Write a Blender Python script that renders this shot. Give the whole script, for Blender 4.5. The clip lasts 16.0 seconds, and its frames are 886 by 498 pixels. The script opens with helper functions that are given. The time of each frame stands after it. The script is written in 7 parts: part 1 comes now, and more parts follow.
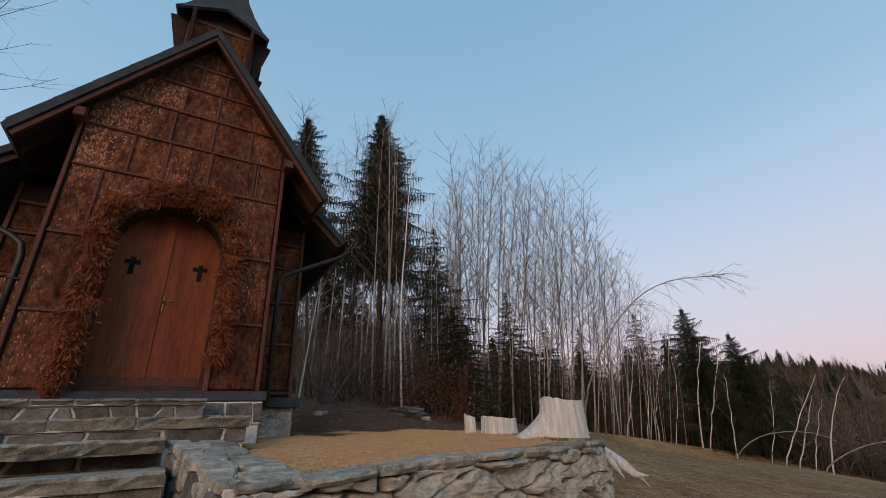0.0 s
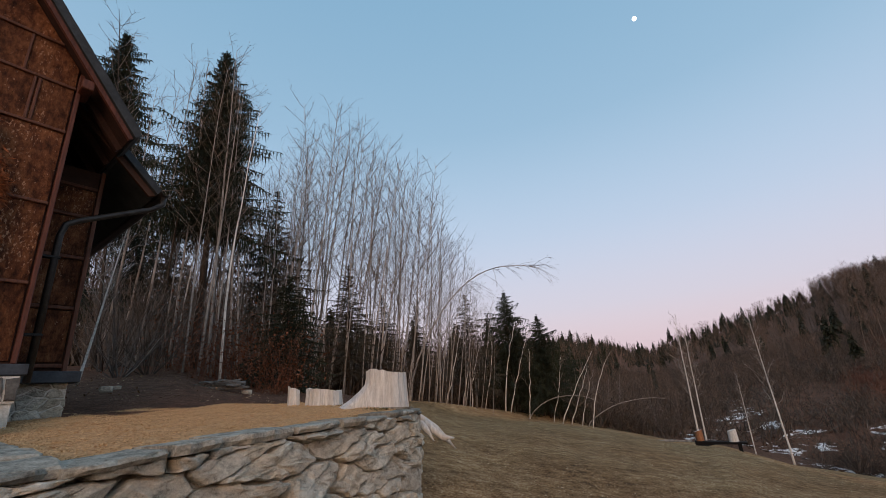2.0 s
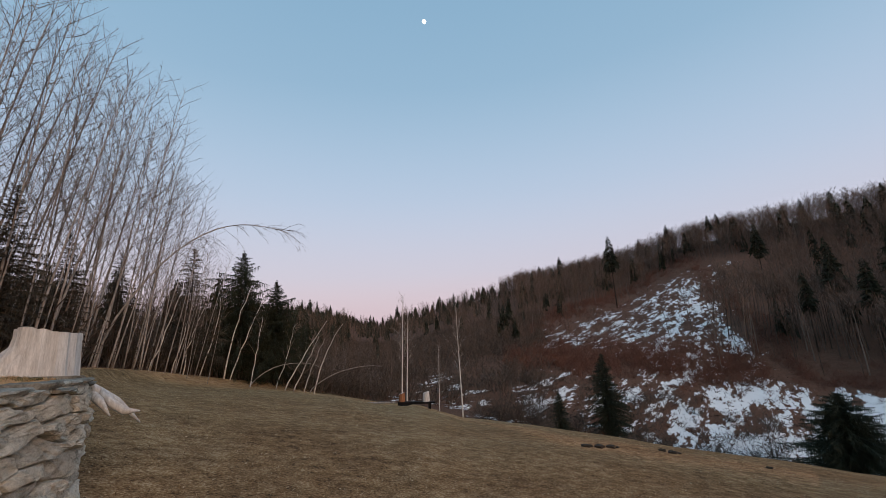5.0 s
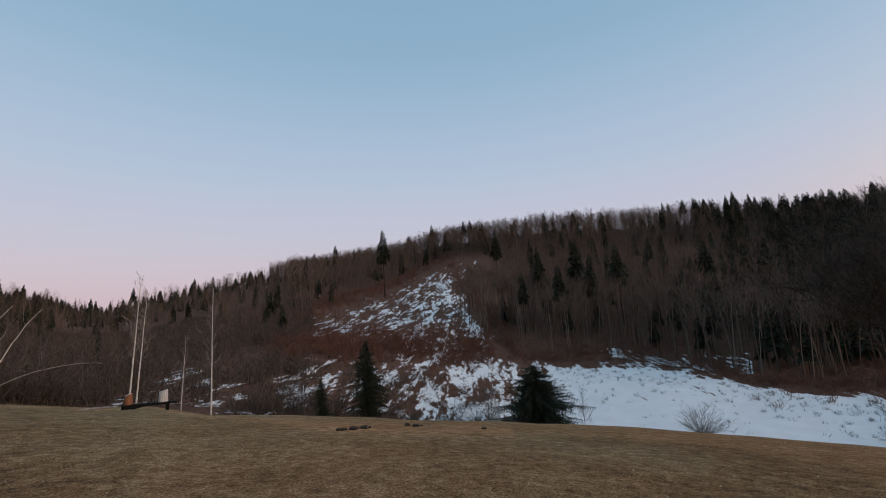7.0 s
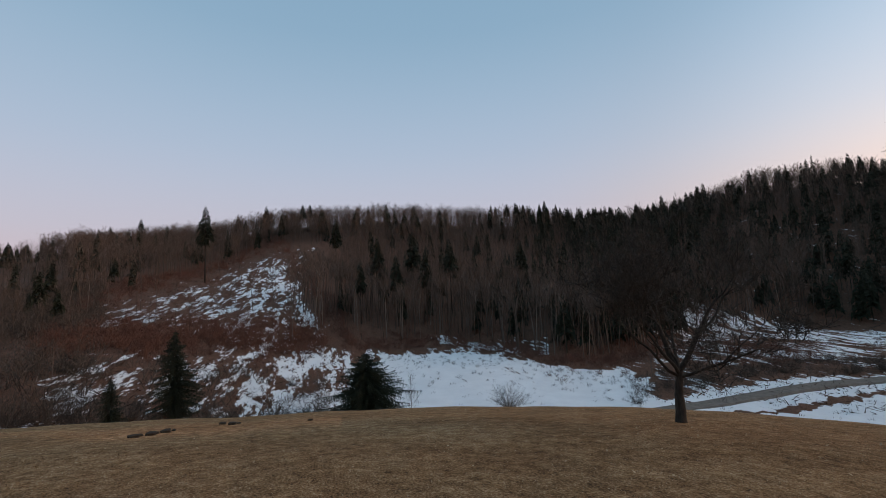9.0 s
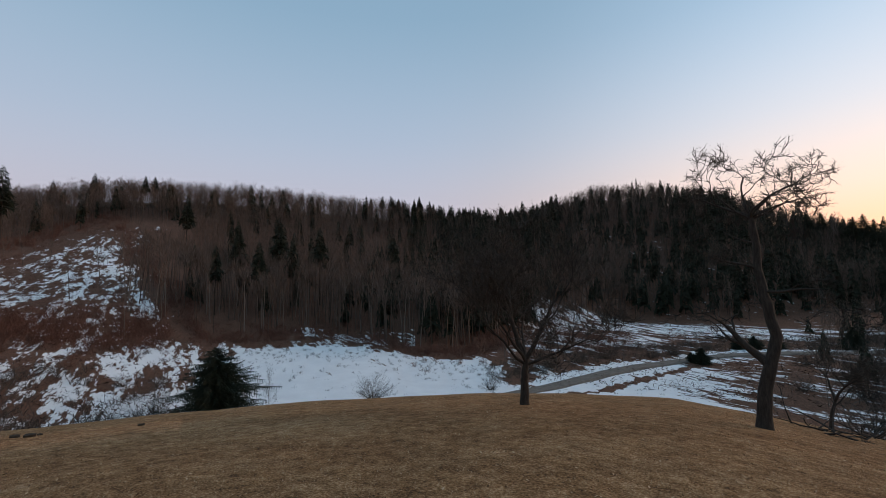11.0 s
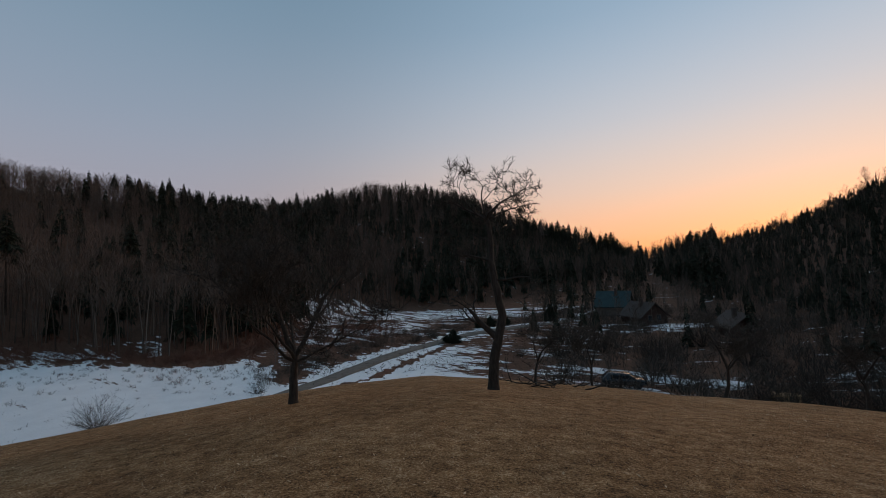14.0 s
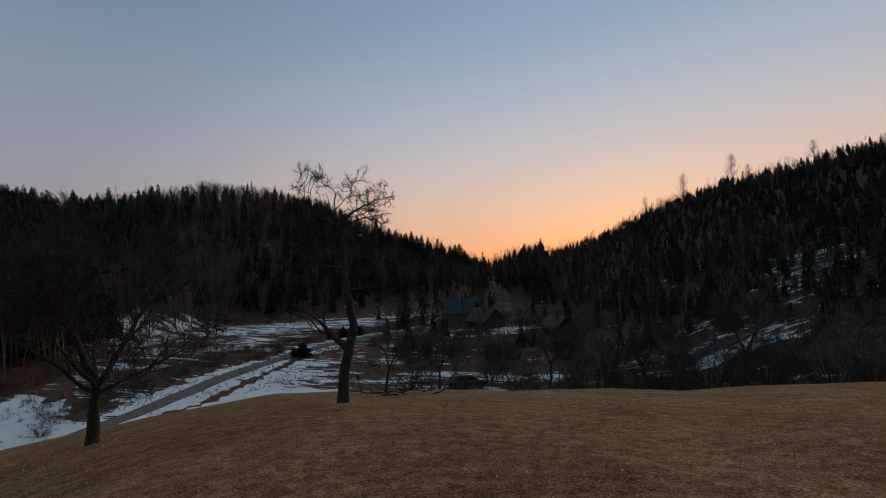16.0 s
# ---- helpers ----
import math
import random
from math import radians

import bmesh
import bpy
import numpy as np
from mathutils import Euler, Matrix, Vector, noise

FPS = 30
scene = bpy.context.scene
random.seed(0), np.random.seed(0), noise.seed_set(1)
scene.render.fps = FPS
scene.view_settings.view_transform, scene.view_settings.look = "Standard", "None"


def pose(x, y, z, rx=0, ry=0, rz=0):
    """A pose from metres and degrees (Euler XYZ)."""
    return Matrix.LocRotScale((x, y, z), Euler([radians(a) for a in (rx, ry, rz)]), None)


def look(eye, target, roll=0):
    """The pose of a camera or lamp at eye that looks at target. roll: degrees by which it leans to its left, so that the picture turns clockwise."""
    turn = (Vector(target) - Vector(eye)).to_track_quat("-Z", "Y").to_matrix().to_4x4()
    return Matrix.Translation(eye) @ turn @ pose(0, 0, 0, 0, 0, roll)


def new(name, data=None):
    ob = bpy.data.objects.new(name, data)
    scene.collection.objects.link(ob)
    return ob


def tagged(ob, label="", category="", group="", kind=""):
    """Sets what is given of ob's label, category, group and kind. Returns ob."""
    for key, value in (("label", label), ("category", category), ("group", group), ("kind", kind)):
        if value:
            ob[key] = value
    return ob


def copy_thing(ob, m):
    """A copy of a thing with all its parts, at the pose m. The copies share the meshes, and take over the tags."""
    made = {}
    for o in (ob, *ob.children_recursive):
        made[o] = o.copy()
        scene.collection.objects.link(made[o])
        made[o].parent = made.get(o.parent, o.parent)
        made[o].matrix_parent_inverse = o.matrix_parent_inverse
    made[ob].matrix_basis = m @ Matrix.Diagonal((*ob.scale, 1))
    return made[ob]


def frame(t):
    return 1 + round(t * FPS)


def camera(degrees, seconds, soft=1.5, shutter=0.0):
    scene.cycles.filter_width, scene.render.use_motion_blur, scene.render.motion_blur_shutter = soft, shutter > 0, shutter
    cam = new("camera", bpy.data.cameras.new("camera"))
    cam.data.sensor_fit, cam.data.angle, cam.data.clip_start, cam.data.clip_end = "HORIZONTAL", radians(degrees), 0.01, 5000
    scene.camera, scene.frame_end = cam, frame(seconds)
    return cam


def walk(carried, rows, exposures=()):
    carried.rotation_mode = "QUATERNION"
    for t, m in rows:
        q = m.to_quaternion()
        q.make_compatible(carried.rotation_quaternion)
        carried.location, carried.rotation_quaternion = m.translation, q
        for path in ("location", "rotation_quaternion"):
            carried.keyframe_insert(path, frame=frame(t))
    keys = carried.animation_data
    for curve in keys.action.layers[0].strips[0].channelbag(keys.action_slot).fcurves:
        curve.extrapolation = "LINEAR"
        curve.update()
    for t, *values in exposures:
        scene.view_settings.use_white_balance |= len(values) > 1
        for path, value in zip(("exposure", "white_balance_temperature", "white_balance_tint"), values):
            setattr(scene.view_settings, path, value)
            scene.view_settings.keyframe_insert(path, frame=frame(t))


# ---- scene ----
EYE = 1.55
cam = camera(92.42, 16.0, soft=0.55)
PATH = [
    (0.0, pose(-0.000, 0.200, EYE, 113.65, 2.78, 1.15)),
    (0.5, pose(0.016, 0.199, EYE, 113.04, 3.68, -3.08)),
    (1.0, pose(0.037, 0.197, EYE, 112.12, 4.68, -8.85)),
    (1.5, pose(0.057, 0.192, EYE, 110.77, 4.58, -14.78)),
    (2.0, pose(0.073, 0.186, EYE, 108.86, 4.39, -19.97)),
    (2.5, pose(0.088, 0.179, EYE, 107.62, 3.70, -25.00)),
    (3.0, pose(0.106, 0.170, EYE, 106.08, 3.77, -30.78)),
    (3.5, pose(0.123, 0.158, EYE, 104.97, 3.68, -36.75)),
    (4.0, pose(0.136, 0.147, EYE, 104.12, 3.49, -41.80)),
    (4.5, pose(0.149, 0.133, EYE, 103.36, 3.24, -47.52)),
    (7.0, pose(0.199, 0.019, EYE, 99.28, 3.49, -83.85)),
    (7.5, pose(0.200, -0.006, EYE, 98.41, 3.84, -91.22)),
    (8.0, pose(0.199, -0.022, EYE, 97.77, 3.56, -95.94)),
    (8.5, pose(0.196, -0.039, EYE, 97.15, 3.30, -101.03)),
    (11.0, pose(0.169, -0.108, EYE, 94.95, 1.34, -122.59)),
    (11.5, pose(0.154, -0.127, EYE, 94.43, 1.53, -129.39)),
    (12.0, pose(0.143, -0.140, EYE, 93.96, 1.69, -134.28)),
    (12.5, pose(0.131, -0.151, EYE, 93.61, 2.02, -139.09)),
    (13.0, pose(0.120, -0.160, EYE, 93.32, 2.31, -143.04)),
    (13.5, pose(0.108, -0.168, EYE, 93.12, 2.54, -147.09)),
    (14.0, pose(0.093, -0.177, EYE, 93.04, 2.69, -152.19)),
    (14.5, pose(0.078, -0.184, EYE, 93.13, 2.76, -156.94)),
    (15.0, pose(0.063, -0.190, EYE, 93.26, 2.85, -161.50)),
    (15.5, pose(0.046, -0.195, EYE, 93.30, 2.86, -166.39)),
    (16.0, pose(0.028, -0.198, EYE, 93.34, 2.81, -171.61)),
]
walk(cam, PATH, [(0.0, 0.40), (4.5, 0.32), (7.5, 0.14), (8.7, 0.10), (11.0, 0.11), (12.0, -0.12), (13.0, -0.33), (14.5, -0.56), (16.0, -0.70)])

# ---- light: clear sky just after sunset, glow low in the valley gap ----
SUNSET_AZ = 197.0          # clockwise from +y


def way(az, el=0.0):
    a, e = radians(az), radians(el)
    return Vector((math.sin(a) * math.cos(e), math.cos(a) * math.cos(e), math.sin(e)))


def make_world():
    world = bpy.data.worlds.new("dusk_sky")
    scene.world = world
    world.use_nodes = True
    nt = world.node_tree
    nt.nodes.clear()
    N, L = nt.nodes.new, nt.links.new
    out, bg = N("ShaderNodeOutputWorld"), N("ShaderNodeBackground")
    L(bg.outputs[0], out.inputs[0])
    tc = N("ShaderNodeTexCoord")
    sep = N("ShaderNodeSeparateXYZ")
    L(tc.outputs["Generated"], sep.inputs[0])

    def math_node(op, a, b=None):
        n = N("ShaderNodeMath")
        n.operation = op
        n.use_clamp = False
        for i, v in enumerate((a, b)):
            if v is None:
                continue
            if isinstance(v, (int, float)):
                n.inputs[i].default_value = v
            else:
                L(v, n.inputs[i])
        return n.outputs[0]

    def ramp(fac, stops):
        r = N("ShaderNodeValToRGB")
        r.color_ramp.interpolation = "B_SPLINE"
        el = r.color_ramp.elements
        while len(el) < len(stops):
            el.new(0.5)
        for e, (p, c) in zip(el, stops):
            e.position, e.color = p, (*c, 1)
        L(fac, r.inputs[0])
        return r.outputs[0]

    height = math_node("MAXIMUM", sep.outputs[2], 0.0)
    # eastern side: pink belt under blue
    east = ramp(height, [(0.0, (0.43, 0.34, 0.41)), (0.07, (0.54, 0.42, 0.47)), (0.16, (0.50, 0.47, 0.55)),
                         (0.33, (0.385, 0.475, 0.61)), (0.55, (0.236, 0.378, 0.512)), (1.0, (0.12, 0.27, 0.42))])
    # western side: orange glow, pale, then blue
    west = ramp(height, [(0.0, (0.95, 0.36, 0.12)), (0.06, (0.95, 0.44, 0.21)), (0.16, (0.76, 0.54, 0.41)),
                         (0.30, (0.52, 0.535, 0.575)), (0.50, (0.28, 0.40, 0.53)), (1.0, (0.12, 0.27, 0.42))])
    dot = N("ShaderNodeVectorMath")
    dot.operation = "DOT_PRODUCT"
    L(tc.outputs["Generated"], dot.inputs[0])
    dot.inputs[1].default_value = way(SUNSET_AZ)
    turn = N("ShaderNodeMapRange")
    turn.interpolation_type = "SMOOTHSTEP"
    turn.inputs["From Min"].default_value, turn.inputs["From Max"].default_value = 0.12, 1.08
    L(dot.outputs["Value"], turn.inputs["Value"])
    mix = N("ShaderNodeMix")
    mix.data_type = "RGBA"
    L(turn.outputs[0], mix.inputs["Factor"])
    L(east, mix.inputs["A"])
    L(west, mix.inputs["B"])
    # physical twilight tint under the gradient
    sky = N("ShaderNodeTexSky")
    sky.sky_type, sky.sun_disc = "NISHITA", False
    sky.sun_elevation, sky.sun_rotation = radians(1.0), radians(SUNSET_AZ)
    add = N("ShaderNodeMix")
    add.data_type, add.blend_type = "RGBA", "ADD"
    add.inputs["Factor"].default_value = 0.02
    L(mix.outputs["Result"], add.inputs["A"])
    L(sky.outputs[0], add.inputs["B"])
    L(add.outputs["Result"], bg.inputs["Color"])
    # the west is the brighter half of the sky
    lift = N("ShaderNodeMapRange")
    lift.interpolation_type = "SMOOTHSTEP"
    lift.inputs["From Min"].default_value, lift.inputs["From Max"].default_value = 0.35, 1.10
    lift.inputs["To Min"].default_value, lift.inputs["To Max"].default_value = 1.0, 1.60
    L(dot.outputs["Value"], lift.inputs["Value"])
    L(lift.outputs[0], bg.inputs["Strength"])


make_world()

# broad warm lamp added to strengthen the western afterglow; the sun itself is down
glow = bpy.data.lights.new("added_west_glow", "SUN")
glow.energy, glow.angle, glow.color = 1.15, radians(35), (1.0, 0.60, 0.35)
added_west_glow = new("added_west_glow", glow)
added_west_glow.matrix_world = look((0, 0, 60), Vector((0, 0, 60)) - way(SUNSET_AZ, 16))

# ---- materials ----
class Mat:
    """A node material with its Principled shader and short helpers."""

    def __init__(self, name, rough=0.8, metal=0.0, spec=0.3):
        self.m = bpy.data.materials.new(name)
        self.m.use_nodes = True
        self.nt = self.m.node_tree
        self.bsdf = self.nt.nodes["Principled BSDF"]
        self.bsdf.inputs["Roughness"].default_value = rough
        self.bsdf.inputs["Metallic"].default_value = metal
        self.bsdf.inputs["Specular IOR Level"].default_value = spec

    def node(self, kind, **values):
        n = self.nt.nodes.new(kind)
        for k, v in values.items():
            n.inputs[k].default_value = v
        return n

    def link(self, a, b):
        self.nt.links.new(a, b)

    def coords(self, which="Object", scale=(1, 1, 1)):
        tc = self.node("ShaderNodeTexCoord")
        mp = self.node("ShaderNodeMapping")
        mp.inputs["Scale"].default_value = scale
        self.link(tc.outputs[which], mp.inputs["Vector"])
        return mp.outputs[0]

    def noise(self, vec, scale, detail=5, rough=0.6):
        n = self.node("ShaderNodeTexNoise", Scale=scale, Detail=detail, Roughness=rough)
        self.link(vec, n.inputs["Vector"])
        return n.outputs["Fac"]

    def voronoi(self, vec, scale, feature="F1"):
        n = self.node("ShaderNodeTexVoronoi", Scale=scale)
        n.feature = feature
        self.link(vec, n.inputs["Vector"])
        return n

    def ramp(self, fac, stops):
        r = self.node("ShaderNodeValToRGB")
        el = r.color_ramp.elements
        while len(el) < len(stops):
            el.new(0.5)
        for e, (p, c) in zip(el, stops):
            e.position = p
            e.color = (*c, 1) if isinstance(c, tuple) else (c, c, c, 1)
        self.link(fac, r.inputs[0])
        return r.outputs[0]

    def mix(self, fac, a, b, blend="MIX"):
        n = self.node("ShaderNodeMix")
        n.data_type, n.blend_type = "RGBA", blend
        for socket, v in ((n.inputs["Factor"], fac), (n.inputs["A"], a), (n.inputs["B"], b)):
            if isinstance(v, (int, float)):
                socket.default_value = v
            elif isinstance(v, tuple):
                socket.default_value = (*v, 1)
            else:
                self.link(v, socket)
        return n.outputs["Result"]

    def math(self, op, a, b=0.0, clamp=False):
        n = self.node("ShaderNodeMath")
        n.operation, n.use_clamp = op, clamp
        for i, v in enumerate((a, b)):
            if isinstance(v, (int, float)):
                n.inputs[i].default_value = v
            else:
                self.link(v, n.inputs[i])
        return n.outputs[0]

    def attr(self, name):
        n = self.node("ShaderNodeAttribute")
        n.attribute_name = name
        return n.outputs["Fac"]

    def random(self):
        return self.node("ShaderNodeObjectInfo").outputs["Random"]

    def island(self):
        return self.node("ShaderNodeNewGeometry").outputs["Random Per Island"]

    def color(self, c):
        self.link(c, self.bsdf.inputs["Base Color"])

    def bump(self, height, strength=0.4, distance=0.02):
        b = self.node("ShaderNodeBump", Strength=strength, Distance=distance)
        self.link(height, b.inputs["Height"])
        self.link(b.outputs[0], self.bsdf.inputs["Normal"])


def simple(name, a, b, scale, rough=0.85, detail=6, bump=0.3, dist=0.01, metal=0.0, vary=0.0, stretch=(1, 1, 1), spec=0.3):
    """Two tones of one surface mixed by coarse and fine noise, with fine relief."""
    M = Mat(name, rough, metal, spec)
    v = M.coords(scale=stretch)
    coarse, fine = M.noise(v, scale, detail), M.noise(v, scale * 7, 3)
    f = M.math("ADD", M.math("MULTIPLY", coarse, 0.65), M.math("MULTIPLY", fine, 0.35))
    c = M.ramp(f, [(0.36, a), (0.64, b)])
    if vary:
        shade = M.ramp(M.random(), [(0.0, 1.0 - vary), (1.0, 1.0)])
        c = M.mix(1.0, c, shade, "MULTIPLY")
    M.color(c)
    M.bump(f, bump, dist)
    return M.m


def bark_material():
    M = Mat("bark_panel", 0.9, spec=0.2)
    v = M.coords(scale=(1, 1, 0.5))
    big, mid, fine = M.noise(v, 3.2, 6, 0.65), M.noise(v, 16, 7, 0.72), M.noise(v, 55, 4, 0.7)
    f = M.math("ADD", M.math("MULTIPLY", big, 0.35), M.math("MULTIPLY", mid, 0.65))
    c = M.ramp(f, [(0.36, (0.024, 0.011, 0.008)), (0.46, (0.105, 0.040, 0.021)), (0.55, (0.22, 0.090, 0.042)), (0.66, (0.36, 0.175, 0.090))])
    # pale flakes where the outer bark has split off
    flakes = M.noise(M.coords(scale=(1, 1, 0.45)), 58, 3, 0.6)
    area = M.ramp(M.noise(v, 1.6, 3), [(0.42, 0.0), (0.60, 0.12)])
    some = M.math("ADD", area, M.math("MULTIPLY", M.math("SUBTRACT", M.random(), 0.5), 0.10))
    fl = M.ramp(M.math("ADD", flakes, some), [(0.675, 0.0), (0.74, 0.75)])
    c = M.mix(fl, c, (0.58, 0.37, 0.25))
    pits = M.ramp(fine, [(0.30, 0.35), (0.42, 1.0)])
    c = M.mix(1.0, c, pits, "MULTIPLY")
    tone = M.ramp(M.random(), [(0.0, (0.60, 0.58, 0.56)), (1.0, (1.05, 0.98, 0.92))])
    M.color(M.mix(1.0, c, tone, "MULTIPLY"))
    M.bump(M.math("ADD", mid, M.math("MULTIPLY", fine, 0.5)), 1.0, 0.035)
    return M.m


def ground_material():
    M = Mat("ground", 0.95, spec=0.1)
    v = M.coords()
    huge, big, mid, fine = M.noise(v, 0.06, 4), M.noise(v, 0.45, 5), M.noise(v, 4.0, 6, 0.7), M.noise(v, 30, 4, 0.7)
    mixf = M.math("ADD", M.math("MULTIPLY", big, 0.14), M.math("ADD", M.math("MULTIPLY", mid, 0.34), M.math("MULTIPLY", fine, 0.52)))
    grass = M.ramp(mixf, [(0.40, (0.070, 0.036, 0.018)), (0.465, (0.235, 0.119, 0.052)), (0.53, (0.39, 0.208, 0.094)), (0.61, (0.66, 0.43, 0.25))])
    sep = M.node("ShaderNodeSeparateXYZ")
    M.link(v, sep.inputs[0])
    north = M.math("MULTIPLY", sep.outputs[1], 0.022)
    green = M.ramp(M.math("ADD", huge, M.math("ADD", north, M.math("MULTIPLY", big, 0.15))), [(0.45, 0.0), (1.0, 0.75)])
    grass = M.mix(green, grass, M.mix(1.0, grass, (0.82, 1.12, 1.25), "MULTIPLY"))
    worn = M.ramp(M.noise(v, 1.3, 5, 0.7), [(0.40, (0.90, 0.89, 0.89)), (0.58, (1.07, 1.06, 1.04))])
    grass = M.mix(1.0, grass, worn, "MULTIPLY")
    # long bleached grass along the meadow's lower edge
    tan = M.ramp(M.math("ADD", M.attr("fringe"), M.math("MULTIPLY", M.math("SUBTRACT", mid, 0.5), 1.6)), [(0.30, 0.0), (0.90, 0.8)])
    grass = M.mix(tan, grass, M.mix(1.0, grass, (1.48, 1.30, 1.26), "MULTIPLY"))
    litter = M.ramp(mixf, [(0.36, (0.042, 0.023, 0.016)), (0.5, (0.130, 0.067, 0.044)), (0.64, (0.27, 0.145, 0.096))])
    lit = M.ramp(M.math("ADD", M.attr("litter"), M.math("MULTIPLY", M.math("SUBTRACT", mid, 0.5), 0.9)), [(0.42, 0.0), (0.58, 1.0)])
    c = M.mix(lit, grass, litter)
    vs = M.coords(scale=(0.22, 0.85, 0.8))
    brk = M.math("ADD", M.math("MULTIPLY", M.math("SUBTRACT", M.noise(vs, 0.42, 6, 0.66), 0.5), 2.6), M.math("MULTIPLY", M.math("SUBTRACT", M.noise(vs, 1.5, 6, 0.72), 0.5), 2.1))
    sn = M.ramp(M.math("ADD", M.attr("snow"), brk), [(0.47, 0.0), (0.53, 1.0)])
    snow = M.ramp(big, [(0.3, (0.84, 0.83, 0.825)), (0.7, (0.93, 0.92, 0.91))])
    M.color(M.mix(sn, c, snow))
    M.bump(M.math("ADD", M.math("MULTIPLY", mid, 0.6), M.math("MULTIPLY", fine, 0.5)), 1.0, 0.10)
    return M.m


def far_wood_material():
    M = Mat("far_bare_wood", 0.95, spec=0.1)
    c = M.ramp(M.island(), [(0.0, (0.066, 0.047, 0.037)), (0.7, (0.130, 0.096, 0.076)), (1.0, (0.205, 0.162, 0.132))])
    M.color(c)
    return M.m


def twig_material():
    M = Mat("bare_twigs", 0.9, spec=0.15)
    M.color(M.ramp(M.island(), [(0.0, (0.060, 0.049, 0.042)), (0.6, (0.15, 0.122, 0.104)), (1.0, (0.28, 0.235, 0.205))]))
    return M.m


GROUND = ground_material()
BARK = bark_material()
REDWOOD = simple("dark_red_timber", (0.050, 0.017, 0.012), (0.125, 0.042, 0.027), 6, 0.65, stretch=(6, 6, 0.7), bump=0.4)
TIMBER = simple("brown_timber", (0.065, 0.026, 0.017), (0.14, 0.058, 0.036), 6, 0.7, stretch=(6, 6, 0.7), bump=0.4)
DOORWOOD = simple("door_wood", (0.125, 0.038, 0.019), (0.265, 0.086, 0.036), 1.6, 0.65, stretch=(4, 4, 0.5), bump=0.2, dist=0.006, spec=0.12)
DARKWOOD = simple("dark_timber", (0.028, 0.014, 0.010), (0.06, 0.028, 0.018), 6, 0.8, stretch=(1, 1, 1))
ROOF = simple("roof_felt", (0.020, 0.024, 0.028), (0.044, 0.050, 0.058), 5, 0.75, bump=0.3)
# timber under the eaves: the roof's shade is put into this near-black brown
SOFFIT = simple("shade_darkened_soffit_boards", (0.020, 0.009, 0.008), (0.045, 0.020, 0.016), 6, 0.85, stretch=(1, 8, 1))
HOLE = simple("near_black", (0.004, 0.004, 0.004), (0.009, 0.008, 0.008), 10, 0.95)
IRON = simple("black_iron", (0.015, 0.015, 0.016), (0.035, 0.034, 0.034), 20, 0.5, metal=0.6)
ZINC = simple("gutter_metal", (0.03, 0.028, 0.028), (0.06, 0.055, 0.052), 12, 0.45, metal=0.7)


def wall_stone_material():
    M = Mat("wall_stone", 0.92, spec=0.15)
    v = M.coords()
    long = M.coords(scale=(1, 1, 1.5))
    big, mid, fine, grit = M.noise(v, 2.2, 5), M.noise(long, 9, 8, 0.72), M.noise(long, 38, 6, 0.75), M.noise(v, 150, 3, 0.7)
    f = M.math("ADD", M.math("MULTIPLY", mid, 0.55), M.math("ADD", M.math("MULTIPLY", fine, 0.30), M.math("MULTIPLY", grit, 0.15)))
    c = M.ramp(f, [(0.38, (0.22, 0.213, 0.188)), (0.46, (0.52, 0.502, 0.447)), (0.54, (0.72, 0.70, 0.635)), (0.64, (0.88, 0.865, 0.81))])
    rust = M.ramp(big, [(0.50, 0.0), (0.66, 0.28)])
    c = M.mix(rust, c, M.mix(1.0, c, (0.92, 0.74, 0.54), "MULTIPLY"))
    lichen = M.ramp(M.noise(v, 21, 5, 0.7), [(0.60, 0.0), (0.68, 0.5)])
    c = M.mix(lichen, c, (0.62, 0.62, 0.57))
    shade = M.ramp(M.random(), [(0.0, (0.68, 0.67, 0.65)), (0.5, (0.92, 0.90, 0.86)), (1.0, (1.0, 0.97, 0.92))])
    M.color(M.mix(1.0, c, shade, "MULTIPLY"))
    M.bump(f, 1.0, 0.06)
    return M.m


STONE = wall_stone_material()
SLATE = simple("grey_slab_stone", (0.135, 0.127, 0.106), (0.50, 0.47, 0.40), 11, 0.9, 9, bump=0.9, dist=0.014, vary=0.45, spec=0.12)
# wall mortar, toned below MORTAR to deepen the shadow gaps between stones
RUBBLE = simple("shade_toned_joint_mortar", (0.22, 0.195, 0.16), (0.44, 0.40, 0.34), 9, 0.95, 8, bump=0.9, dist=0.02)
MORTAR = simple("mortar", (0.44, 0.42, 0.38), (0.80, 0.775, 0.72), 9, 0.95, 8, bump=0.9, dist=0.02)
MULCH = simple("wood_chip_bed", (0.42, 0.225, 0.098), (0.82, 0.51, 0.26), 34, 0.95, 6, bump=1.0, dist=0.03)
STUMPWOOD = simple("weathered_stump_wood", (0.39, 0.37, 0.345), (0.72, 0.70, 0.67), 6, 0.85, 8, stretch=(7, 7, 0.5), bump=0.7)
SPLITWOOD = simple("split_orange_wood", (0.15, 0.060, 0.030), (0.36, 0.165, 0.080), 6, 0.85, stretch=(6, 6, 0.6))
SPRUCE = simple("spruce_needles", (0.011, 0.0145, 0.0085), (0.033, 0.041, 0.022), 2, 0.8, bump=0)
TRUNK = simple("tree_bark", (0.024, 0.019, 0.015), (0.074, 0.057, 0.046), 8, 0.95, stretch=(3, 3, 0.6), bump=0.8)
BIRCH = simple("birch_bark", (0.34, 0.31, 0.285), (0.82, 0.79, 0.74), 3, 0.8, stretch=(1, 1, 4), bump=0.3)
TWIG = twig_material()
GROVETWIG = simple("grey_birch_twigs", (0.076, 0.063, 0.054), (0.205, 0.172, 0.150), 2, 0.9, bump=0)
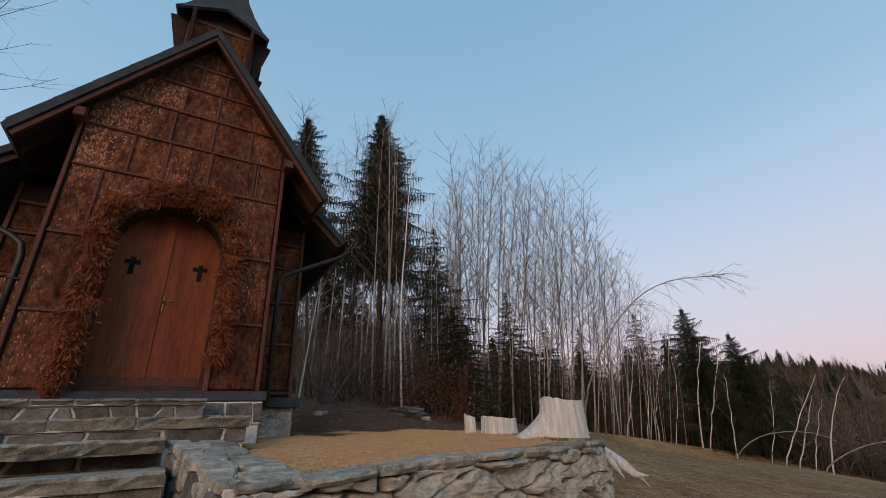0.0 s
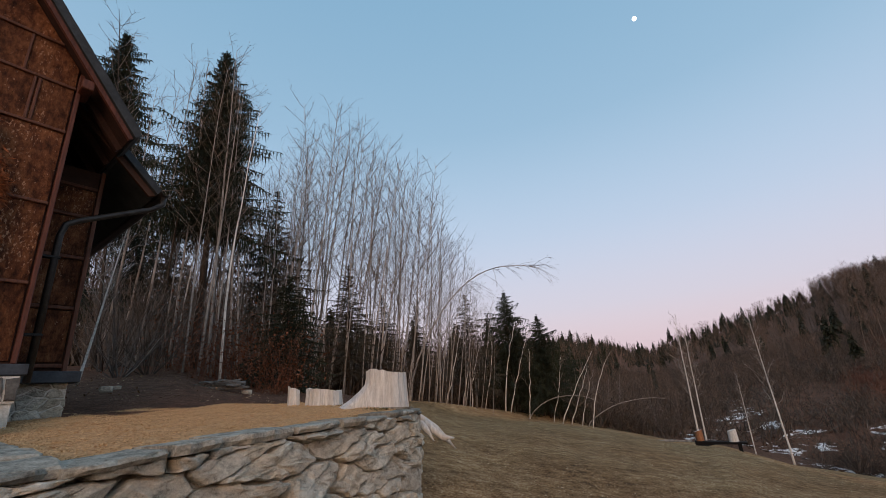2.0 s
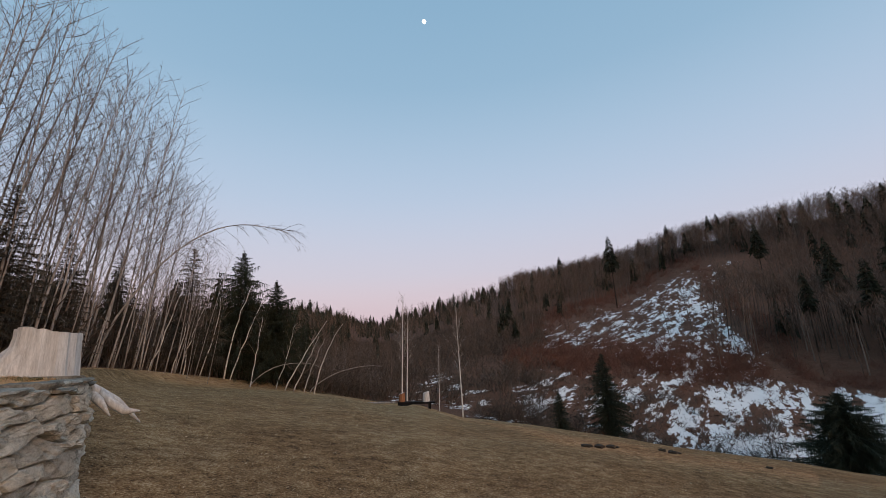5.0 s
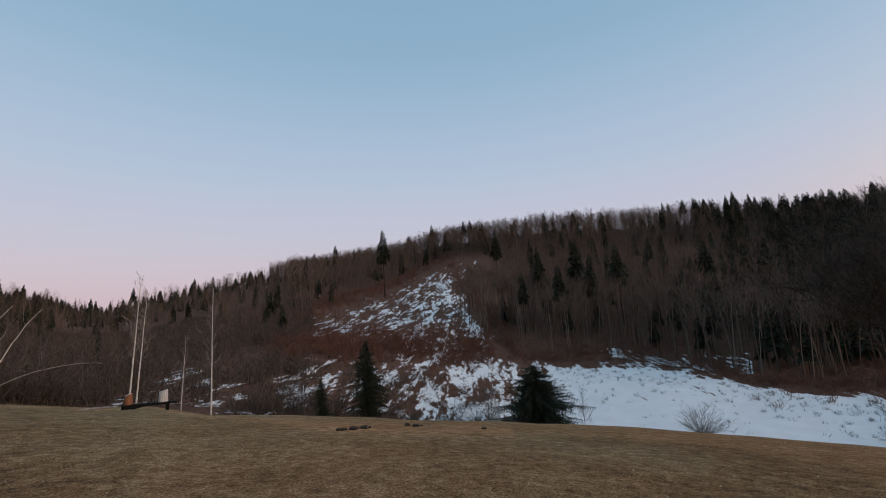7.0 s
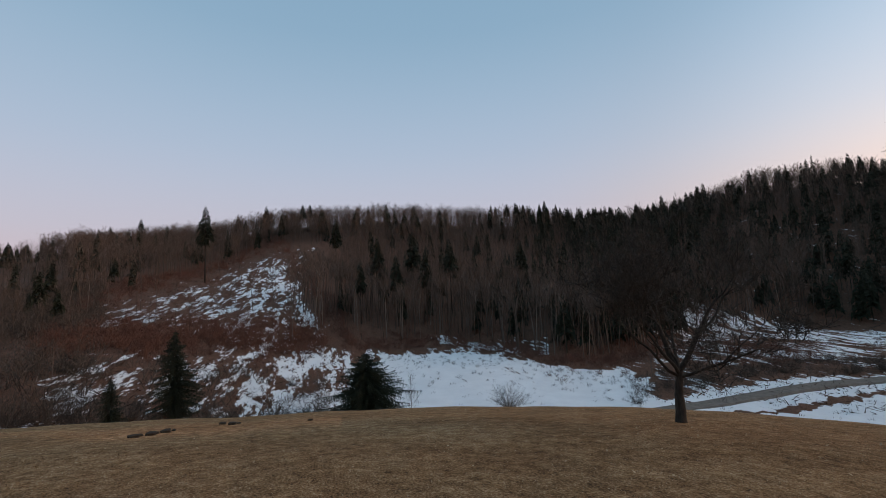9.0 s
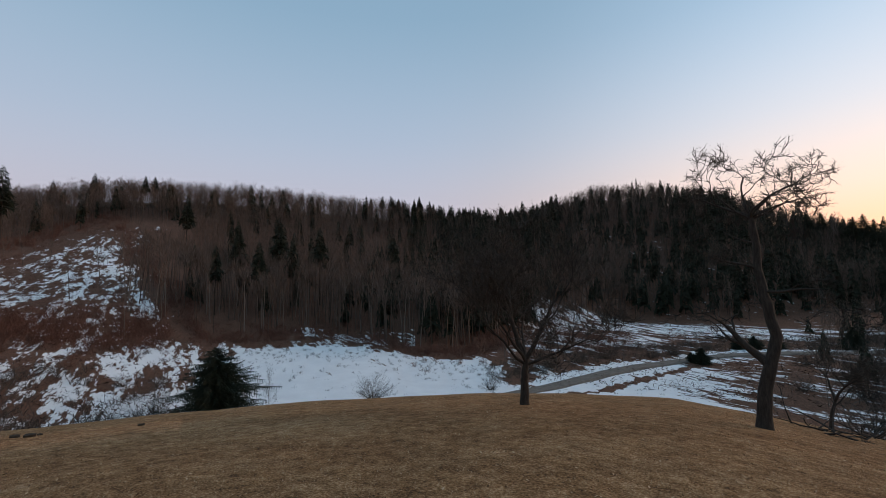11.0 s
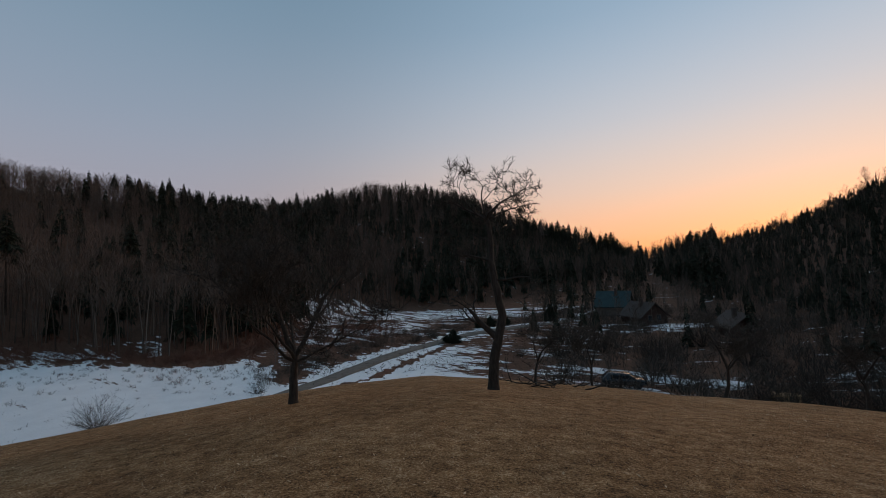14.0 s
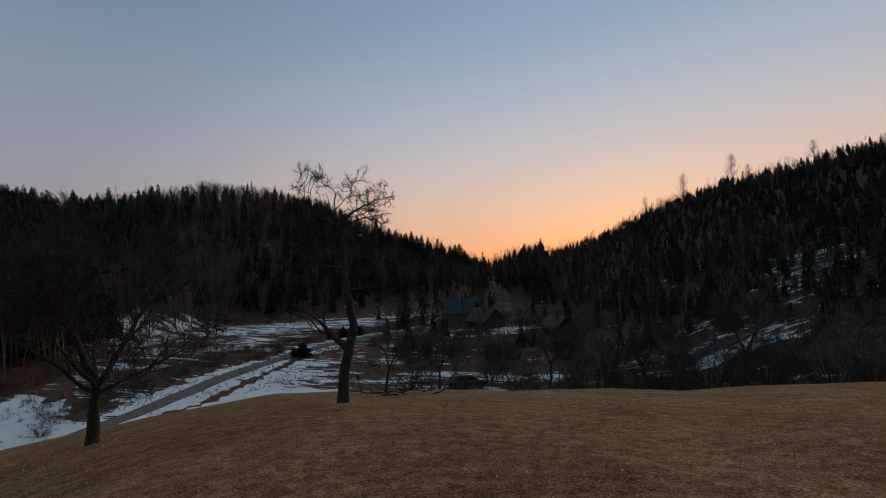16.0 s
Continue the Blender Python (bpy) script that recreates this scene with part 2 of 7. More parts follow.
PALETWIG = simple("pale_birch_twigs", (0.20, 0.17, 0.15), (0.42, 0.37, 0.33), 3, 0.9, bump=0)
PALEBARK = simple("pale_grey_bark", (0.15, 0.134, 0.122), (0.42, 0.38, 0.345), 4, 0.9, stretch=(2, 2, 1), bump=0.4)
FARWOOD = far_wood_material()
ROADM = simple("gravel_road", (0.11, 0.092, 0.076), (0.21, 0.178, 0.148), 2, 0.95, bump=0.4)

LEAF = simple("dried_garland_leaves", (0.095, 0.029, 0.012), (0.37, 0.122, 0.044), 9, 0.85, bump=0)
RUSSET = simple("russet_beech_leaves", (0.10, 0.035, 0.018), (0.26, 0.10, 0.050), 5, 0.85, bump=0)
# lichen grey with the wood's deep shade worked into the colour
LICHEN = simple("shade_darkened_lichen_twigs", (0.034, 0.031, 0.025), (0.085, 0.075, 0.058), 3, 0.9, bump=0)
MOSS = simple("dull_moss", (0.045, 0.050, 0.018), (0.13, 0.12, 0.05), 8, 0.95, bump=0)


def scrub_material():
    M = Mat("grey_brown_scrub", 0.95, spec=0.1)
    M.color(M.ramp(M.island(), [(0.0, (0.046, 0.036, 0.030)), (0.7, (0.098, 0.078, 0.064)), (1.0, (0.17, 0.14, 0.118))]))
    return M.m


SCRUB = scrub_material()
BRACKEN = simple("reddish_bracken", (0.072, 0.034, 0.024), (0.190, 0.090, 0.062), 0.5, 0.95, bump=0)
SLASH = simple("brush_and_slash", (0.030, 0.018, 0.012), (0.105, 0.058, 0.038), 0.8, 0.95, bump=0)
BRASS = simple("worn_brass", (0.17, 0.11, 0.05), (0.28, 0.19, 0.09), 30, 0.4, metal=0.9)
BLUEBEAM = simple("painted_base_beam", (0.020, 0.026, 0.034), (0.050, 0.060, 0.075), 8, 0.6, bump=0.2)
PLINTH = simple("dark_plinth_stone", (0.075, 0.072, 0.068), (0.235, 0.222, 0.205), 6, 0.85, 8, bump=0.7, dist=0.02, vary=0.4)
SOIL = simple("dark_topsoil", (0.022, 0.015, 0.010), (0.070, 0.046, 0.030), 14, 0.95, bump=0.8)
CHIP = simple("wood_chips", (0.46, 0.26, 0.118), (0.84, 0.54, 0.28), 14, 0.9, bump=0)


def straw_material():
    M = Mat("dry_grass_blades", 0.95, spec=0.1)
    M.color(M.ramp(M.island(), [(0.0, (0.12, 0.066, 0.034)), (0.6, (0.37, 0.225, 0.115)), (1.0, (0.70, 0.52, 0.33))]))
    return M.m


STRAW = straw_material()
PLASTER = simple("grey_house_wall", (0.10, 0.088, 0.075), (0.17, 0.15, 0.13), 2, 0.9)
TINROOF = simple("green_tin_roof", (0.022, 0.040, 0.040), (0.038, 0.062, 0.062), 1, 0.5, metal=0.3)
TILEROOF = simple("brown_tile_roof", (0.05, 0.036, 0.030), (0.095, 0.068, 0.056), 3, 0.8)
CARPAINT = simple("dark_car_paint", (0.012, 0.013, 0.016), (0.020, 0.022, 0.026), 3, 0.25, bump=0, spec=0.6)
GLASSDARK = simple("dark_window_glass", (0.015, 0.018, 0.022), (0.03, 0.035, 0.04), 2, 0.08, bump=0, spec=0.7)
RUBBER = simple("black_rubber", (0.012, 0.012, 0.012), (0.025, 0.025, 0.025), 20, 0.9)


def moon_material():
    M = Mat("moonlit_rock", 1.0)
    M.color(M.ramp(M.noise(M.coords(), 0.6), [(0.4, 0.5), (0.6, 0.8)]))
    M.bsdf.inputs["Emission Color"].default_value = (1.0, 0.95, 0.86, 1)
    M.bsdf.inputs["Emission Strength"].default_value = 1.6
    return M.m


MOON = moon_material()

# ---- shape of the land, as seen round the standing point ----
def table(pairs):
    az = [p[0] for p in pairs]
    vals = np.array([p[1:] for p in pairs], float)

    def read(a):
        a = (np.asarray(a, float) + 60.0) % 360.0 - 60.0
        return np.stack([np.interp(a, az, vals[:, i], period=360) for i in range(vals.shape[1])], -1)
    return read


# angle by which the meadow's edge lies below the eye, and how far off it is
MEADOW = table([(-60, 0, 20), (0, 0.5, 24), (17, 2.0, 25), (26, 3.3, 30), (36, 4.7, 34), (46, 6.8, 32), (50.5, 7.4, 30), (56, 9.1, 27), (66, 10.5, 25),
                (80, 12.4, 24), (95, 13.4, 24), (115, 14.0, 24), (135, 13.7, 24), (150, 13.4, 24), (162, 14.4, 23), (180, 15.3, 22),
                (200, 14.5, 22), (210, 12.9, 23), (217, 11.8, 24), (240, 8, 26), (270, 2, 24)])
# valley floor: distance, height; foot of the wood: distance, height; ridge: distance, angle above level
FLOOR = table([(-60, 7, 1.7), (-10, 7.6, 1.55), (8, 8.5, 1.3), (12, 14, 0.7), (20, 26, 0.4), (30, 36, -0.9), (38, 42, -2.2), (46, 42, -3.4), (56, 42, -4.8),
               (66, 46, -7.0), (80, 50, -9.3), (95, 52, -10.6), (120, 52, -11.0), (150, 54, -11.0), (180, 50, -11.2), (200, 44, -10.6),
               (217, 42, -8.5), (240, 36, -4.5), (270, 20, -0.5)])
FOOT = table([(-60, 20, 3.4), (-10, 16, 2.9), (10, 26, 1.2), (20, 36, 0.8), (30, 60, 0.0), (38, 80, 0.0), (46, 120, 0.0), (56, 60, -3.0),
              (66, 66, -3.5), (80, 75, -5.0), (88, 85, -5.6), (95, 86, -7.2), (109, 88, -7.2), (119, 74, -9.5), (127, 76, -9.8), (132, 90, -8.8),
              (146, 128, -8.4), (157, 130, -9.0), (166, 150, -8.8), (178, 220, -8.0), (184, 120, -9.0), (192, 62, -9.5), (200, 54, -9.6),
              (217, 50, -7.0), (240, 44, -3.0), (270, 30, 1.0)])
RIDGE = table([(-60, 90, 12), (10, 130, 4), (20, 150, 3), (30, 290, 4.4), (35, 300, 4.8), (38, 330, 4.3), (41, 400, 3.9), (43.5, 480, 2.9), (46, 400, 2.5), (48, 330, 3.2), (54, 280, 4.2), (59, 265, 5.4), (64, 258, 6.5), (71, 240, 7.1),
               (78, 232, 8.0), (84, 222, 9.7), (89, 214, 10.3), (97, 205, 10.4), (106, 205, 9.9), (116, 205, 8.9), (124, 211, 7.4), (129, 215, 7.2), (134, 220, 7.6), (139, 224, 8.7),
               (143, 227, 9.9), (149, 232, 9.5), (155, 236, 8.0), (158, 240, 6.9), (163, 250, 4.7), (167, 270, 2.9), (173, 320, 1.6), (177.5, 460, 0.2),
               (182, 300, 0.8), (187, 240, 1.9), (192, 210, 3.4), (198, 190, 6.0), (205, 175, 8.2), (212, 165, 9.2), (219, 160, 9.9), (270, 110, 11)])


def wobble(x, y):
    return 0.5 * np.sin(x * 0.071 + 1.3) * np.cos(y * 0.063) + 0.22 * np.sin(x * 0.19 + y * 0.13) + 0.12 * np.cos(y * 0.31 - x * 0.23)


def land(x, y):
    """Height of the ground at x, y (arrays)."""
    x, y = np.asarray(x, float), np.asarray(y, float)
    r = np.hypot(x, y) + 1e-6
    az = np.degrees(np.arctan2(x, y))
    m, fl, ft, rg = MEADOW(az), FLOOR(az), FOOT(az), RIDGE(az)
    b = EYE / m[..., 1] ** 2
    a = np.tan(np.radians(m[..., 0])) - 2 * EYE / m[..., 1]
    near = -(a * r + b * r * r)
    ridge_z = EYE + rg[..., 0] * np.tan(np.radians(rg[..., 1]))
    s1 = np.clip((r - fl[..., 0]) / (ft[..., 0] - fl[..., 0]), 0, None)
    s2 = np.clip((r - ft[..., 0]) / (rg[..., 0] - ft[..., 0]), 0, 1)
    far = fl[..., 1] + (ft[..., 1] - fl[..., 1]) * np.minimum(s1, 1) + (ridge_z - ft[..., 1]) * (0.75 * s2 + 0.25 * s2 * s2)
    beyond = np.clip(r - rg[..., 0], 0, None)
    far = far - 0.02 * beyond - 0.55 * np.clip(0.9 * fl[..., 0] - r, 0, 6)
    k = 0.9
    hi, lo = np.maximum(near, far), np.minimum(near, far)
    z = hi + k * np.log1p(np.exp(np.clip((lo - hi) / k, -40, 0))) * np.clip(r / 20, 0, 1)
    return z + wobble(x, y) * np.clip((r - 30) / 60, 0, 1) + 0.03 * np.sin(x * 1.1) * np.cos(y * 0.9) * np.clip(r / 4, 0, 1)


def land_at(x, y):
    return float(land(np.array([x]), np.array([y]))[0])


def spot(az, r):
    x, y = r * math.sin(radians(az)), r * math.cos(radians(az))
    return Vector((x, y, land_at(x, y)))


# the clear-cut slope with snow lying between the slash
CUT_TOP = table([(-60, 0), (61, 0), (63, 74), (65, 110), (66, 121), (70, 136), (76, 160), (79, 172), (82, 184), (84.6, 184), (85.6, 166), (87, 142), (88.6, 120), (90.4, 104), (92.5, 92), (95, 0), (100, 0)])
SNOWY = table([(-60, -2), (40, -1.0), (43, 0.22), (52, 0.26), (58, 0.28), (64, 0.33), (70, 0.36), (80, 0.40), (84, 0.43), (92, 0.48), (96, 1.15), (127, 1.15), (131, 0.55),
               (136, 0.52), (150, 0.50), (160, 0.45), (168, 0.42), (176, 0.45), (185, 0.32), (200, 0.20), (214, 0.25), (225, -0.6), (240, -2)])
# far edge of the unbroken snow sheet on the valley meadow
SHEET = table([(-60, 500), (95, 500), (96, 73), (99, 77), (105, 78), (113, 74), (122, 69), (128, 66), (131, 60), (133, 500)])
# the valley road, by bearing and distance
ROAD = [(130.5, 48.0), (135.2, 52.3), (139.5, 56.8), (144.6, 63.3), (149.1, 69.8), (152.4, 76.0), (155.5, 79.8), (158.4, 82.0), (162, 85.5), (166, 91), (170, 99), (173, 110)]
ROAD_R = table([(-60, 40), (129, 46)] + ROAD + [(176, 500)])


def masks(x, y):
    r, az = np.hypot(x, y), np.degrees(np.arctan2(x, y))
    wave = 0.55 * np.sin(r * 0.23 + 1.0) + 0.35 * np.sin(r * 0.61) + 0.25 * np.sin(x * 0.9 - y * 0.7)
    azw = az + wave
    m, fl, ft, cut = MEADOW(az), FLOOR(az), FOOT(az), CUT_TOP(azw)[..., 0]
    a360 = az % 360
    start = np.where((a360 > 60) & (a360 < 190), fl[..., 0] - 14, fl[..., 0] - 9)
    end = np.maximum(ft[..., 0], cut)
    fade = np.where((a360 > 60) & (a360 < 95), 60, 18)
    inside = np.clip((r - start) / 4, 0, 1) * np.clip((end - r) / fade + 0.55, 0, 1)
    snow = np.where(inside > 0, SNOWY(az)[..., 0] * inside + (inside - 1) * 1.2, -2.0)
    # sparse snow among the stems beside the cut
    beside = (a360 > 84.5) & (a360 < 91) & (r > 105) & (r < 178) & (snow < 0.16)
    snow = np.where(beside, 0.24 - 0.05 * (a360 - 84.5), snow)
    belt = (r > 68 + 0.3 * (a360 - 64)) & (r < 88 + 3 * wave) & (a360 > 62) & (a360 < 89)
    snow = np.where(belt, snow - np.clip(0.50 - 0.045 * (a360 - 71), 0.02, 0.50), snow)
    low = (a360 > 78) & (a360 < 97) & (r < 62)
    snow = np.where(low, snow + np.clip((62 - r) / 8, 0, 1) * np.clip((a360 - 78) / 5, 0, 1) * 0.30, snow)
    edge = SHEET(az)[..., 0] + 2.0 * wave
    snow = np.where(r > edge, snow - 0.72, snow)
    snow = np.where((a360 > 103) & (a360 < 119) & (r > edge + 5) & (r < edge + 14), 0.34, snow)
    # along the road: clean snow on the near side, a white verge, a scrubby bank, then patches up to the wood
    d = r - ROAD_R(az)[..., 0]
    valley = (a360 > 131) & (a360 < 174) & (r > 46)
    snow = np.where(valley & (d < 0), np.where(a360 < 163, 0.98 - 0.05 * np.clip(a360 - 146, 0, 20), 0.32), snow)
    snow = np.where(valley & (d >= 0) & (d < 5), 0.70, snow)
    snow = np.where(valley & (d >= 5) & (d < 17), 0.18 + 0.10 * wave, snow)
    snow = np.where(valley & (d >= 17), np.where(r < 124, 0.46 + 0.16 * wave, 0.0), snow)
    brook = np.abs(d + 6.5 + 1.2 * wave) < 1.1
    snow = np.where(valley & brook & (a360 > 138) & (a360 < 160), 0.05, snow)
    # snow left round the parked car and among the western brush
    snow = np.where((a360 > 164) & (a360 < 186) & (r > 46) & (r < 56), 0.42 + 0.15 * wave, snow)
    snow = np.where((a360 > 172) & (a360 < 187) & (r >= 56), np.where(np.abs(r - 84 - 3 * wave) < 4, 0.55, 0.02), snow)
    right = (a360 >= 187) & (a360 < 224) & (r > 42) & (r < 104)
    patch = np.exp(-((a360 - 204) / 4.5) ** 2 - ((r - 57) / 7) ** 2) + np.exp(-((a360 - 212.5) / 4) ** 2 - ((r - 80) / 12) ** 2) + np.exp(-((a360 - 196) / 5) ** 2 - ((r - 52) / 4) ** 2)
    snow = np.where(right, 0.06 + 0.42 * patch, snow)
    litter = np.clip((r - start) / 6, 0, 1)
    forest = (a360 > 300) | (a360 < 17)
    litter = np.where(forest, np.clip((r - np.interp((a360 + 180) % 360 - 180, [-60, 6, 9, 17], [5.5, 5.5, 8, 25])) / 1.5, 0, 1), litter)
    litter = np.where((a360 >= 17) & (a360 < 60), np.clip((r - m[..., 1] * 1.02) / 4, 0, 1), litter)
    fringe = np.where((a360 > 15) & (a360 < 92), np.exp(-((r / m[..., 1] - np.interp(a360, [15, 50, 68, 125], [0.93, 0.88, 0.60, 0.60])) / 0.11) ** 2), 0.0)
    return snow, litter, fringe


def make_ground():
    rs = np.concatenate([np.arange(0.6, 12, 0.3), 12 * 1.028 ** np.arange(0, 150)])
    rs = rs[rs < 520]
    rs = np.concatenate([rs, [640, 900, 1500, 3000]])
    n = 640
    ang = np.linspace(0, 2 * math.pi, n, endpoint=False)
    A, Rr = np.meshgrid(ang, rs, indexing="ij")
    X, Y = Rr * np.sin(A), Rr * np.cos(A)
    Z = land(X, Y)
    verts = np.stack([X, Y, Z], -1).reshape(-1, 3)
    k = len(rs)
    i, j = np.meshgrid(np.arange(n), np.arange(k - 1), indexing="ij")
    i2 = (i + 1) % n
    faces = np.stack([i * k + j, i * k + j + 1, i2 * k + j + 1, i2 * k + j], -1).reshape(-1, 4)
    verts = np.vstack([verts, [[0, 0, land_at(0, 0)]]])
    c = len(verts) - 1
    tris = [(c, t * k, ((t + 1) % n) * k) for t in range(n)]
    me = bpy.data.meshes.new("ground")
    me.from_pydata(verts.tolist(), [], [tuple(f) for f in faces.tolist()] + tris)
    snow, litter, fringe = masks(verts[:, 0], verts[:, 1])
    for name, vals in (("snow", snow), ("litter", litter), ("fringe", fringe)):
        at = me.attributes.new(name, "FLOAT", "POINT")
        at.data.foreach_set("value", vals.astype(np.float32))
    me.polygons.foreach_set("use_smooth", [True] * len(me.polygons))
    me.flip_normals()
    me.materials.append(GROUND)
    me.update()
    return tagged(new("ground", me), "dry brown meadow falling to a valley with patchy snow", "ground", kind="structure")


make_ground()

# ---- mesh helpers ----
def mesh_object(name, verts, faces, material, parent=None, smooth=False):
    me = bpy.data.meshes.new(name)
    me.from_pydata([tuple(v) for v in verts], [], faces)
    me.materials.append(material)
    if smooth:
        me.polygons.foreach_set("use_smooth", [True] * len(me.polygons))
    me.update()
    ob = new(name, me)
    ob.parent = parent
    return ob


def part(name, bm, material, parent, label="", smooth=False):
    """Link a bmesh as one mesh object under a thing or a part."""
    bmesh.ops.recalc_face_normals(bm, faces=bm.faces)
    me = bpy.data.meshes.new(name)
    bm.to_mesh(me)
    bm.free()
    me.materials.append(material)
    if smooth:
        me.polygons.foreach_set("use_smooth", [True] * len(me.polygons))
    ob = new(name, me)
    ob.parent = parent
    return tagged(ob, label) if label else ob


def box(bm, x0, x1, y0, y1, z0, z1, m=None, bevel=0.0):
    v = [bm.verts.new(p) for p in ((x0, y0, z0), (x1, y0, z0), (x1, y1, z0), (x0, y1, z0), (x0, y0, z1), (x1, y0, z1), (x1, y1, z1), (x0, y1, z1))]
    fs = [bm.faces.new([v[i] for i in f]) for f in ((0, 3, 2, 1), (4, 5, 6, 7), (0, 1, 5, 4), (1, 2, 6, 5), (2, 3, 7, 6), (3, 0, 4, 7))]
    if m is not None:
        bmesh.ops.transform(bm, matrix=m, verts=v)
    if bevel:
        edges = list({e for f in fs for e in f.edges})
        bmesh.ops.bevel(bm, geom=edges, offset=bevel, segments=1, affect="EDGES")
    return v


def boxpart(name, dims, material, parent, m=None, bevel=0.006, label=""):
    bm = bmesh.new()
    box(bm, *dims, m=m, bevel=bevel)
    return part(name, bm, material, parent, label)


def prism(bm, outline, y0, y1):
    """Extrude an x,z outline from y0 to y1."""
    a = [bm.verts.new((x, y0, z)) for x, z in outline]
    b = [bm.verts.new((x, y1, z)) for x, z in outline]
    n = len(outline)
    bm.faces.new(a)
    bm.faces.new(b[::-1])
    for i in range(n):
        bm.faces.new((a[i], b[i], b[(i + 1) % n], a[(i + 1) % n]))


class Soup:
    """Vertices and faces gathered for one mesh."""

    def __init__(self):
        self.v, self.f = [], []

    def tube(self, pts, radii, sides=5, cap=True):
        base = len(self.v)
        n = len(pts)
        for i, p in enumerate(pts):
            d = (pts[min(i + 1, n - 1)] - pts[max(i - 1, 0)])
            d = d.normalized() if d.length > 1e-9 else Vector((0, 0, 1))
            side = d.cross(Vector((0.31, 0.87, 0.38)))
            side = side.normalized() if side.length > 1e-3 else Vector((1, 0, 0))
            up = d.cross(side)
            for k in range(sides):
                a = 2 * math.pi * k / sides
                self.v.append(p + (side * math.cos(a) + up * math.sin(a)) * radii[i])
        for i in range(n - 1):
            for k in range(sides):
                k2 = (k + 1) % sides
                self.f.append((base + i * sides + k, base + i * sides + k2, base + (i + 1) * sides + k2, base + (i + 1) * sides + k))
        if cap:
            self.f.append(tuple(base + (n - 1) * sides + k for k in range(sides)))
            self.f.append(tuple(base + k for k in reversed(range(sides))))

    def sliver(self, a, b, w, side):
        """A thin tapering twig, drawn as a narrow triangle."""
        i = len(self.v)
        self.v += [a - side * w, a + side * w, b]
        self.f.append((i, i + 1, i + 2))

    def obj(self, name, material, parent=None, smooth=False):
        return mesh_object(name, self.v, self.f, material, parent, smooth)


def thing(name, m, label, category, group=""):
    ob = new(name)
    ob.matrix_world = m
    return tagged(ob, label, category, group)

# ---- the chapel ----
AX = Vector((math.cos(radians(32)), math.sin(radians(32)), 0))
CH = Matrix.Translation(Vector((-0.53 * 5.59, 0.848 * 5.59, 0)) + AX * -0.21) @ Matrix.Rotation(radians(32), 4, "Z")
# in the chapel's own axes: x along the front, y into the building, z up in world metres
W, BASE = 1.12, 2.10
ARCH = [(0.56 * math.cos(radians(a)), 3.72 + 0.50 * math.sin(radians(a))) for a in range(0, 181, 15)]


def clip_gable(poly, inset=0.0):
    """Cut an x,z outline by the two slopes under the roof."""
    for s in (-1, 1):
        def below(p):
            return 6.84 - inset - p[1] - s * p[0] * 1.36
        out = []
        for i, p in enumerate(poly):
            q = poly[(i + 1) % len(poly)]
            a, b = below(p), below(q)
            if a >= 0:
                out.append(p)
            if a * b < 0:
                t = a / (a - b)
                out.append((p[0] + (q[0] - p[0]) * t, p[1] + (q[1] - p[1]) * t))
        poly = out
        if len(poly) < 3:
            return []
    return poly


def slab(bm, outline, y0, y1):
    if len(outline) >= 3:
        prism(bm, outline, y0, y1)


def cross_shape(bm, cx, cz, y0, y1):
    a, h = 0.026, 0.105
    prism(bm, [(cx - a, cz - h), (cx + a, cz - h), (cx + a, cz + 0.02), (cx + 0.078, cz + 0.02), (cx + 0.078, cz + 0.07), (cx + a, cz + 0.07),
               (cx + a, cz + h), (cx - a, cz + h), (cx - a, cz + 0.07), (cx - 0.078, cz + 0.07), (cx - 0.078, cz + 0.02), (cx - a, cz + 0.02)], y0, y1)


DOOR_Y = 0.25


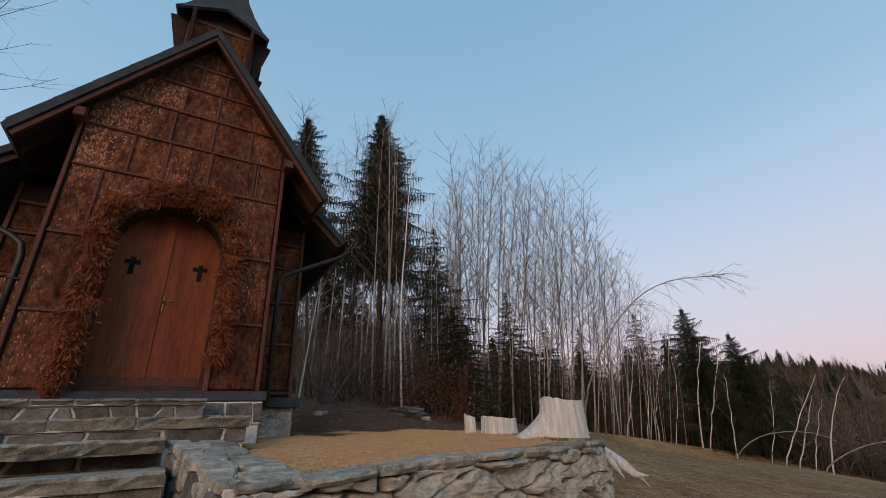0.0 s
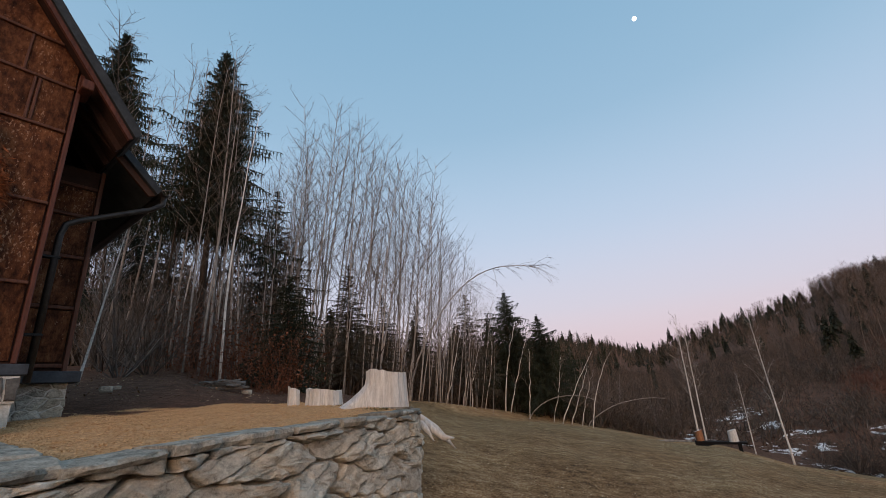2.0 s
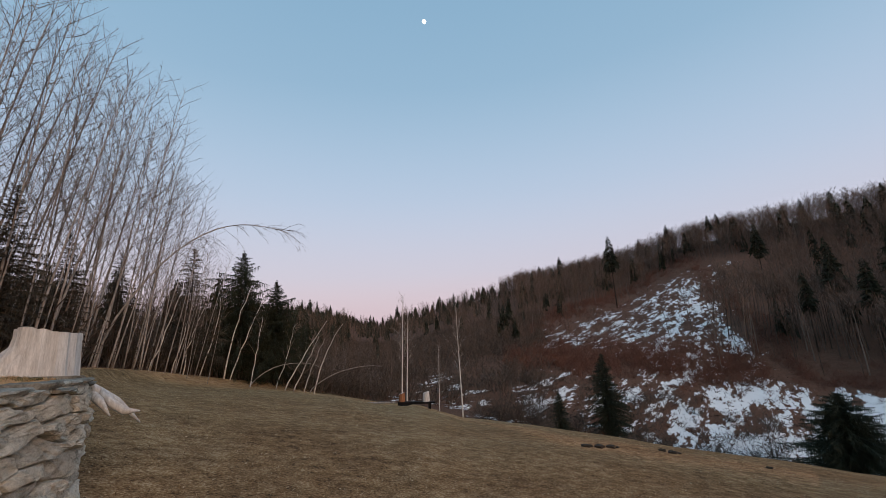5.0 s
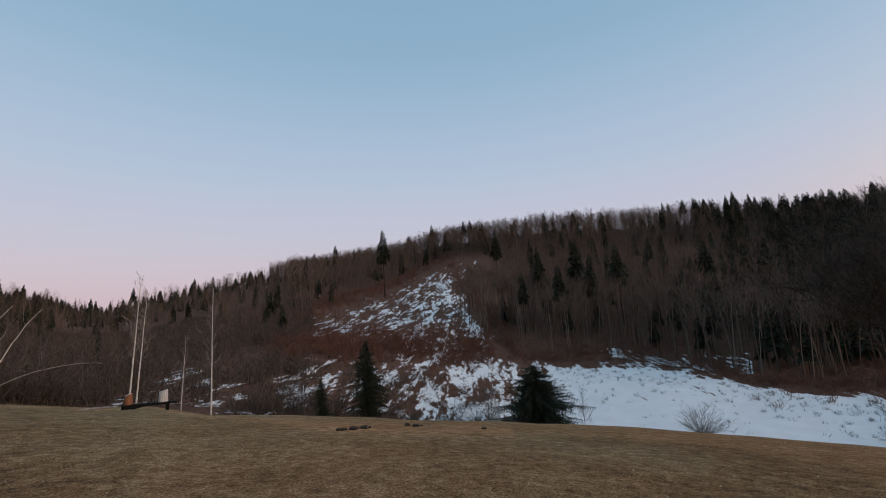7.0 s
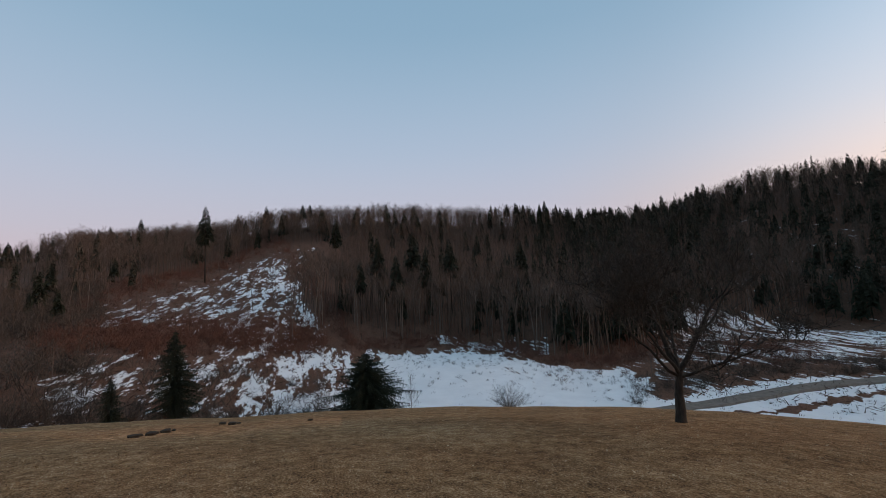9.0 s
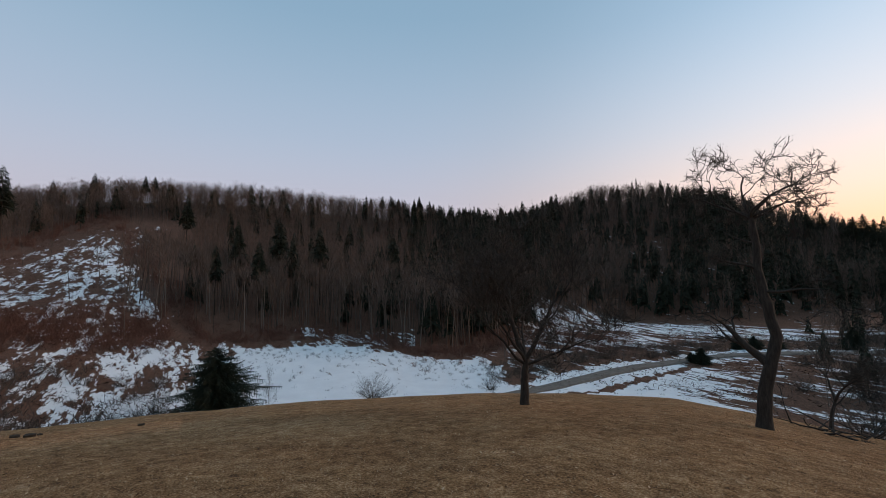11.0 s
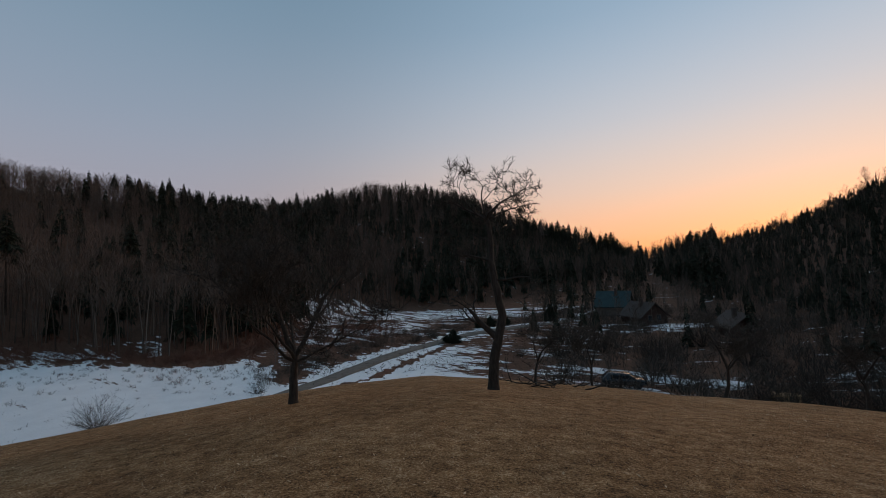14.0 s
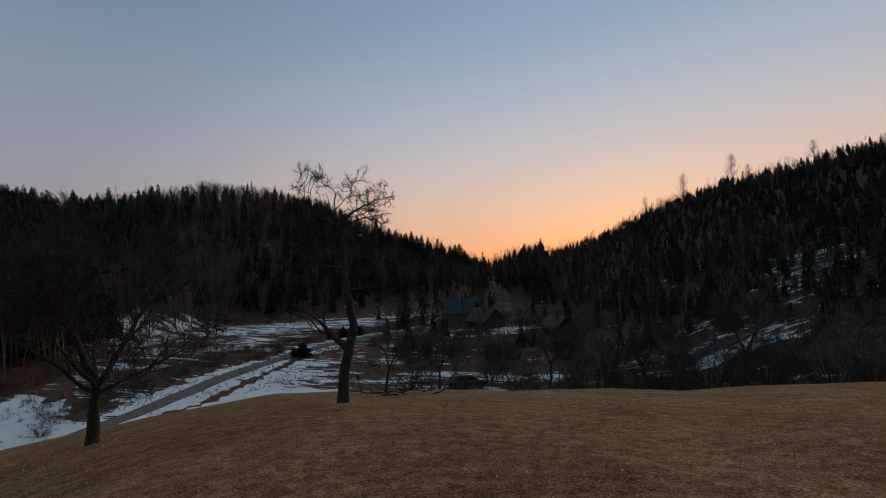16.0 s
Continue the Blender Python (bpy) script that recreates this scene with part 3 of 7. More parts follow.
def make_door(ch):
    y = DOOR_Y
    for s in (-1, 1):
        bm = bmesh.new()
        edge = [p for p in ARCH if p[0] * s >= -1e-6]
        if s < 0:
            edge = edge[::-1]
        outline = [(s * 0.004, 2.20), (s * 0.60, 2.20)] + [(x * 1.07 if abs(x) > 0.01 else s * 0.004, z + 0.05) for x, z in edge]
        slab(bm, outline, y, y + 0.045)
        leaf = part("door_leaf", bm, DOORWOOD, ch, "reddish-brown wooden door leaf with arched top")
        # solid cross on the leaf; its black stands for the dark inside the opening
        bm = bmesh.new()
        cross_shape(bm, s * 0.342, 3.50, y - 0.006, y + 0.004)
        part("cross_opening", bm, HOLE, leaf, "small cross-shaped opening, its inner darkness set as black colour")
        for x in (0.205, 0.405):
            boxpart("board_joint", (s * x - 0.0008, s * x + 0.0008, y - 0.0015, y + 0.004, 2.24, 4.0), DARKWOOD, leaf, bevel=0)
    bm = bmesh.new()
    box(bm, -0.016, 0.020, y - 0.014, y, 2.20, 4.26, bevel=0.004)
    part("cover_strip", bm, DOORWOOD, ch)
    boxpart("handle_plate", (0.024, 0.050, y - 0.012, y, 2.98, 3.18), BRASS, ch, label="brass handle plate")
    s = Soup()
    s.tube([Vector((0.037, y - 0.01, 3.10)), Vector((0.037, y - 0.055, 3.10)), Vector((0.06, y - 0.06, 3.10)), Vector((0.145, y - 0.06, 3.092))], [0.008, 0.008, 0.008, 0.006], 7)
    s.obj("handle", BRASS, ch, True)
    boxpart("threshold", (-0.57, 0.57, 0.03, y + 0.05, 2.06, 2.16), DARKWOOD, ch)
    boxpart("kick_board", (-0.60, 0.60, y - 0.02, y, 2.16, 2.27), TIMBER, ch)
    # arched lining of the opening
    outer = [(0.56, BASE)] + ARCH + [(-0.56, BASE)]
    bm = bmesh.new()
    rings = []
    for x, z in outer:
        k = 0.955
        xi, zi = x * k, z - 0.022 * (z > 3.7)
        rings.append([bm.verts.new(p) for p in ((x, -0.02, z), (xi, -0.02, zi), (xi, y + 0.01, zi), (x * 1.02, y + 0.01, z))])
    for a, b in zip(rings, rings[1:]):
        for i in range(4):
            bm.faces.new((a[i], a[(i + 1) % 4], b[(i + 1) % 4], b[i]))
    bm.faces.new(rings[0])
    bm.faces.new(rings[-1][::-1])
    part("door_lining", bm, DARKWOOD, ch)


def make_front(ch):
    bm = bmesh.new()
    slab(bm, [(-W, BASE), (-0.56, BASE)] + ARCH[::-1] + [(0.56, BASE), (W, BASE), (W, 5.3), (0, 6.83), (-W, 5.3)], 0.02, DOOR_Y)
    part("front_wall", bm, DARKWOOD, ch)
    rows = [2.13, 2.85, 3.68, 4.52, 5.08, 5.58, 6.02, 6.40, 6.85]
    ups = {3: (-0.60, -0.24, 0.23, 0.76), 4: (-0.26, 0.20, 0.66), 5: (-0.20, 0.20), 6: (-0.06, 0.24), 7: (0.08,)}
    left = [(-1.08, 3.68), (-0.57, 3.68)] + [p for p in ARCH[::-1] if p[0] < -0.05] + [(-0.02, 4.22), (-0.02, 4.52), (-1.08, 4.52)]
    panels = [[(s * 1.08, a), (s * 0.57, a), (s * 0.57, b), (s * 1.08, b)] for s in (-1, 1) for a, b in zip(rows[:2], rows[1:3])]
    panels += [left, [(-x, z) for x, z in left]]
    for i in (3, 4, 5, 6, 7):
        xs = (-1.08,) + ups[i] + (1.08,)
        panels += [[(a, rows[i]), (b, rows[i]), (b, rows[i + 1]), (a, rows[i + 1])] for a, b in zip(xs, xs[1:])]
    for p in panels:
        p = clip_gable(p, 0.02)
        if len(p) < 3:
            continue
        bm = bmesh.new()
        slab(bm, p, -0.004 - 0.006 * random.random(), 0.022)
        part("bark_panel", bm, BARK, ch)
    for z in rows[1:8]:
        half = min(1.09, (6.82 - z) / 1.36)
        spans = [(-half, half)] if z > 4.3 else [(-1.09, -0.58), (0.58, 1.09)]
        for a, b in spans:
            boxpart("batten", (a, b, -0.032, -0.002, z - 0.016, z + 0.016), TIMBER, ch)
    for i, xs in ups.items():
        for x in xs:
            top = min(rows[i + 1], 6.80 - abs(x) * 1.36)
            if top - rows[i] > 0.1:
                boxpart("upright_batten", (x - 0.013, x + 0.013, -0.026, -0.003, rows[i] + 0.017, top - 0.017), TIMBER, ch)
    for x0, z0, z1 in ((-0.80, 3.70, 4.5), (0.80, 4.54, 5.06)):
        boxpart("upright_batten", (x0 - 0.013, x0 + 0.013, -0.026, -0.003, z0, z1), TIMBER, ch)
    for s in (-1, 1):
        boxpart("corner_post", (min(s * 1.098, s * 1.138), max(s * 1.098, s * 1.138), -0.045, 0.10, BASE, 5.28), REDWOOD, ch, label="reddish corner post")
        boxpart("door_post", (min(s * 0.565, s * 0.62), max(s * 0.565, s * 0.62), -0.03, 0.01, BASE, 3.70), TIMBER, ch)
    boxpart("base_beam", (-1.22, 1.22, -0.07, 0.14, 2.00, 2.098), BLUEBEAM, ch, label="dark blue-grey painted base beam")


def make_sides(ch):
    for s in (-1, 1):
        def sx(a, b):
            return (min(s * a, s * b), max(s * a, s * b))
        boxpart("side_wall", (*sx(1.00, 1.10), 0.15, 0.80, 2.05, 4.9), DARKWOOD, ch)
        boxpart("aisle_front", (*sx(1.10, 1.66), 0.80, 0.92, 2.10, 4.55), DARKWOOD, ch)
        boxpart("aisle_wall", (*sx(1.56, 1.66), 0.92, 3.3, 2.10, 4.45), DARKWOOD, ch)
        for z in (2.16, 2.80, 3.40, 3.92, 4.30):
            boxpart("aisle_rail", (*sx(1.14, 1.62), 0.762, 0.80, z - 0.02, z + 0.02), TIMBER, ch)
        for a, b in ((2.20, 2.77), (2.83, 3.37), (3.43, 3.89), (3.95, 4.27)):
            boxpart("bark_panel", (*sx(1.15, 1.61), 0.783, 0.803, a, b), BARK, ch)
        for x in (1.13, 1.64):
            boxpart("aisle_post", (*sx(x - 0.022, x + 0.022), 0.745, 0.82, 2.10, 4.55), TIMBER, ch)
        boxpart("aisle_sill", (*sx(1.05, 1.78), 0.68, 0.98, 1.98, 2.098), BLUEBEAM, ch)
        bm = bmesh.new()
        prism(bm, [(s * 1.05, 5.33), (s * 2.13, 4.26), (s * 2.17, 4.33), (s * 1.09, 5.42)], 0.32, 3.6)
        part("aisle_roof", bm, ROOF, ch)
        bm = bmesh.new()
        prism(bm, [(s * 1.10, 5.17), (s * 2.05, 4.22), (s * 2.12, 4.25), (s * 1.10, 5.27)], 0.36, 0.40)
        part("barge_board", bm, DARKWOOD, ch)
        # half-round gutter and its downpipe
        g = Soup()
        n = 7
        for y in (0.22, 3.6):
            for k in range(n):
                a = math.pi * (1 + k / (n - 1))
                g.v.append(Vector((s * 2.20 + 0.055 * math.cos(a), y, 4.28 + 0.055 * math.sin(a))))
        for k in range(n - 1):
            g.f.append((k, k + 1, n + k + 1, n + k))
        gut = g.obj("gutter", ZINC, ch)
        sol = gut.modifiers.new("wall", "SOLIDIFY")
        sol.thickness = 0.006
        d = Soup()
        d.tube([Vector((s * 2.20, 0.30, 4.24)), Vector((s * 2.19, 0.30, 4.12)), Vector((s * 2.08, 0.29, 4.02)), Vector((s * 1.40, 0.24, 3.66)),
                Vector((s * 1.30, 0.22, 3.58)), Vector((s * 1.27, 0.22, 3.45)), Vector((s * 1.27, 0.22, 1.95))], [0.033] * 7, 9)
        d.obj("downpipe", ZINC, ch, True)
        for z in (2.4, 3.2):
            boxpart("pipe_clip", (*sx(1.12, 1.31), 0.185, 0.255, z - 0.012, z + 0.012), IRON, ch, bevel=0.002)
    boxpart("rear_wall", (-1.66, 1.66, 3.3, 3.4, 2.05, 5.2), DARKWOOD, ch)
    bm = bmesh.new()
    prism(bm, [(-1.10, 4.4), (1.10, 4.4), (1.10, 5.25), (0, 6.80), (-1.10, 5.25)], 0.30, 3.35)
    part("gable_core", bm, DARKWOOD, ch)
    boxpart("floor_slab", (-1.08, 1.08, 0.10, 3.4, 1.9, 2.06), DARKWOOD, ch)


def make_roof(ch):
    for s in (-0.97, 1):
        bm = bmesh.new()
        prism(bm, [(0, 6.885), (s * 1.655, 4.62), (s * 1.71, 4.67), (s * 1.69, 4.72), (0, 7.012)], -0.24, 3.7)
        slope = part("roof_slope", bm, ROOF, ch, "dark grey felt roof slope")
        bm = bmesh.new()
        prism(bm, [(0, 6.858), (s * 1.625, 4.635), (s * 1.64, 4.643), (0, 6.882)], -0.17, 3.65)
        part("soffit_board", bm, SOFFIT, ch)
        for k in range(6):
            f0, f1 = k / 6, (k + 1) / 6
            bm = bmesh.new()
            prism(bm, [(s * 1.68 * f0, 7.016 - 2.278 * f0), (s * 1.68 * f1, 7.016 - 2.278 * f1), (s * (1.68 * f1 + 0.010), 7.023 - 2.278 * f1), (s * (1.68 * f0 + 0.006), 7.020 - 2.278 * f0)], -0.238, 3.7)
            part("roofing_strip", bm, ROOF, slope)
        bm = bmesh.new()
        prism(bm, [(0, 6.80), (s * 1.60, 4.585), (s * 1.64, 4.615), (0, 6.88)], -0.215, -0.172)
        part("barge_board", bm, REDWOOD, ch, "reddish-brown barge board")
        boxpart("purlin_end", (s * 1.16 - 0.055, s * 1.16 + 0.055, -0.20, 0.12, 5.03, 5.15), REDWOOD, ch, bevel=0.01)
        for k in range(8):
            y = 0.12 + k * 0.45
            bm = bmesh.new()
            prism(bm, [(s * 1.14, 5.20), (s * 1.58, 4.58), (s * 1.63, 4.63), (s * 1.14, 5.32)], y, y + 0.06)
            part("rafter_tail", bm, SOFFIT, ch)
    s = Soup()
    s.tube([Vector((0, -0.24, 7.004)), Vector((0, 3.7, 7.004))], [0.03, 0.03], 8)
    s.obj("ridge_cap", ROOF, ch, True)


def make_turret(ch):
    cy, h = 1.45, 0.50
    for k in range(4):
        turn = Matrix.Translation((0, cy, 0)) @ Matrix.Rotation(radians(90 * k), 4, "Z")
        boxpart("turret_wall", (-h, h, -h, -h + 0.06, 5.9, 8.55), DARKWOOD, ch, m=turn, bevel=0)
        boxpart("turret_post", (-h - 0.02, -h + 0.03, -h - 0.02, -h + 0.03, 5.9, 8.5), REDWOOD, ch, m=turn)
        for a, b in ((-0.44, -0.16), (0.16, 0.44)):
            boxpart("bark_panel", (a, b, -h - 0.014, -h - 0.001, 6.0, 8.2), BARK, ch, m=turn, bevel=0.003)
        for i in range(9):
            z = 7.30 + i * 0.085
            boxpart("louvre", (-0.145, 0.145, -h - 0.03, -h + 0.01, z, z + 0.02), DARKWOOD, ch, m=turn, bevel=0)
        boxpart("turret_rail", (-0.45, 0.45, -h - 0.028, -h - 0.002, 8.20, 8.27), TIMBER, ch, m=turn)
        for q in (-1, 1):      # boards carrying the corners of the eave
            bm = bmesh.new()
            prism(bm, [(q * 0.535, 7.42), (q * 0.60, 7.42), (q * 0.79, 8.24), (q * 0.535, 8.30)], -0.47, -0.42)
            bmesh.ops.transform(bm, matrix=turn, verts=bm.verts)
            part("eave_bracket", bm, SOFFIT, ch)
    # bell-shaped roof with a flared, raised eave
    bm = bmesh.new()
    rings = []
    prof = [(0.79, 8.20, 0.34), (0.66, 8.45, 0.22), (0.50, 8.85, 0.08), (0.34, 9.35, 0.02), (0.22, 9.95, 0.0), (0.12, 10.6, 0.0), (0.04, 11.2, 0.0)]
    for r, z, lift in prof:
        ring = []
        for k in range(16):
            a = radians(45 + 22.5 * k)
            f = (k % 4) / 4
            c0, c1 = radians(45 + 90 * (k // 4)), radians(45 + 90 * (k // 4 + 1))
            x = (math.cos(c0) * (1 - f) + math.cos(c1) * f) * r * 1.30
            y = (math.sin(c0) * (1 - f) + math.sin(c1) * f) * r * 1.30
            ring.append(bm.verts.new((x, y + cy, z + lift * (1 - abs(2 * f - 1)) * (1.0 if f else 0.0))))
        rings.append(ring)
    for a, b in zip(rings, rings[1:]):
        for k in range(16):
            bm.faces.new((a[k], a[(k + 1) % 16], b[(k + 1) % 16], b[k]))
    bm.faces.new(rings[-1])
    roof = part("turret_roof", bm, ROOF, ch, "flared bell-shaped dark turret roof")
    sol = roof.modifiers.new("thick", "SOLIDIFY")
    sol.thickness = 0.05
    s = Soup()
    s.tube([Vector((0, cy, 11.15)), Vector((0, cy, 11.8))], [0.02, 0.012], 6)
    s.tube([Vector((-0.16, cy, 11.6)), Vector((0.16, cy, 11.6))], [0.014, 0.014], 6)
    s.obj("finial", IRON, ch)


def make_chapel():
    ch = thing("chapel", CH, "small wooden chapel clad in bark panels with a steep dark roof", "chapel")
    make_front(ch)
    make_door(ch)
    make_sides(ch)
    make_roof(ch)
    make_turret(ch)


make_chapel()


def leaf_bunch(seed, n=260, size=0.085):
    rnd = random.Random(seed)
    s = Soup()
    for _ in range(n):
        a = Vector((rnd.gauss(0, 0.036), rnd.gauss(-0.03, 0.025), rnd.gauss(0, 0.05)))
        d = Vector((rnd.gauss(0, 0.6), rnd.gauss(-0.45, 0.3), rnd.gauss(-0.75, 0.45))).normalized()
        L = size * rnd.uniform(0.35, 1.0)
        side = d.cross(Vector((rnd.gauss(0, 1), rnd.gauss(0, 1), rnd.gauss(0, 1)))).normalized()
        w = rnd.uniform(0.003, 0.0065)
        b, c = a + d * L * 0.5 + Vector((0, 0, -0.006)), a + d * L + Vector((0, 0, -0.018))
        i = len(s.v)
        s.v += [a, b - side * w, c, b + side * w]
        s.f.append((i, i + 1, i + 2, i + 3))
    return s


def make_garland():
    g = thing("garland", CH, "dried orange-brown leafy garland hung round the chapel door", "garland")
    rnd = random.Random(5)
    path = [(-0.615 - 0.02 * math.sin(math.pi * 0.5 * k / 19) - 0.015 * math.sin(k * 1.9), 2.16 + k * 0.1, 3) for k in range(19)]
    path += [(-0.61, 4.05, 4), (-0.55, 4.13, 3), (-0.46, 4.22, 0), (-0.36, 4.29, 0)]
    path += [(-0.27 + 0.056 * k, 4.31 + 0.07 * math.sin(math.pi * k / 13), 6) for k in range(14)]
    path += [(0.53, 4.18, 2), (0.59, 4.06, 0), (0.63, 3.96, 2)]
    path += [(0.66 + 0.02 * math.sin(k * 2), 3.90 - k * 0.1, 3) for k in range(1, 15)]
    rope = Soup()
    rope.tube([Vector((x, -0.05, z)) for x, z, fat in path], [0.012] * len(path), 5)
    rope.obj("rope", DARKWOOD, g)
    shapes = [leaf_bunch(i).obj("dried_foliage", LEAF, g) for i in range(5)]
    first = set(shapes)
    k = 0
    for x, z, fat in path:
        for j in range(fat):
            src = shapes[k % 5]
            ob = src if src in first else new("dried_foliage", src.data)
            first.discard(src)
            ob.parent = g
            ob.matrix_basis = pose(x + rnd.gauss(0, 0.026), -0.05 + rnd.gauss(0, 0.012) - 0.008 * fat, z + rnd.gauss(0, 0.03 + 0.012 * (fat > 4)), rnd.uniform(-15, 15), rnd.uniform(-40, 40), rnd.uniform(-30, 30)) @ Matrix.Scale(rnd.uniform(0.75, 1.25), 4)
            tagged(ob, kind="stuff")
            k += 1
    bow = leaf_bunch(77, 120, 0.12).obj("evergreen_sprig", SPRUCE, g)
    bow.matrix_basis = pose(0.06, -0.12, 4.46, 30)
    tagged(bow, "dark green sprig")


make_garland()

# ---- terrace, retaining wall, steps ----
WALL_LINE = [(-0.88, 2.15), (-0.25, 2.72), (0.35, 3.28), (0.88, 3.82), (1.22, 4.28), (1.40, 4.75), (1.42, 5.30), (1.30, 6.00), (1.05, 6.9)]


def along(line, u):
    """Point and outward normal at u metres along a line of x, y points."""
    for (x0, y0), (x1, y1) in zip(line, line[1:]):
        d = math.hypot(x1 - x0, y1 - y0)
        if u <= d or (x1, y1) == line[-1]:
            t = u / d
            return Vector((x0 + (x1 - x0) * t, y0 + (y1 - y0) * t, 0)), Vector(((y1 - y0) / d, -(x1 - x0) / d, 0))
        u -= d


def smooth_line(line, n=3):
    for _ in range(n):
        out = [line[0]]
        for a, b in zip(line, line[1:]):
            out += [(a[0] * 0.75 + b[0] * 0.25, a[1] * 0.75 + b[1] * 0.25), (a[0] * 0.25 + b[0] * 0.75, a[1] * 0.25 + b[1] * 0.75)]
        line = out + [line[-1]]
    return line


WALL_LINE = smooth_line(WALL_LINE)
WALL_LEN = sum(math.dist(a, b) for a, b in zip(WALL_LINE, WALL_LINE[1:]))


def cap_z(u):
    return 1.365 + 0.012 * u


def rough_stone(name, outline, frame_at, bulge, rnd, material, parent, lean=0.0):
    """One stone: an outline in wall metres, standing out of the face with a broken, tilted front."""
    cx, cz = sum(p[0] for p in outline) / len(outline), sum(p[1] for p in outline) / len(outline)
    tx, tz = rnd.gauss(0, 0.07), rnd.gauss(-lean, 0.10)
    ph = [rnd.uniform(0, 6.28) for _ in range(4)]
    s = Soup()
    n = len(outline)

    def relief(x, z):
        return (0.013 * math.sin(x * 13 + z * 21 + ph[0]) + 0.010 * math.sin(x * 31 - z * 44 + ph[1]) + 0.007 * math.sin(x * 58 + z * 91 + ph[2]))
    for shrink, out in ((1.0, -0.08), (1.0, 0.0), (0.965, 0.72), (0.88, 1.0), (0.62, 1.06), (0.32, 1.08)):
        for x, z in outline:
            x, z = cx + (x - cx) * shrink, cz + (z - cz) * shrink
            p, nrm = frame_at(x)
            o = out if out <= 0 else bulge * out + (tx * (x - cx) + tz * (z - cz)) * min(1.0, out) + relief(x, z) * min(1.0, bulge * 18)
            s.v.append(p + nrm * o + Vector((0, 0, z)))
    p, nrm = frame_at(cx)
    s.v.append(p + nrm * (bulge * 1.08 + relief(cx, cz) * min(1.0, bulge * 18)) + Vector((0, 0, cz)))
    for k in range(5):
        for i in range(n):
            s.f.append((k * n + i, k * n + (i + 1) % n, (k + 1) * n + (i + 1) % n, (k + 1) * n + i))
    for i in range(n):
        s.f.append((5 * n + i, 5 * n + (i + 1) % n, 6 * n))
    return s.obj(name, material, parent)


def clip_half(poly, nx, nz, d):
    """Keep the part of a polygon where nx * x + nz * z <= d."""
    out = []
    for (x0, z0), (x1, z1) in zip(poly, poly[1:] + poly[:1]):
        a, b = nx * x0 + nz * z0 - d, nx * x1 + nz * z1 - d
        if a <= 0:
            out.append((x0, z0))
        if (a < 0 < b) or (b < 0 < a):
            t = a / (a - b)
            out.append((x0 + (x1 - x0) * t, z0 + (z1 - z0) * t))
    return out


def rubble_cells(length, z0, z1, w, h, rnd, slope=0.0):
    """Irregular stones that fill a stretch of wall: cells round scattered points, wider than high."""
    pts = []
    rows = int((z1 - z0) / h) + 1
    for r in range(-1, rows + 2):
        x = -w + rnd.uniform(0, w)
        while x < length + w:
            pts.append((x + rnd.gauss(0, w * 0.10), z0 + (r + 0.5) * h + rnd.gauss(0, h * 0.27)))
            x += w * rnd.choice((0.55, 0.75, 1.0, 1.3, 1.5))
    k = (w / h) ** 2 * 0.62
    shear = 0.15
    for i, (x, z) in enumerate(pts):
        poly = [(x - w * 1.6, z - h * 1.6), (x + w * 1.6, z - h * 1.6), (x + w * 1.6, z + h * 1.6), (x - w * 1.6, z + h * 1.6)]
        for j, (u, v) in enumerate(pts):
            if j == i or abs(u - x) > 3.2 * w or abs(v - z) > 3.2 * h:
                continue
            # a sheared, flattened distance gives long slanting stones
            dx, dz = (u - x) - shear * (v - z), v - z
            mx, mz = (u + x) / 2, (v + z) / 2
            nx, nz = dx, k * dz - shear * dx
            poly = clip_half(poly, nx, nz, nx * mx + nz * mz)
            if len(poly) < 3:
                break
        for nx, nz, d in ((-1, 0, 0), (1, 0, length), (0, -1, -z0), (-slope, 1, z1)):
            if len(poly) >= 3:
                poly = clip_half(poly, nx, nz, d)
        if len(poly) < 3:
            continue
        area = abs(sum(a[0] * b[1] - b[0] * a[1] for a, b in zip(poly, poly[1:] + poly[:1]))) / 2
        if area > 0.03 * w * h:
            yield poly


def dressed(poly, gap, rnd, step=0.04, corner=(0.06, 0.16), jag=0.006):
    """Draw a cell in by the joint's width, round its corners and roughen its edges."""
    cx, cz = sum(p[0] for p in poly) / len(poly), sum(p[1] for p in poly) / len(poly)
    inner = []
    for x, z in poly:
        d = math.hypot(x - cx, z - cz) + 1e-6
        g = min(gap * 1.4 / d, 0.3)
        inner.append((x + (cx - x) * g, z + (cz - z) * g))
    cut_c = []
    for a, b in zip(inner, inner[1:] + inner[:1]):
        f = rnd.uniform(*corner)
        cut_c += [(a[0] + (b[0] - a[0]) * f, a[1] + (b[1] - a[1]) * f), (b[0] + (a[0] - b[0]) * f, b[1] + (a[1] - b[1]) * f)]
    out = []
    for a, b in zip(cut_c, cut_c[1:] + cut_c[:1]):
        n = max(1, int(math.dist(a, b) / step))
        out += [(a[0] + (b[0] - a[0]) * k / n + rnd.gauss(0, jag), a[1] + (b[1] - a[1]) * k / n + rnd.gauss(0, jag)) for k in range(n)]
    return out


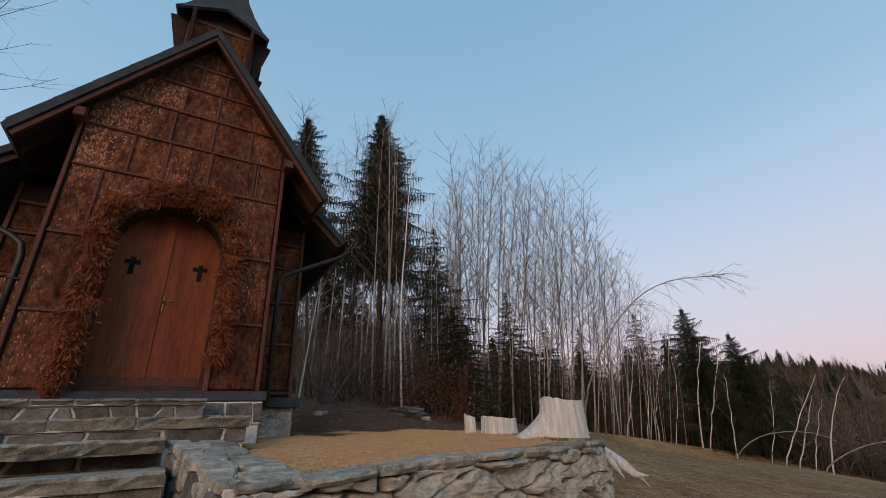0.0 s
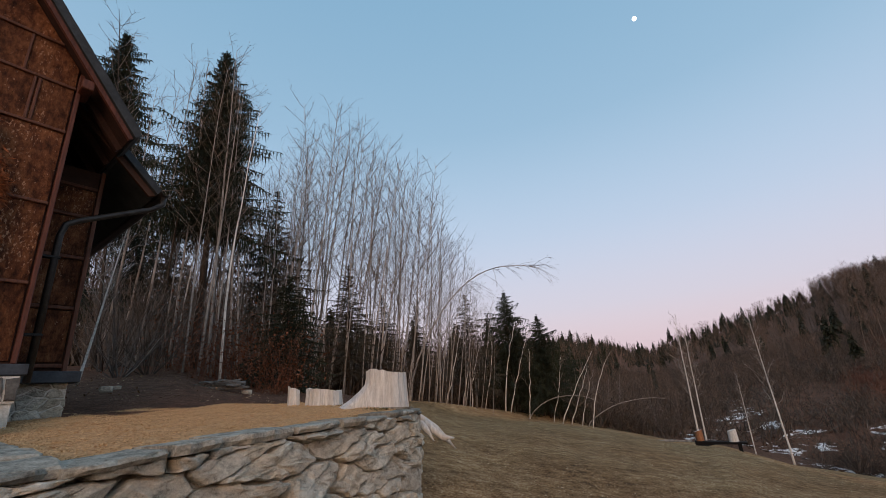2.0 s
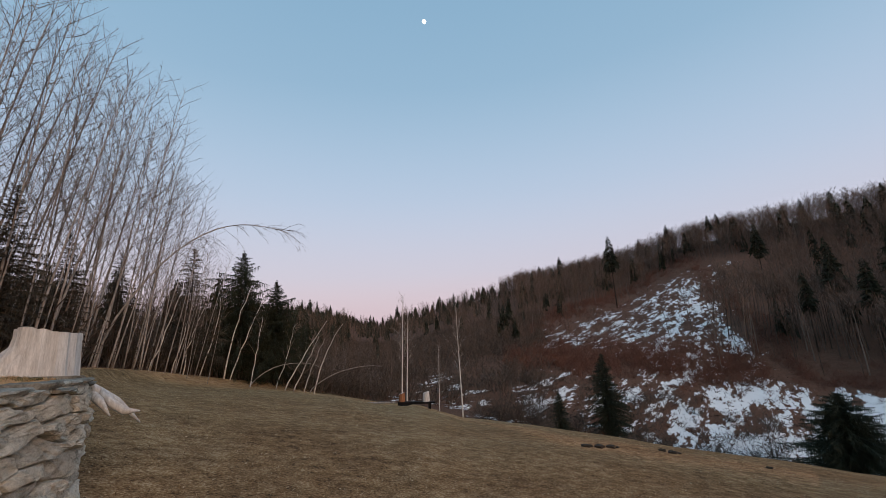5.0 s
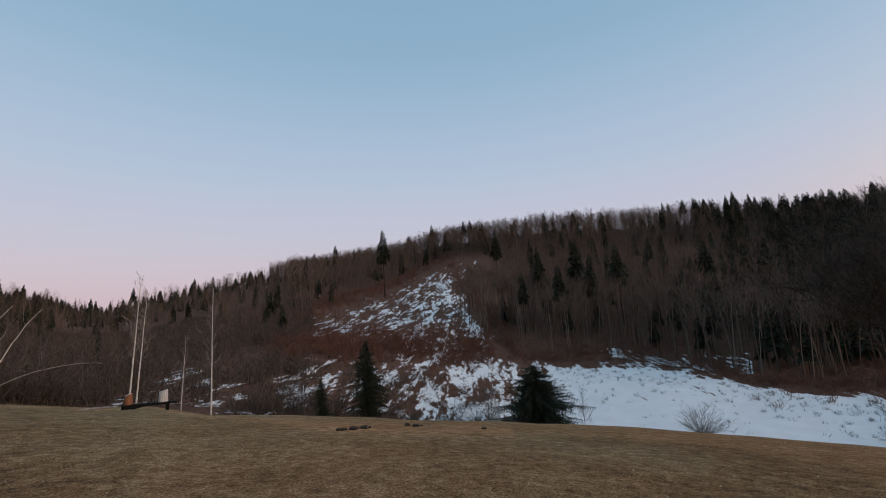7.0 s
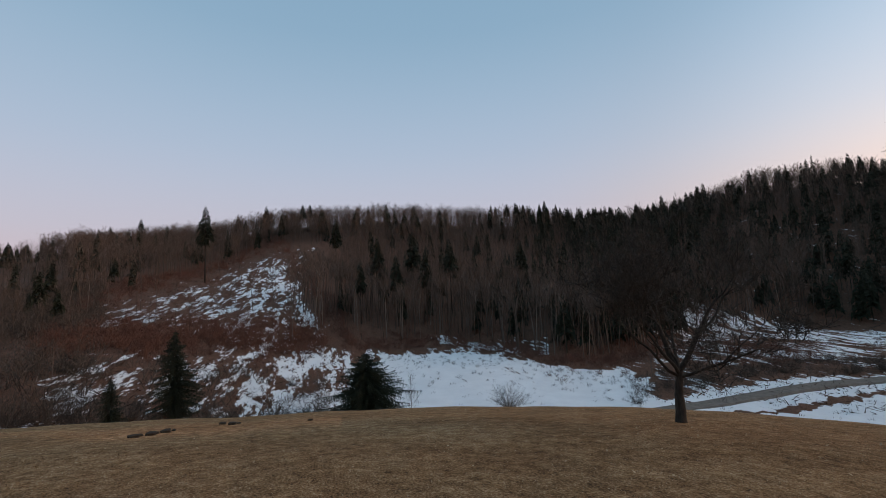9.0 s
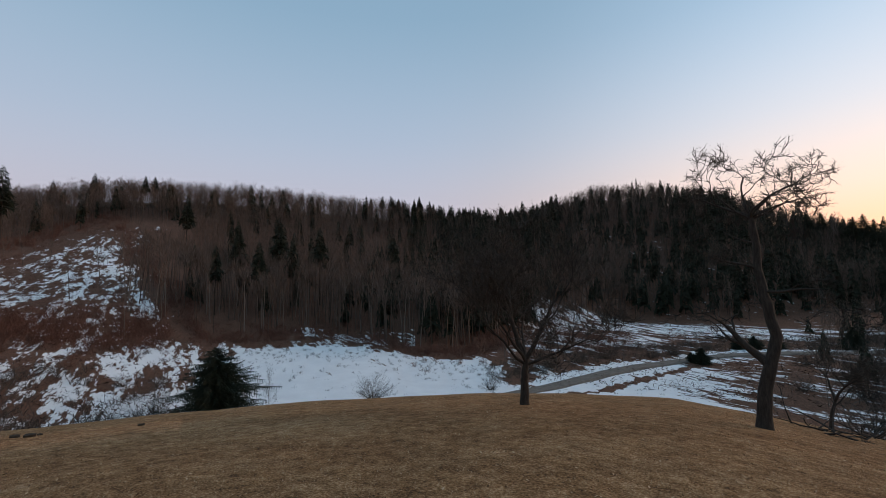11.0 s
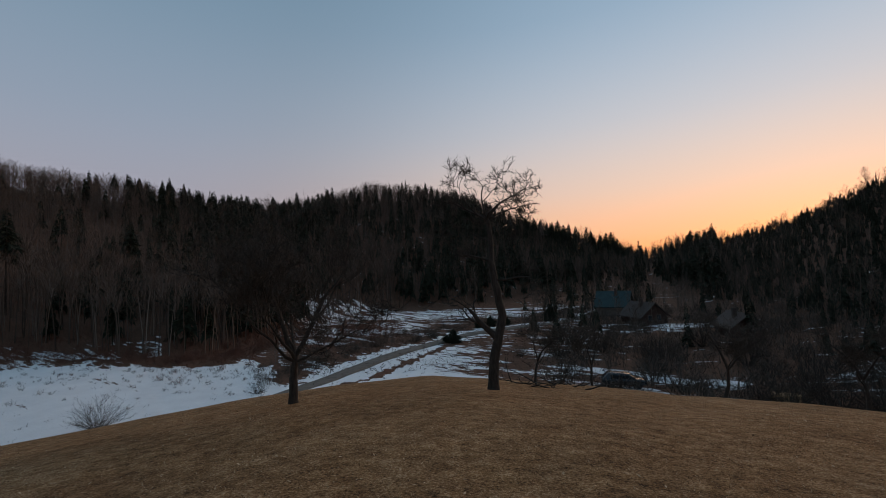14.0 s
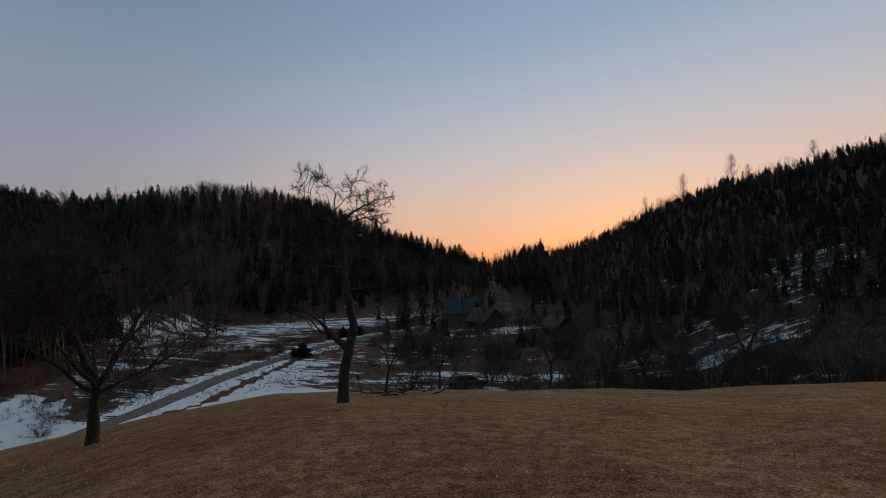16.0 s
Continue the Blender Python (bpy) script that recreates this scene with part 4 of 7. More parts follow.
def stone_outline(x0, x1, z0, z1, rnd, gap=0.012):
    x0, x1, z0, z1 = x0 + gap, x1 - gap, z0 + gap, z1 - gap
    w, h = x1 - x0, z1 - z0
    c = min(w, h) * rnd.uniform(0.12, 0.34)
    pts = [(x0 + c, z0), (x0 + w * 0.5, z0 + rnd.gauss(0, 0.008)), (x1 - c * rnd.uniform(0.4, 1.2), z0), (x1, z0 + c * rnd.uniform(0.5, 1.1)), (x1, z1 - c),
           (x1 - c * rnd.uniform(0.4, 1.4), z1), (x0 + w * 0.5, z1 + rnd.gauss(0, 0.008)), (x0 + c * rnd.uniform(0.4, 1.3), z1), (x0, z1 - c * rnd.uniform(0.5, 1.2)), (x0, z0 + c)]
    return [(x + rnd.gauss(0, 0.008), z + rnd.gauss(0, 0.007)) for x, z in pts]


def make_retaining_wall():
    wall = thing("retaining_wall", Matrix(), "curved rubble stone retaining wall with slate cap slabs", "wall")
    tagged(wall, kind="structure")
    # mortar body
    s = Soup()
    us = np.linspace(0, WALL_LEN, 60)
    for u in us:
        p, n = along(WALL_LINE, u)
        for off, z in ((-0.02, -0.45), (-0.035, cap_z(u) - 0.02), (-0.32, cap_z(u) - 0.02), (-0.32, -0.45)):
            s.v.append(p + n * off + Vector((0, 0, z)))
    for i in range(len(us) - 1):
        for k in range(4):
            s.f.append((i * 4 + k, i * 4 + (k + 1) % 4, i * 4 + 4 + (k + 1) % 4, i * 4 + 4 + k))
    s.f += [(0, 1, 2, 3), tuple(len(s.v) - 4 + k for k in (3, 2, 1, 0))]
    s.obj("mortar", RUBBLE, wall)
    rnd = random.Random(11)

    def face(u):
        return along(WALL_LINE, min(max(u, 0.0), WALL_LEN - 1e-4))
    for poly in rubble_cells(WALL_LEN, -0.38, 1.368, 0.43, 0.132, rnd, 0.012):
        rough_stone("stone", dressed(poly, rnd.uniform(0.006, 0.013), rnd), face, rnd.uniform(0.026, 0.066), rnd, STONE, wall, 0.10)
    # cap slabs, and a few thin ones packed under them
    slabs = []
    u = 0.0
    while u < WALL_LEN - 0.12:
        w = rnd.uniform(0.26, 0.58)
        slabs.append((u, min(u + w - rnd.uniform(0.006, 0.026), WALL_LEN), rnd.gauss(0.0, 0.008), rnd.uniform(0.026, 0.056), rnd.uniform(0.025, 0.095)))
        u += w
    slabs += [(1.45, 1.80, -0.032, 0.026, 0.10), (2.62, 2.86, -0.030, 0.024, 0.09), (3.3, 3.62, -0.034, 0.028, 0.08)]
    for a, b, dz, t, over in slabs:
        q = Soup()
        k = max(5, int((b - a) / 0.045))
        tip, roll = rnd.gauss(0, 0.022), rnd.gauss(0, 0.02)
        ph = [rnd.uniform(0, 6.28) for _ in range(3)]
        for zz, grow in ((0.0, -0.012), (t * 0.5, 0.004), (t - 0.006, 0.0), (t, -0.010)):
            for i in range(k):
                v = a + (b - a) * i / (k - 1)
                p, n = face(v)
                corner = -0.022 * (abs(2 * i / (k - 1) - 1) ** 6)
                edge = over + grow + corner + 0.010 * math.sin(v * 17 + ph[0]) + 0.007 * math.sin(v * 41 + ph[1]) + rnd.gauss(0, 0.004)
                q.v.append(p + n * edge + Vector((0, 0, cap_z(v) + dz + zz + roll * over + tip * (v - a) + 0.002 * math.sin(v * 37 + ph[2]))))
            for i in reversed(range(k)):
                v = a + (b - a) * i / (k - 1)
                p, n = face(v)
                q.v.append(p + n * (-0.25 + 0.02 * math.sin(v * 23 + ph[2])) + Vector((0, 0, cap_z(v) + dz + zz - 0.25 * roll + tip * (v - a))))
        m = 2 * k
        q.f = [tuple(range(m))[::-1], tuple(range(3 * m, 4 * m))]
        for r in range(3):
            q.f += [(r * m + i, r * m + (i + 1) % m, r * m + m + (i + 1) % m, r * m + m + i) for i in range(m)]
        q.obj("cap_slab", SLATE, wall)


make_retaining_wall()


def bed_height(x, y):
    d = max(0.0, (x * -0.66 + y * 0.75) - 2.0)
    return 1.375 + 0.060 * d + 0.012 * math.sin(x * 5 + y * 3) + 0.008 * math.sin(x * 11 - y * 9)


def bed_outline():
    pts = []
    for k in range(40):
        p, n = along(WALL_LINE, 0.05 + (WALL_LEN - 0.1) * k / 39)
        pts.append((p.x - n.x * 0.24, p.y - n.y * 0.24))
    pts += [(0.55, 7.7), (-0.4, 8.15), (-1.4, 8.3)]
    for x, y in ((1.80, 1.9), (1.78, 0.75), (1.20, 0.72), (1.20, -0.10), (0.97, -0.10), (0.97, -1.02), (0.71, -1.5), (0.88, -3.0)):
        q = CH @ Vector((x, y, 0))
        pts.append((q.x, q.y))
    return pts


BED = bed_outline()


def inside_bed(x, y):
    hit = False
    for (x0, y0), (x1, y1) in zip(BED, BED[1:] + BED[:1]):
        if (y0 > y) != (y1 > y) and x < x0 + (y - y0) * (x1 - x0) / (y1 - y0):
            hit = not hit
    return hit


def make_bed():
    step = 0.08
    idx, v, f = {}, [], []
    xs, ys = np.arange(-4.2, 1.4, step), np.arange(2.0, 9.6, step)
    keep = {(i, j) for i, x in enumerate(xs) for j, y in enumerate(ys) if inside_bed(float(x), float(y))}

    def vert(i, j):
        if (i, j) not in idx:
            idx[(i, j)] = len(v)
            x, y = xs[0] + i * step + 0.02 * math.sin(j * 2.1 + i), ys[0] + j * step + 0.02 * math.sin(i * 1.7 + j)
            v.append(Vector((x, y, bed_height(x, y))))
        return idx[(i, j)]
    for i, j in sorted(keep):
        f.append((vert(i, j), vert(i + 1, j), vert(i + 1, j + 1), vert(i, j + 1)))
    bed = mesh_object("chip_bed", v, f, MULCH, None, True)
    sol = bed.modifiers.new("depth", "SOLIDIFY")
    sol.thickness, sol.offset = 0.35, -1
    tagged(bed, "bed of tan wood chips behind the stone wall", "mulch bed", kind="structure")
    rnd = random.Random(3)
    cells = sorted(keep)
    s = Soup()
    for _ in range(75000):
        i, j = cells[int(rnd.random() * len(cells))]
        x, y = xs[0] + (i + rnd.random()) * step, ys[0] + (j + rnd.random()) * step
        p = Vector((x, y, bed_height(x, y) + rnd.uniform(0.0, 0.012)))
        a = Vector((rnd.gauss(0, 1), rnd.gauss(0, 1), rnd.gauss(0, 0.35))).normalized() * rnd.uniform(0.0025, 0.0065)
        b = a.cross(Vector((rnd.gauss(0, 0.3), rnd.gauss(0, 0.3), 1))).normalized() * rnd.uniform(0.0014, 0.0032)
        k = len(s.v)
        s.v += [p - a - b, p + a - b, p + a + b, p - a + b]
        s.f.append((k, k + 1, k + 2, k + 3))
    tagged(s.obj("wood_chips", CHIP), "loose tan wood chips strewn over the bed", "wood chips", kind="stuff")
    # moss and dead grass where the chips meet the slabs
    s = Soup()
    for _ in range(5200):
        u = rnd.uniform(0.05, WALL_LEN - 0.3)
        if math.sin(u * 5.1) + 0.7 * math.sin(u * 12.7 + 1) < 0.1 and u < 3.4:
            continue
        p, n = along(WALL_LINE, u)
        p = p - n * (0.25 + abs(rnd.gauss(0, 0.05 + 0.05 * (u > 3.6))))
        p.z = bed_height(p.x, p.y) - 0.004
        d = Vector((rnd.gauss(0, 0.7), rnd.gauss(0, 0.7), 1)).normalized()
        s.sliver(p, p + d * rnd.uniform(0.012, 0.035), 0.003, d.cross(Vector((rnd.gauss(0, 1), rnd.gauss(0, 1), 0.1))).normalized())
    tagged(s.obj("moss_fringe", MOSS), "dull green moss and grass along the slabs", "moss", kind="stuff")


make_bed()


def slab_block(name, x0, x1, y0, y1, z0, z1, rnd, material, parent, lip=0.02, cells=4):
    """A hand-cut slab with an uneven front edge, in the parent's axes (front is -y)."""
    s = Soup()
    rows = []
    cells = max(4, int((x1 - x0) / 0.06))
    ph = [rnd.uniform(0, 6.28) for _ in range(4)]
    for z, out in ((z0, 0.1), (z0 + (z1 - z0) * 0.4, 0.45), (z1 - 0.02, 1.0), (z1 - 0.004, 0.9), (z1, 0.6)):
        row = []
        for i in range(cells + 1):
            x = x0 + (x1 - x0) * i / cells
            wave = 0.5 * math.sin(x * 9 + ph[0]) + 0.35 * math.sin(x * 23 + ph[1] + z * 30) + 0.3 * rnd.gauss(0, 1)
            drop = 0.5 * math.sin(x * 7 + ph[2]) * (1 if z < z1 - 0.03 else 0)
            row.append(len(s.v))
            s.v.append(Vector((x, y0 - lip * (out + 0.45 * wave), z + 0.012 * drop + 0.003 * math.sin(x * 13 + ph[3]))))
        for i in reversed(range(cells + 1)):
            x = x0 + (x1 - x0) * i / cells
            row.append(len(s.v))
            s.v.append(Vector((x, y1, z)))
        rows.append(row)
    m = len(rows[0])
    for a, b in zip(rows, rows[1:]):
        for i in range(m):
            s.f.append((a[i], a[(i + 1) % m], b[(i + 1) % m], b[i]))
    s.f += [tuple(reversed(rows[0])), tuple(rows[-1])]
    return s.obj(name, material, parent)


def make_steps():
    rnd = random.Random(21)
    st = thing("stone_steps", CH, "broad grey stone steps with pale mortar joints", "steps")
    tagged(st, kind="structure")
    boxpart("core", (-2.7, 0.58, -0.50, 0.40, 0.9, 1.93), MORTAR, st)
    boxpart("core", (0.58, 1.16, -0.09, 0.40, 0.9, 1.96), MORTAR, st)
    boxpart("core", (-2.7, 0.91, -0.97, -0.50, 0.8, 1.70), MORTAR, st)
    boxpart("core", (-2.7, 0.33, -1.24, -0.97, 0.6, 1.52), MORTAR, st)
    boxpart("core", (-2.7, 0.36, -2.02, -1.20, 0.5, 1.355), MORTAR, st)

    def course(xa, xb, y0, y1, z0, z1, wmin, wmax, material, lip=0.02, name="step_stone"):
        boxpart("mortar_bed", (xa, xb - 0.01, y0 + 0.012, y1 - 0.01, z0, z1 - 0.007), MORTAR, st, bevel=0)
        x = xa
        while x < xb - 0.04:
            w = rnd.uniform(wmin, wmax)
            e = min(x + w, xb)
            if xb - e < 0.1:
                e = xb
            slab_block(name, x + 0.012, e - 0.012, y0 + rnd.gauss(0, 0.008), y1, z0 + 0.006, z1 + rnd.gauss(0, 0.004), rnd, material, st, lip)
            x = e
    def riser(xa, xb, y, z0, z1, w, material):
        boxpart("mortar_bed", (xa, xb - 0.01, y + 0.006, y + 0.10, z0, z1 - 0.004), MORTAR, st, bevel=0)

        def front(u):
            return Vector((xa + u, y, 0)), Vector((0, -1, 0))
        x = 0.0
        cutl = rnd.gauss(0, 0.02)
        while x < xb - xa - 0.03:
            e = min(x + w * rnd.uniform(0.6, 1.5), xb - xa)
            if xb - xa - e < 0.08:
                e = xb - xa
            cutr = rnd.gauss(0, 0.022) if e < xb - xa else 0.0
            poly = [(x - cutl, z0 + 0.004), (e - cutr, z0 + 0.004), (e + cutr, z1 - rnd.uniform(0.002, 0.012)), (x + cutl, z1 - rnd.uniform(0.002, 0.012))]
            rough_stone("riser_stone", dressed(poly, 0.010, rnd, 0.05, (0.02, 0.07), 0.003), front, rnd.uniform(0.008, 0.02), rnd, material, st)
            x, cutl = e, cutr
    course(-1.0, 0.61, -0.57, 0.0, 1.925, 1.985, 0.28, 0.55, SLATE, 0.03, "top_slab")
    riser(-2.6, 0.60, -0.525, 1.80, 1.925, 0.20, PLINTH)
    riser(0.60, 1.18, -0.12, 1.76, 1.99, 0.20, PLINTH)
    course(-2.6, 0.95, -1.03, -0.50, 1.705, 1.80, 0.25, 0.62, SLATE, 0.035, "tread_slab")
    riser(-2.6, 0.93, -0.995, 1.57, 1.705, 0.36, PLINTH)
    course(-2.6, 0.33, -1.66, -0.96, 1.53, 1.625, 1.1, 1.7, SLATE, 0.07, "tread_slab")
    riser(-2.6, 0.33, -1.30, 1.44, 1.535, 0.6, PLINTH)
    course(-2.6, 0.36, -2.26, -1.26, 1.36, 1.445, 0.9, 1.5, SLATE, 0.03, "tread_slab")
    course(-2.6, 0.36, -2.19, -2.05, 1.20, 1.355, 0.6, 1.1, SLATE)
    for k in range(7):
        y, z = -2.62 - 0.35 * k, 1.265 - 0.18 * k
        if z < 0.1:
            break
        boxpart("core", (-2.7, 0.50, y + 0.10, y + 0.5, -0.3, z - 0.08), MORTAR, st)
        course(-2.6, 0.50, y, y + 0.5, z - 0.16, z, 0.7, 1.4, SLATE, 0.03, "tread_slab")
    # cheek wall beside the steps, from the retaining wall up to the landing
    cheek = thing("cheek_wall", CH, "low stone cheek wall beside the steps with slate slabs", "wall")
    tagged(cheek, kind="structure")
    bm = bmesh.new()
    v = [bm.verts.new(p) for p in ((0.37, -1.55, -0.2), (0.70, -1.55, -0.2), (0.90, -3.22, -0.2), (0.56, -3.26, -0.2),
                                   (0.37, -1.45, 1.585), (0.70, -1.45, 1.585), (0.90, -3.22, 1.385), (0.56, -3.26, 1.385))]
    for f in ((0, 1, 2, 3), (4, 7, 6, 5), (0, 4, 5, 1), (1, 5, 6, 2), (2, 6, 7, 3), (3, 7, 4, 0)):
        bm.faces.new([v[i] for i in f])
    part("mortar", bm, MORTAR, cheek)
    for k in range(6):
        for side_k in range(2):
            f0, f1 = k / 6 + 0.012 * side_k, (k + 1) / 6 + 0.02 * side_k
            split = 0.17 + 0.05 * math.sin(k * 2.3)
            xa, xb = (0.0, split - 0.012) if side_k == 0 else (split + 0.012, 0.37)
            q = Soup()
            base = []
            for fx, f in ((xa, f0), (xb, f0), (xb, f1 - 0.012), (xa, f1 - 0.012)):
                base.append(Vector((0.33 + 0.20 * f + fx + rnd.gauss(0, 0.012), -1.40 - 1.86 * f + rnd.gauss(0, 0.012), 1.568 - 0.20 * f)))
            pts = []
            for i in range(4):
                a, b = base[i], base[(i + 1) % 4]
                pts += [a.lerp(b, 0.12), a.lerp(b, 0.5) + Vector((rnd.gauss(0, 0.01), rnd.gauss(0, 0.01), 0)), a.lerp(b, 0.88)]
            up = rnd.uniform(0.035, 0.055)
            mid = sum(pts, Vector()) / 12
            q.v = pts + [p + Vector((0, 0, up - 0.008)) for p in pts] + [mid.lerp(p, 0.93) + Vector((0, 0, up + rnd.gauss(0, 0.002))) for p in pts]
            for r in range(2):
                q.f += [(r * 12 + i, r * 12 + (i + 1) % 12, r * 12 + 12 + (i + 1) % 12, r * 12 + 12 + i) for i in range(12)]
            q.f += [tuple(range(24, 36))]
            q.obj("cap_slab", SLATE, cheek)
    for k in range(6):
        for r in range(3):
            f0 = (k + 0.5 * (r % 2)) / 6

            def side(u):
                return Vector((0.365 + 0.195 * u / 1.7, -1.55 - u, 0)), Vector((-1, -0.1, 0))
            z1 = 1.54 - 0.19 * f0 - r * 0.16
            rough_stone("stone", stone_outline(f0 * 1.7, f0 * 1.7 + 0.29, z1 - 0.16, z1, rnd, 0.014), side, 0.02, rnd, PLINTH if rnd.random() < 0.5 else SLATE, cheek)


make_steps()


def make_foundation():
    fd = thing("aisle_foundation", CH, "pale rubble foundation under the chapel's side aisle", "foundation")
    tagged(fd, kind="structure")
    rnd = random.Random(8)
    for s in (-1, 1):
        boxpart("core", (min(s * 1.1, s * 1.7), max(s * 1.1, s * 1.7), 0.78, 3.3, 1.0, 1.98), MORTAR, fd)
        def front(u):
            return Vector((s * 1.10 + s * u, 0.78, 0)), Vector((0, -1, 0))
        for poly in rubble_cells(0.60, 1.55, 1.975, 0.17, 0.085, rnd):
            rough_stone("stone", dressed(poly, 0.006, rnd), front, rnd.uniform(0.008, 0.022), rnd, STONE, fd)


make_foundation()


def flat_stone(name, size, seed, material, parent=None):
    """A loose flat stone of size x, y, z."""
    rnd = random.Random(seed)
    bm = bmesh.new()
    bmesh.ops.create_icosphere(bm, subdivisions=2, radius=1)
    for v in bm.verts:
        v.co = Vector((max(-0.75, min(0.75, v.co.x)), max(-0.75, min(0.75, v.co.y)), max(-0.6, min(0.6, v.co.z))))
        v.co += Vector((rnd.gauss(0, 0.06), rnd.gauss(0, 0.06), rnd.gauss(0, 0.05)))
        v.co = Vector((v.co.x * size[0] / 1.5, v.co.y * size[1] / 1.5, v.co.z * size[2] / 1.2))
    return part(name, bm, material, parent)


def make_stone_pile():
    pile = thing("stone_pile", Matrix.Translation(spot(-6.0, 10.8)) @ Matrix.Scale(0.72, 4), "stack of flat grey stones at the wood's edge", "stone pile")
    rnd = random.Random(4)
    src = [flat_stone("stone", (0.34, 0.26, 0.075), i, PLINTH, pile) for i in range(3)]
    n = 0
    for layer in range(4):
        for k in range(8 - layer):
            x = (k - (7 - layer) / 2) * 0.20 + rnd.gauss(0, 0.03)
            ob = src[n] if n < 3 else new("stone", src[n % 3].data)
            ob.parent = pile
            ob.matrix_basis = pose(x, rnd.gauss(0, 0.05), 0.03 + layer * 0.065, rnd.gauss(0, 4), rnd.gauss(0, 5), rnd.uniform(-25, 25)) @ Matrix.Scale(rnd.uniform(0.8, 1.2), 4)
            n += 1
    for az, r, size in ((-16.0, 7.9, 0.15), (-15.2, 8.1, 0.10), (-3.2, 10.9, 0.2)):
        st = flat_stone("stone", (size, size * 0.7, size * 0.55), int(r * 10), STONE)
        st.location = spot(az, r) + Vector((0, 0, size * 0.12 + (0.22 if az < -10 else 0)))
        tagged(st, "loose grey field stone lying on leaf litter", "stone", "loose stones")


make_stone_pile()


def make_stump(name, az, r, w, depth, h, seed, label, flare=0.0):
    rnd = random.Random(seed)
    x, y = r * math.sin(radians(az)), r * math.cos(radians(az))
    z0 = bed_height(x, y)
    st = thing(name, pose(x, y, z0 - 0.02, 0, 0, -az), label, "tree stump", "stumps on the terrace")
    n, rings = 40, 7
    s = Soup()
    ph = [rnd.uniform(0, 6.28) for _ in range(4)]
    for k in range(rings):
        t = k / (rings - 1)
        for i in range(n):
            a = 2 * math.pi * i / n
            rr = 1 + 0.05 * math.sin(5 * a + ph[0]) + 0.04 * math.sin(9 * a + ph[1]) + 0.022 * math.sin(17 * a + ph[2])
            spread = 1 + 0.07 * (1 - t) ** 2
            px = w / 2 * math.cos(a) * rr * spread
            if flare and math.cos(a) < -0.2:
                px -= flare * max(0.0, 1 - 1.35 * t) ** 1.5 * (-math.cos(a) - 0.2) * 1.3
            py = depth / 2 * math.sin(a) * rr * spread
            s.v.append(Vector((px, py, h * t + (0.010 * math.sin(3 * a + ph[3]) - 0.03 * math.cos(a) + rnd.gauss(0, 0.004)) * t * (h > 0.1))))
    for k in range(rings - 1):
        for i in range(n):
            s.f.append((k * n + i, k * n + (i + 1) % n, (k + 1) * n + (i + 1) % n, (k + 1) * n + i))
    s.obj("weathered_side", STUMPWOOD, st)
    c = Soup()
    top = [v.copy() for v in s.v[-n:]]
    c.v = [v + Vector((0, 0, 0.003)) for v in top] + [Vector((v.x * 0.75, v.y * 0.75, v.z - 0.02)) for v in top] + [Vector((0, 0, h - 0.05))]
    for i in range(n):
        c.f += [(i, (i + 1) % n, n + (i + 1) % n, n + i), (n + i, n + (i + 1) % n, 2 * n)]
    c.obj("sawn_top", STUMPWOOD, st)


make_stump("stump", 13.1, 5.55, 0.46, 0.42, 0.43, 1, "tall pale weathered stump with a flaring root", 0.42)
make_stump("stump", 5.7, 6.7, 0.46, 0.36, 0.24, 2, "low pale weathered stump on the terrace")
make_stump("stump", 2.2, 6.7, 0.15, 0.14, 0.25, 3, "narrow pale stump beside the low one")


def make_driftwood():
    dw = thing("driftwood_root", Matrix(), "bleached forked root lying over the wall's corner", "driftwood")
    for k, pts in enumerate((((1.42, 4.95, 1.40), (1.56, 5.00, 1.31), (1.72, 5.04, 1.20), (1.86, 5.05, 1.06), (1.94, 5.05, 0.97)),
                             ((1.58, 5.0, 1.30), (1.66, 4.90, 1.18), (1.74, 4.85, 1.11), (1.85, 4.82, 1.10)),
                             ((1.35, 5.3, 1.42), (1.46, 5.1, 1.37), (1.56, 4.92, 1.22), (1.62, 4.82, 1.09)))):
        s = Soup()
        s.tube([Vector(p) for p in pts], [0.035, 0.04, 0.038, 0.022, 0.006][:len(pts) - 1] + [0.006], 7)
        s.obj("root", STUMPWOOD, dw, True)


make_driftwood()

# ---- trees ----
UP = Vector((0, 0, 1))


def wander(start, d, length, n, rnd, bend, pull=Vector((0, 0, 0))):
    """A crooked line of n steps."""
    pts, p, d = [start.copy()], start.copy(), d.normalized()
    for _ in range(n):
        d = (d + Vector((rnd.gauss(0, bend), rnd.gauss(0, bend), rnd.gauss(0, bend))) + pull).normalized()
        p = p + d * (length / n)
        pts.append(p.copy())
    return pts


def taper(r0, r1, n):
    return [r0 + (r1 - r0) * i / n for i in range(n + 1)]


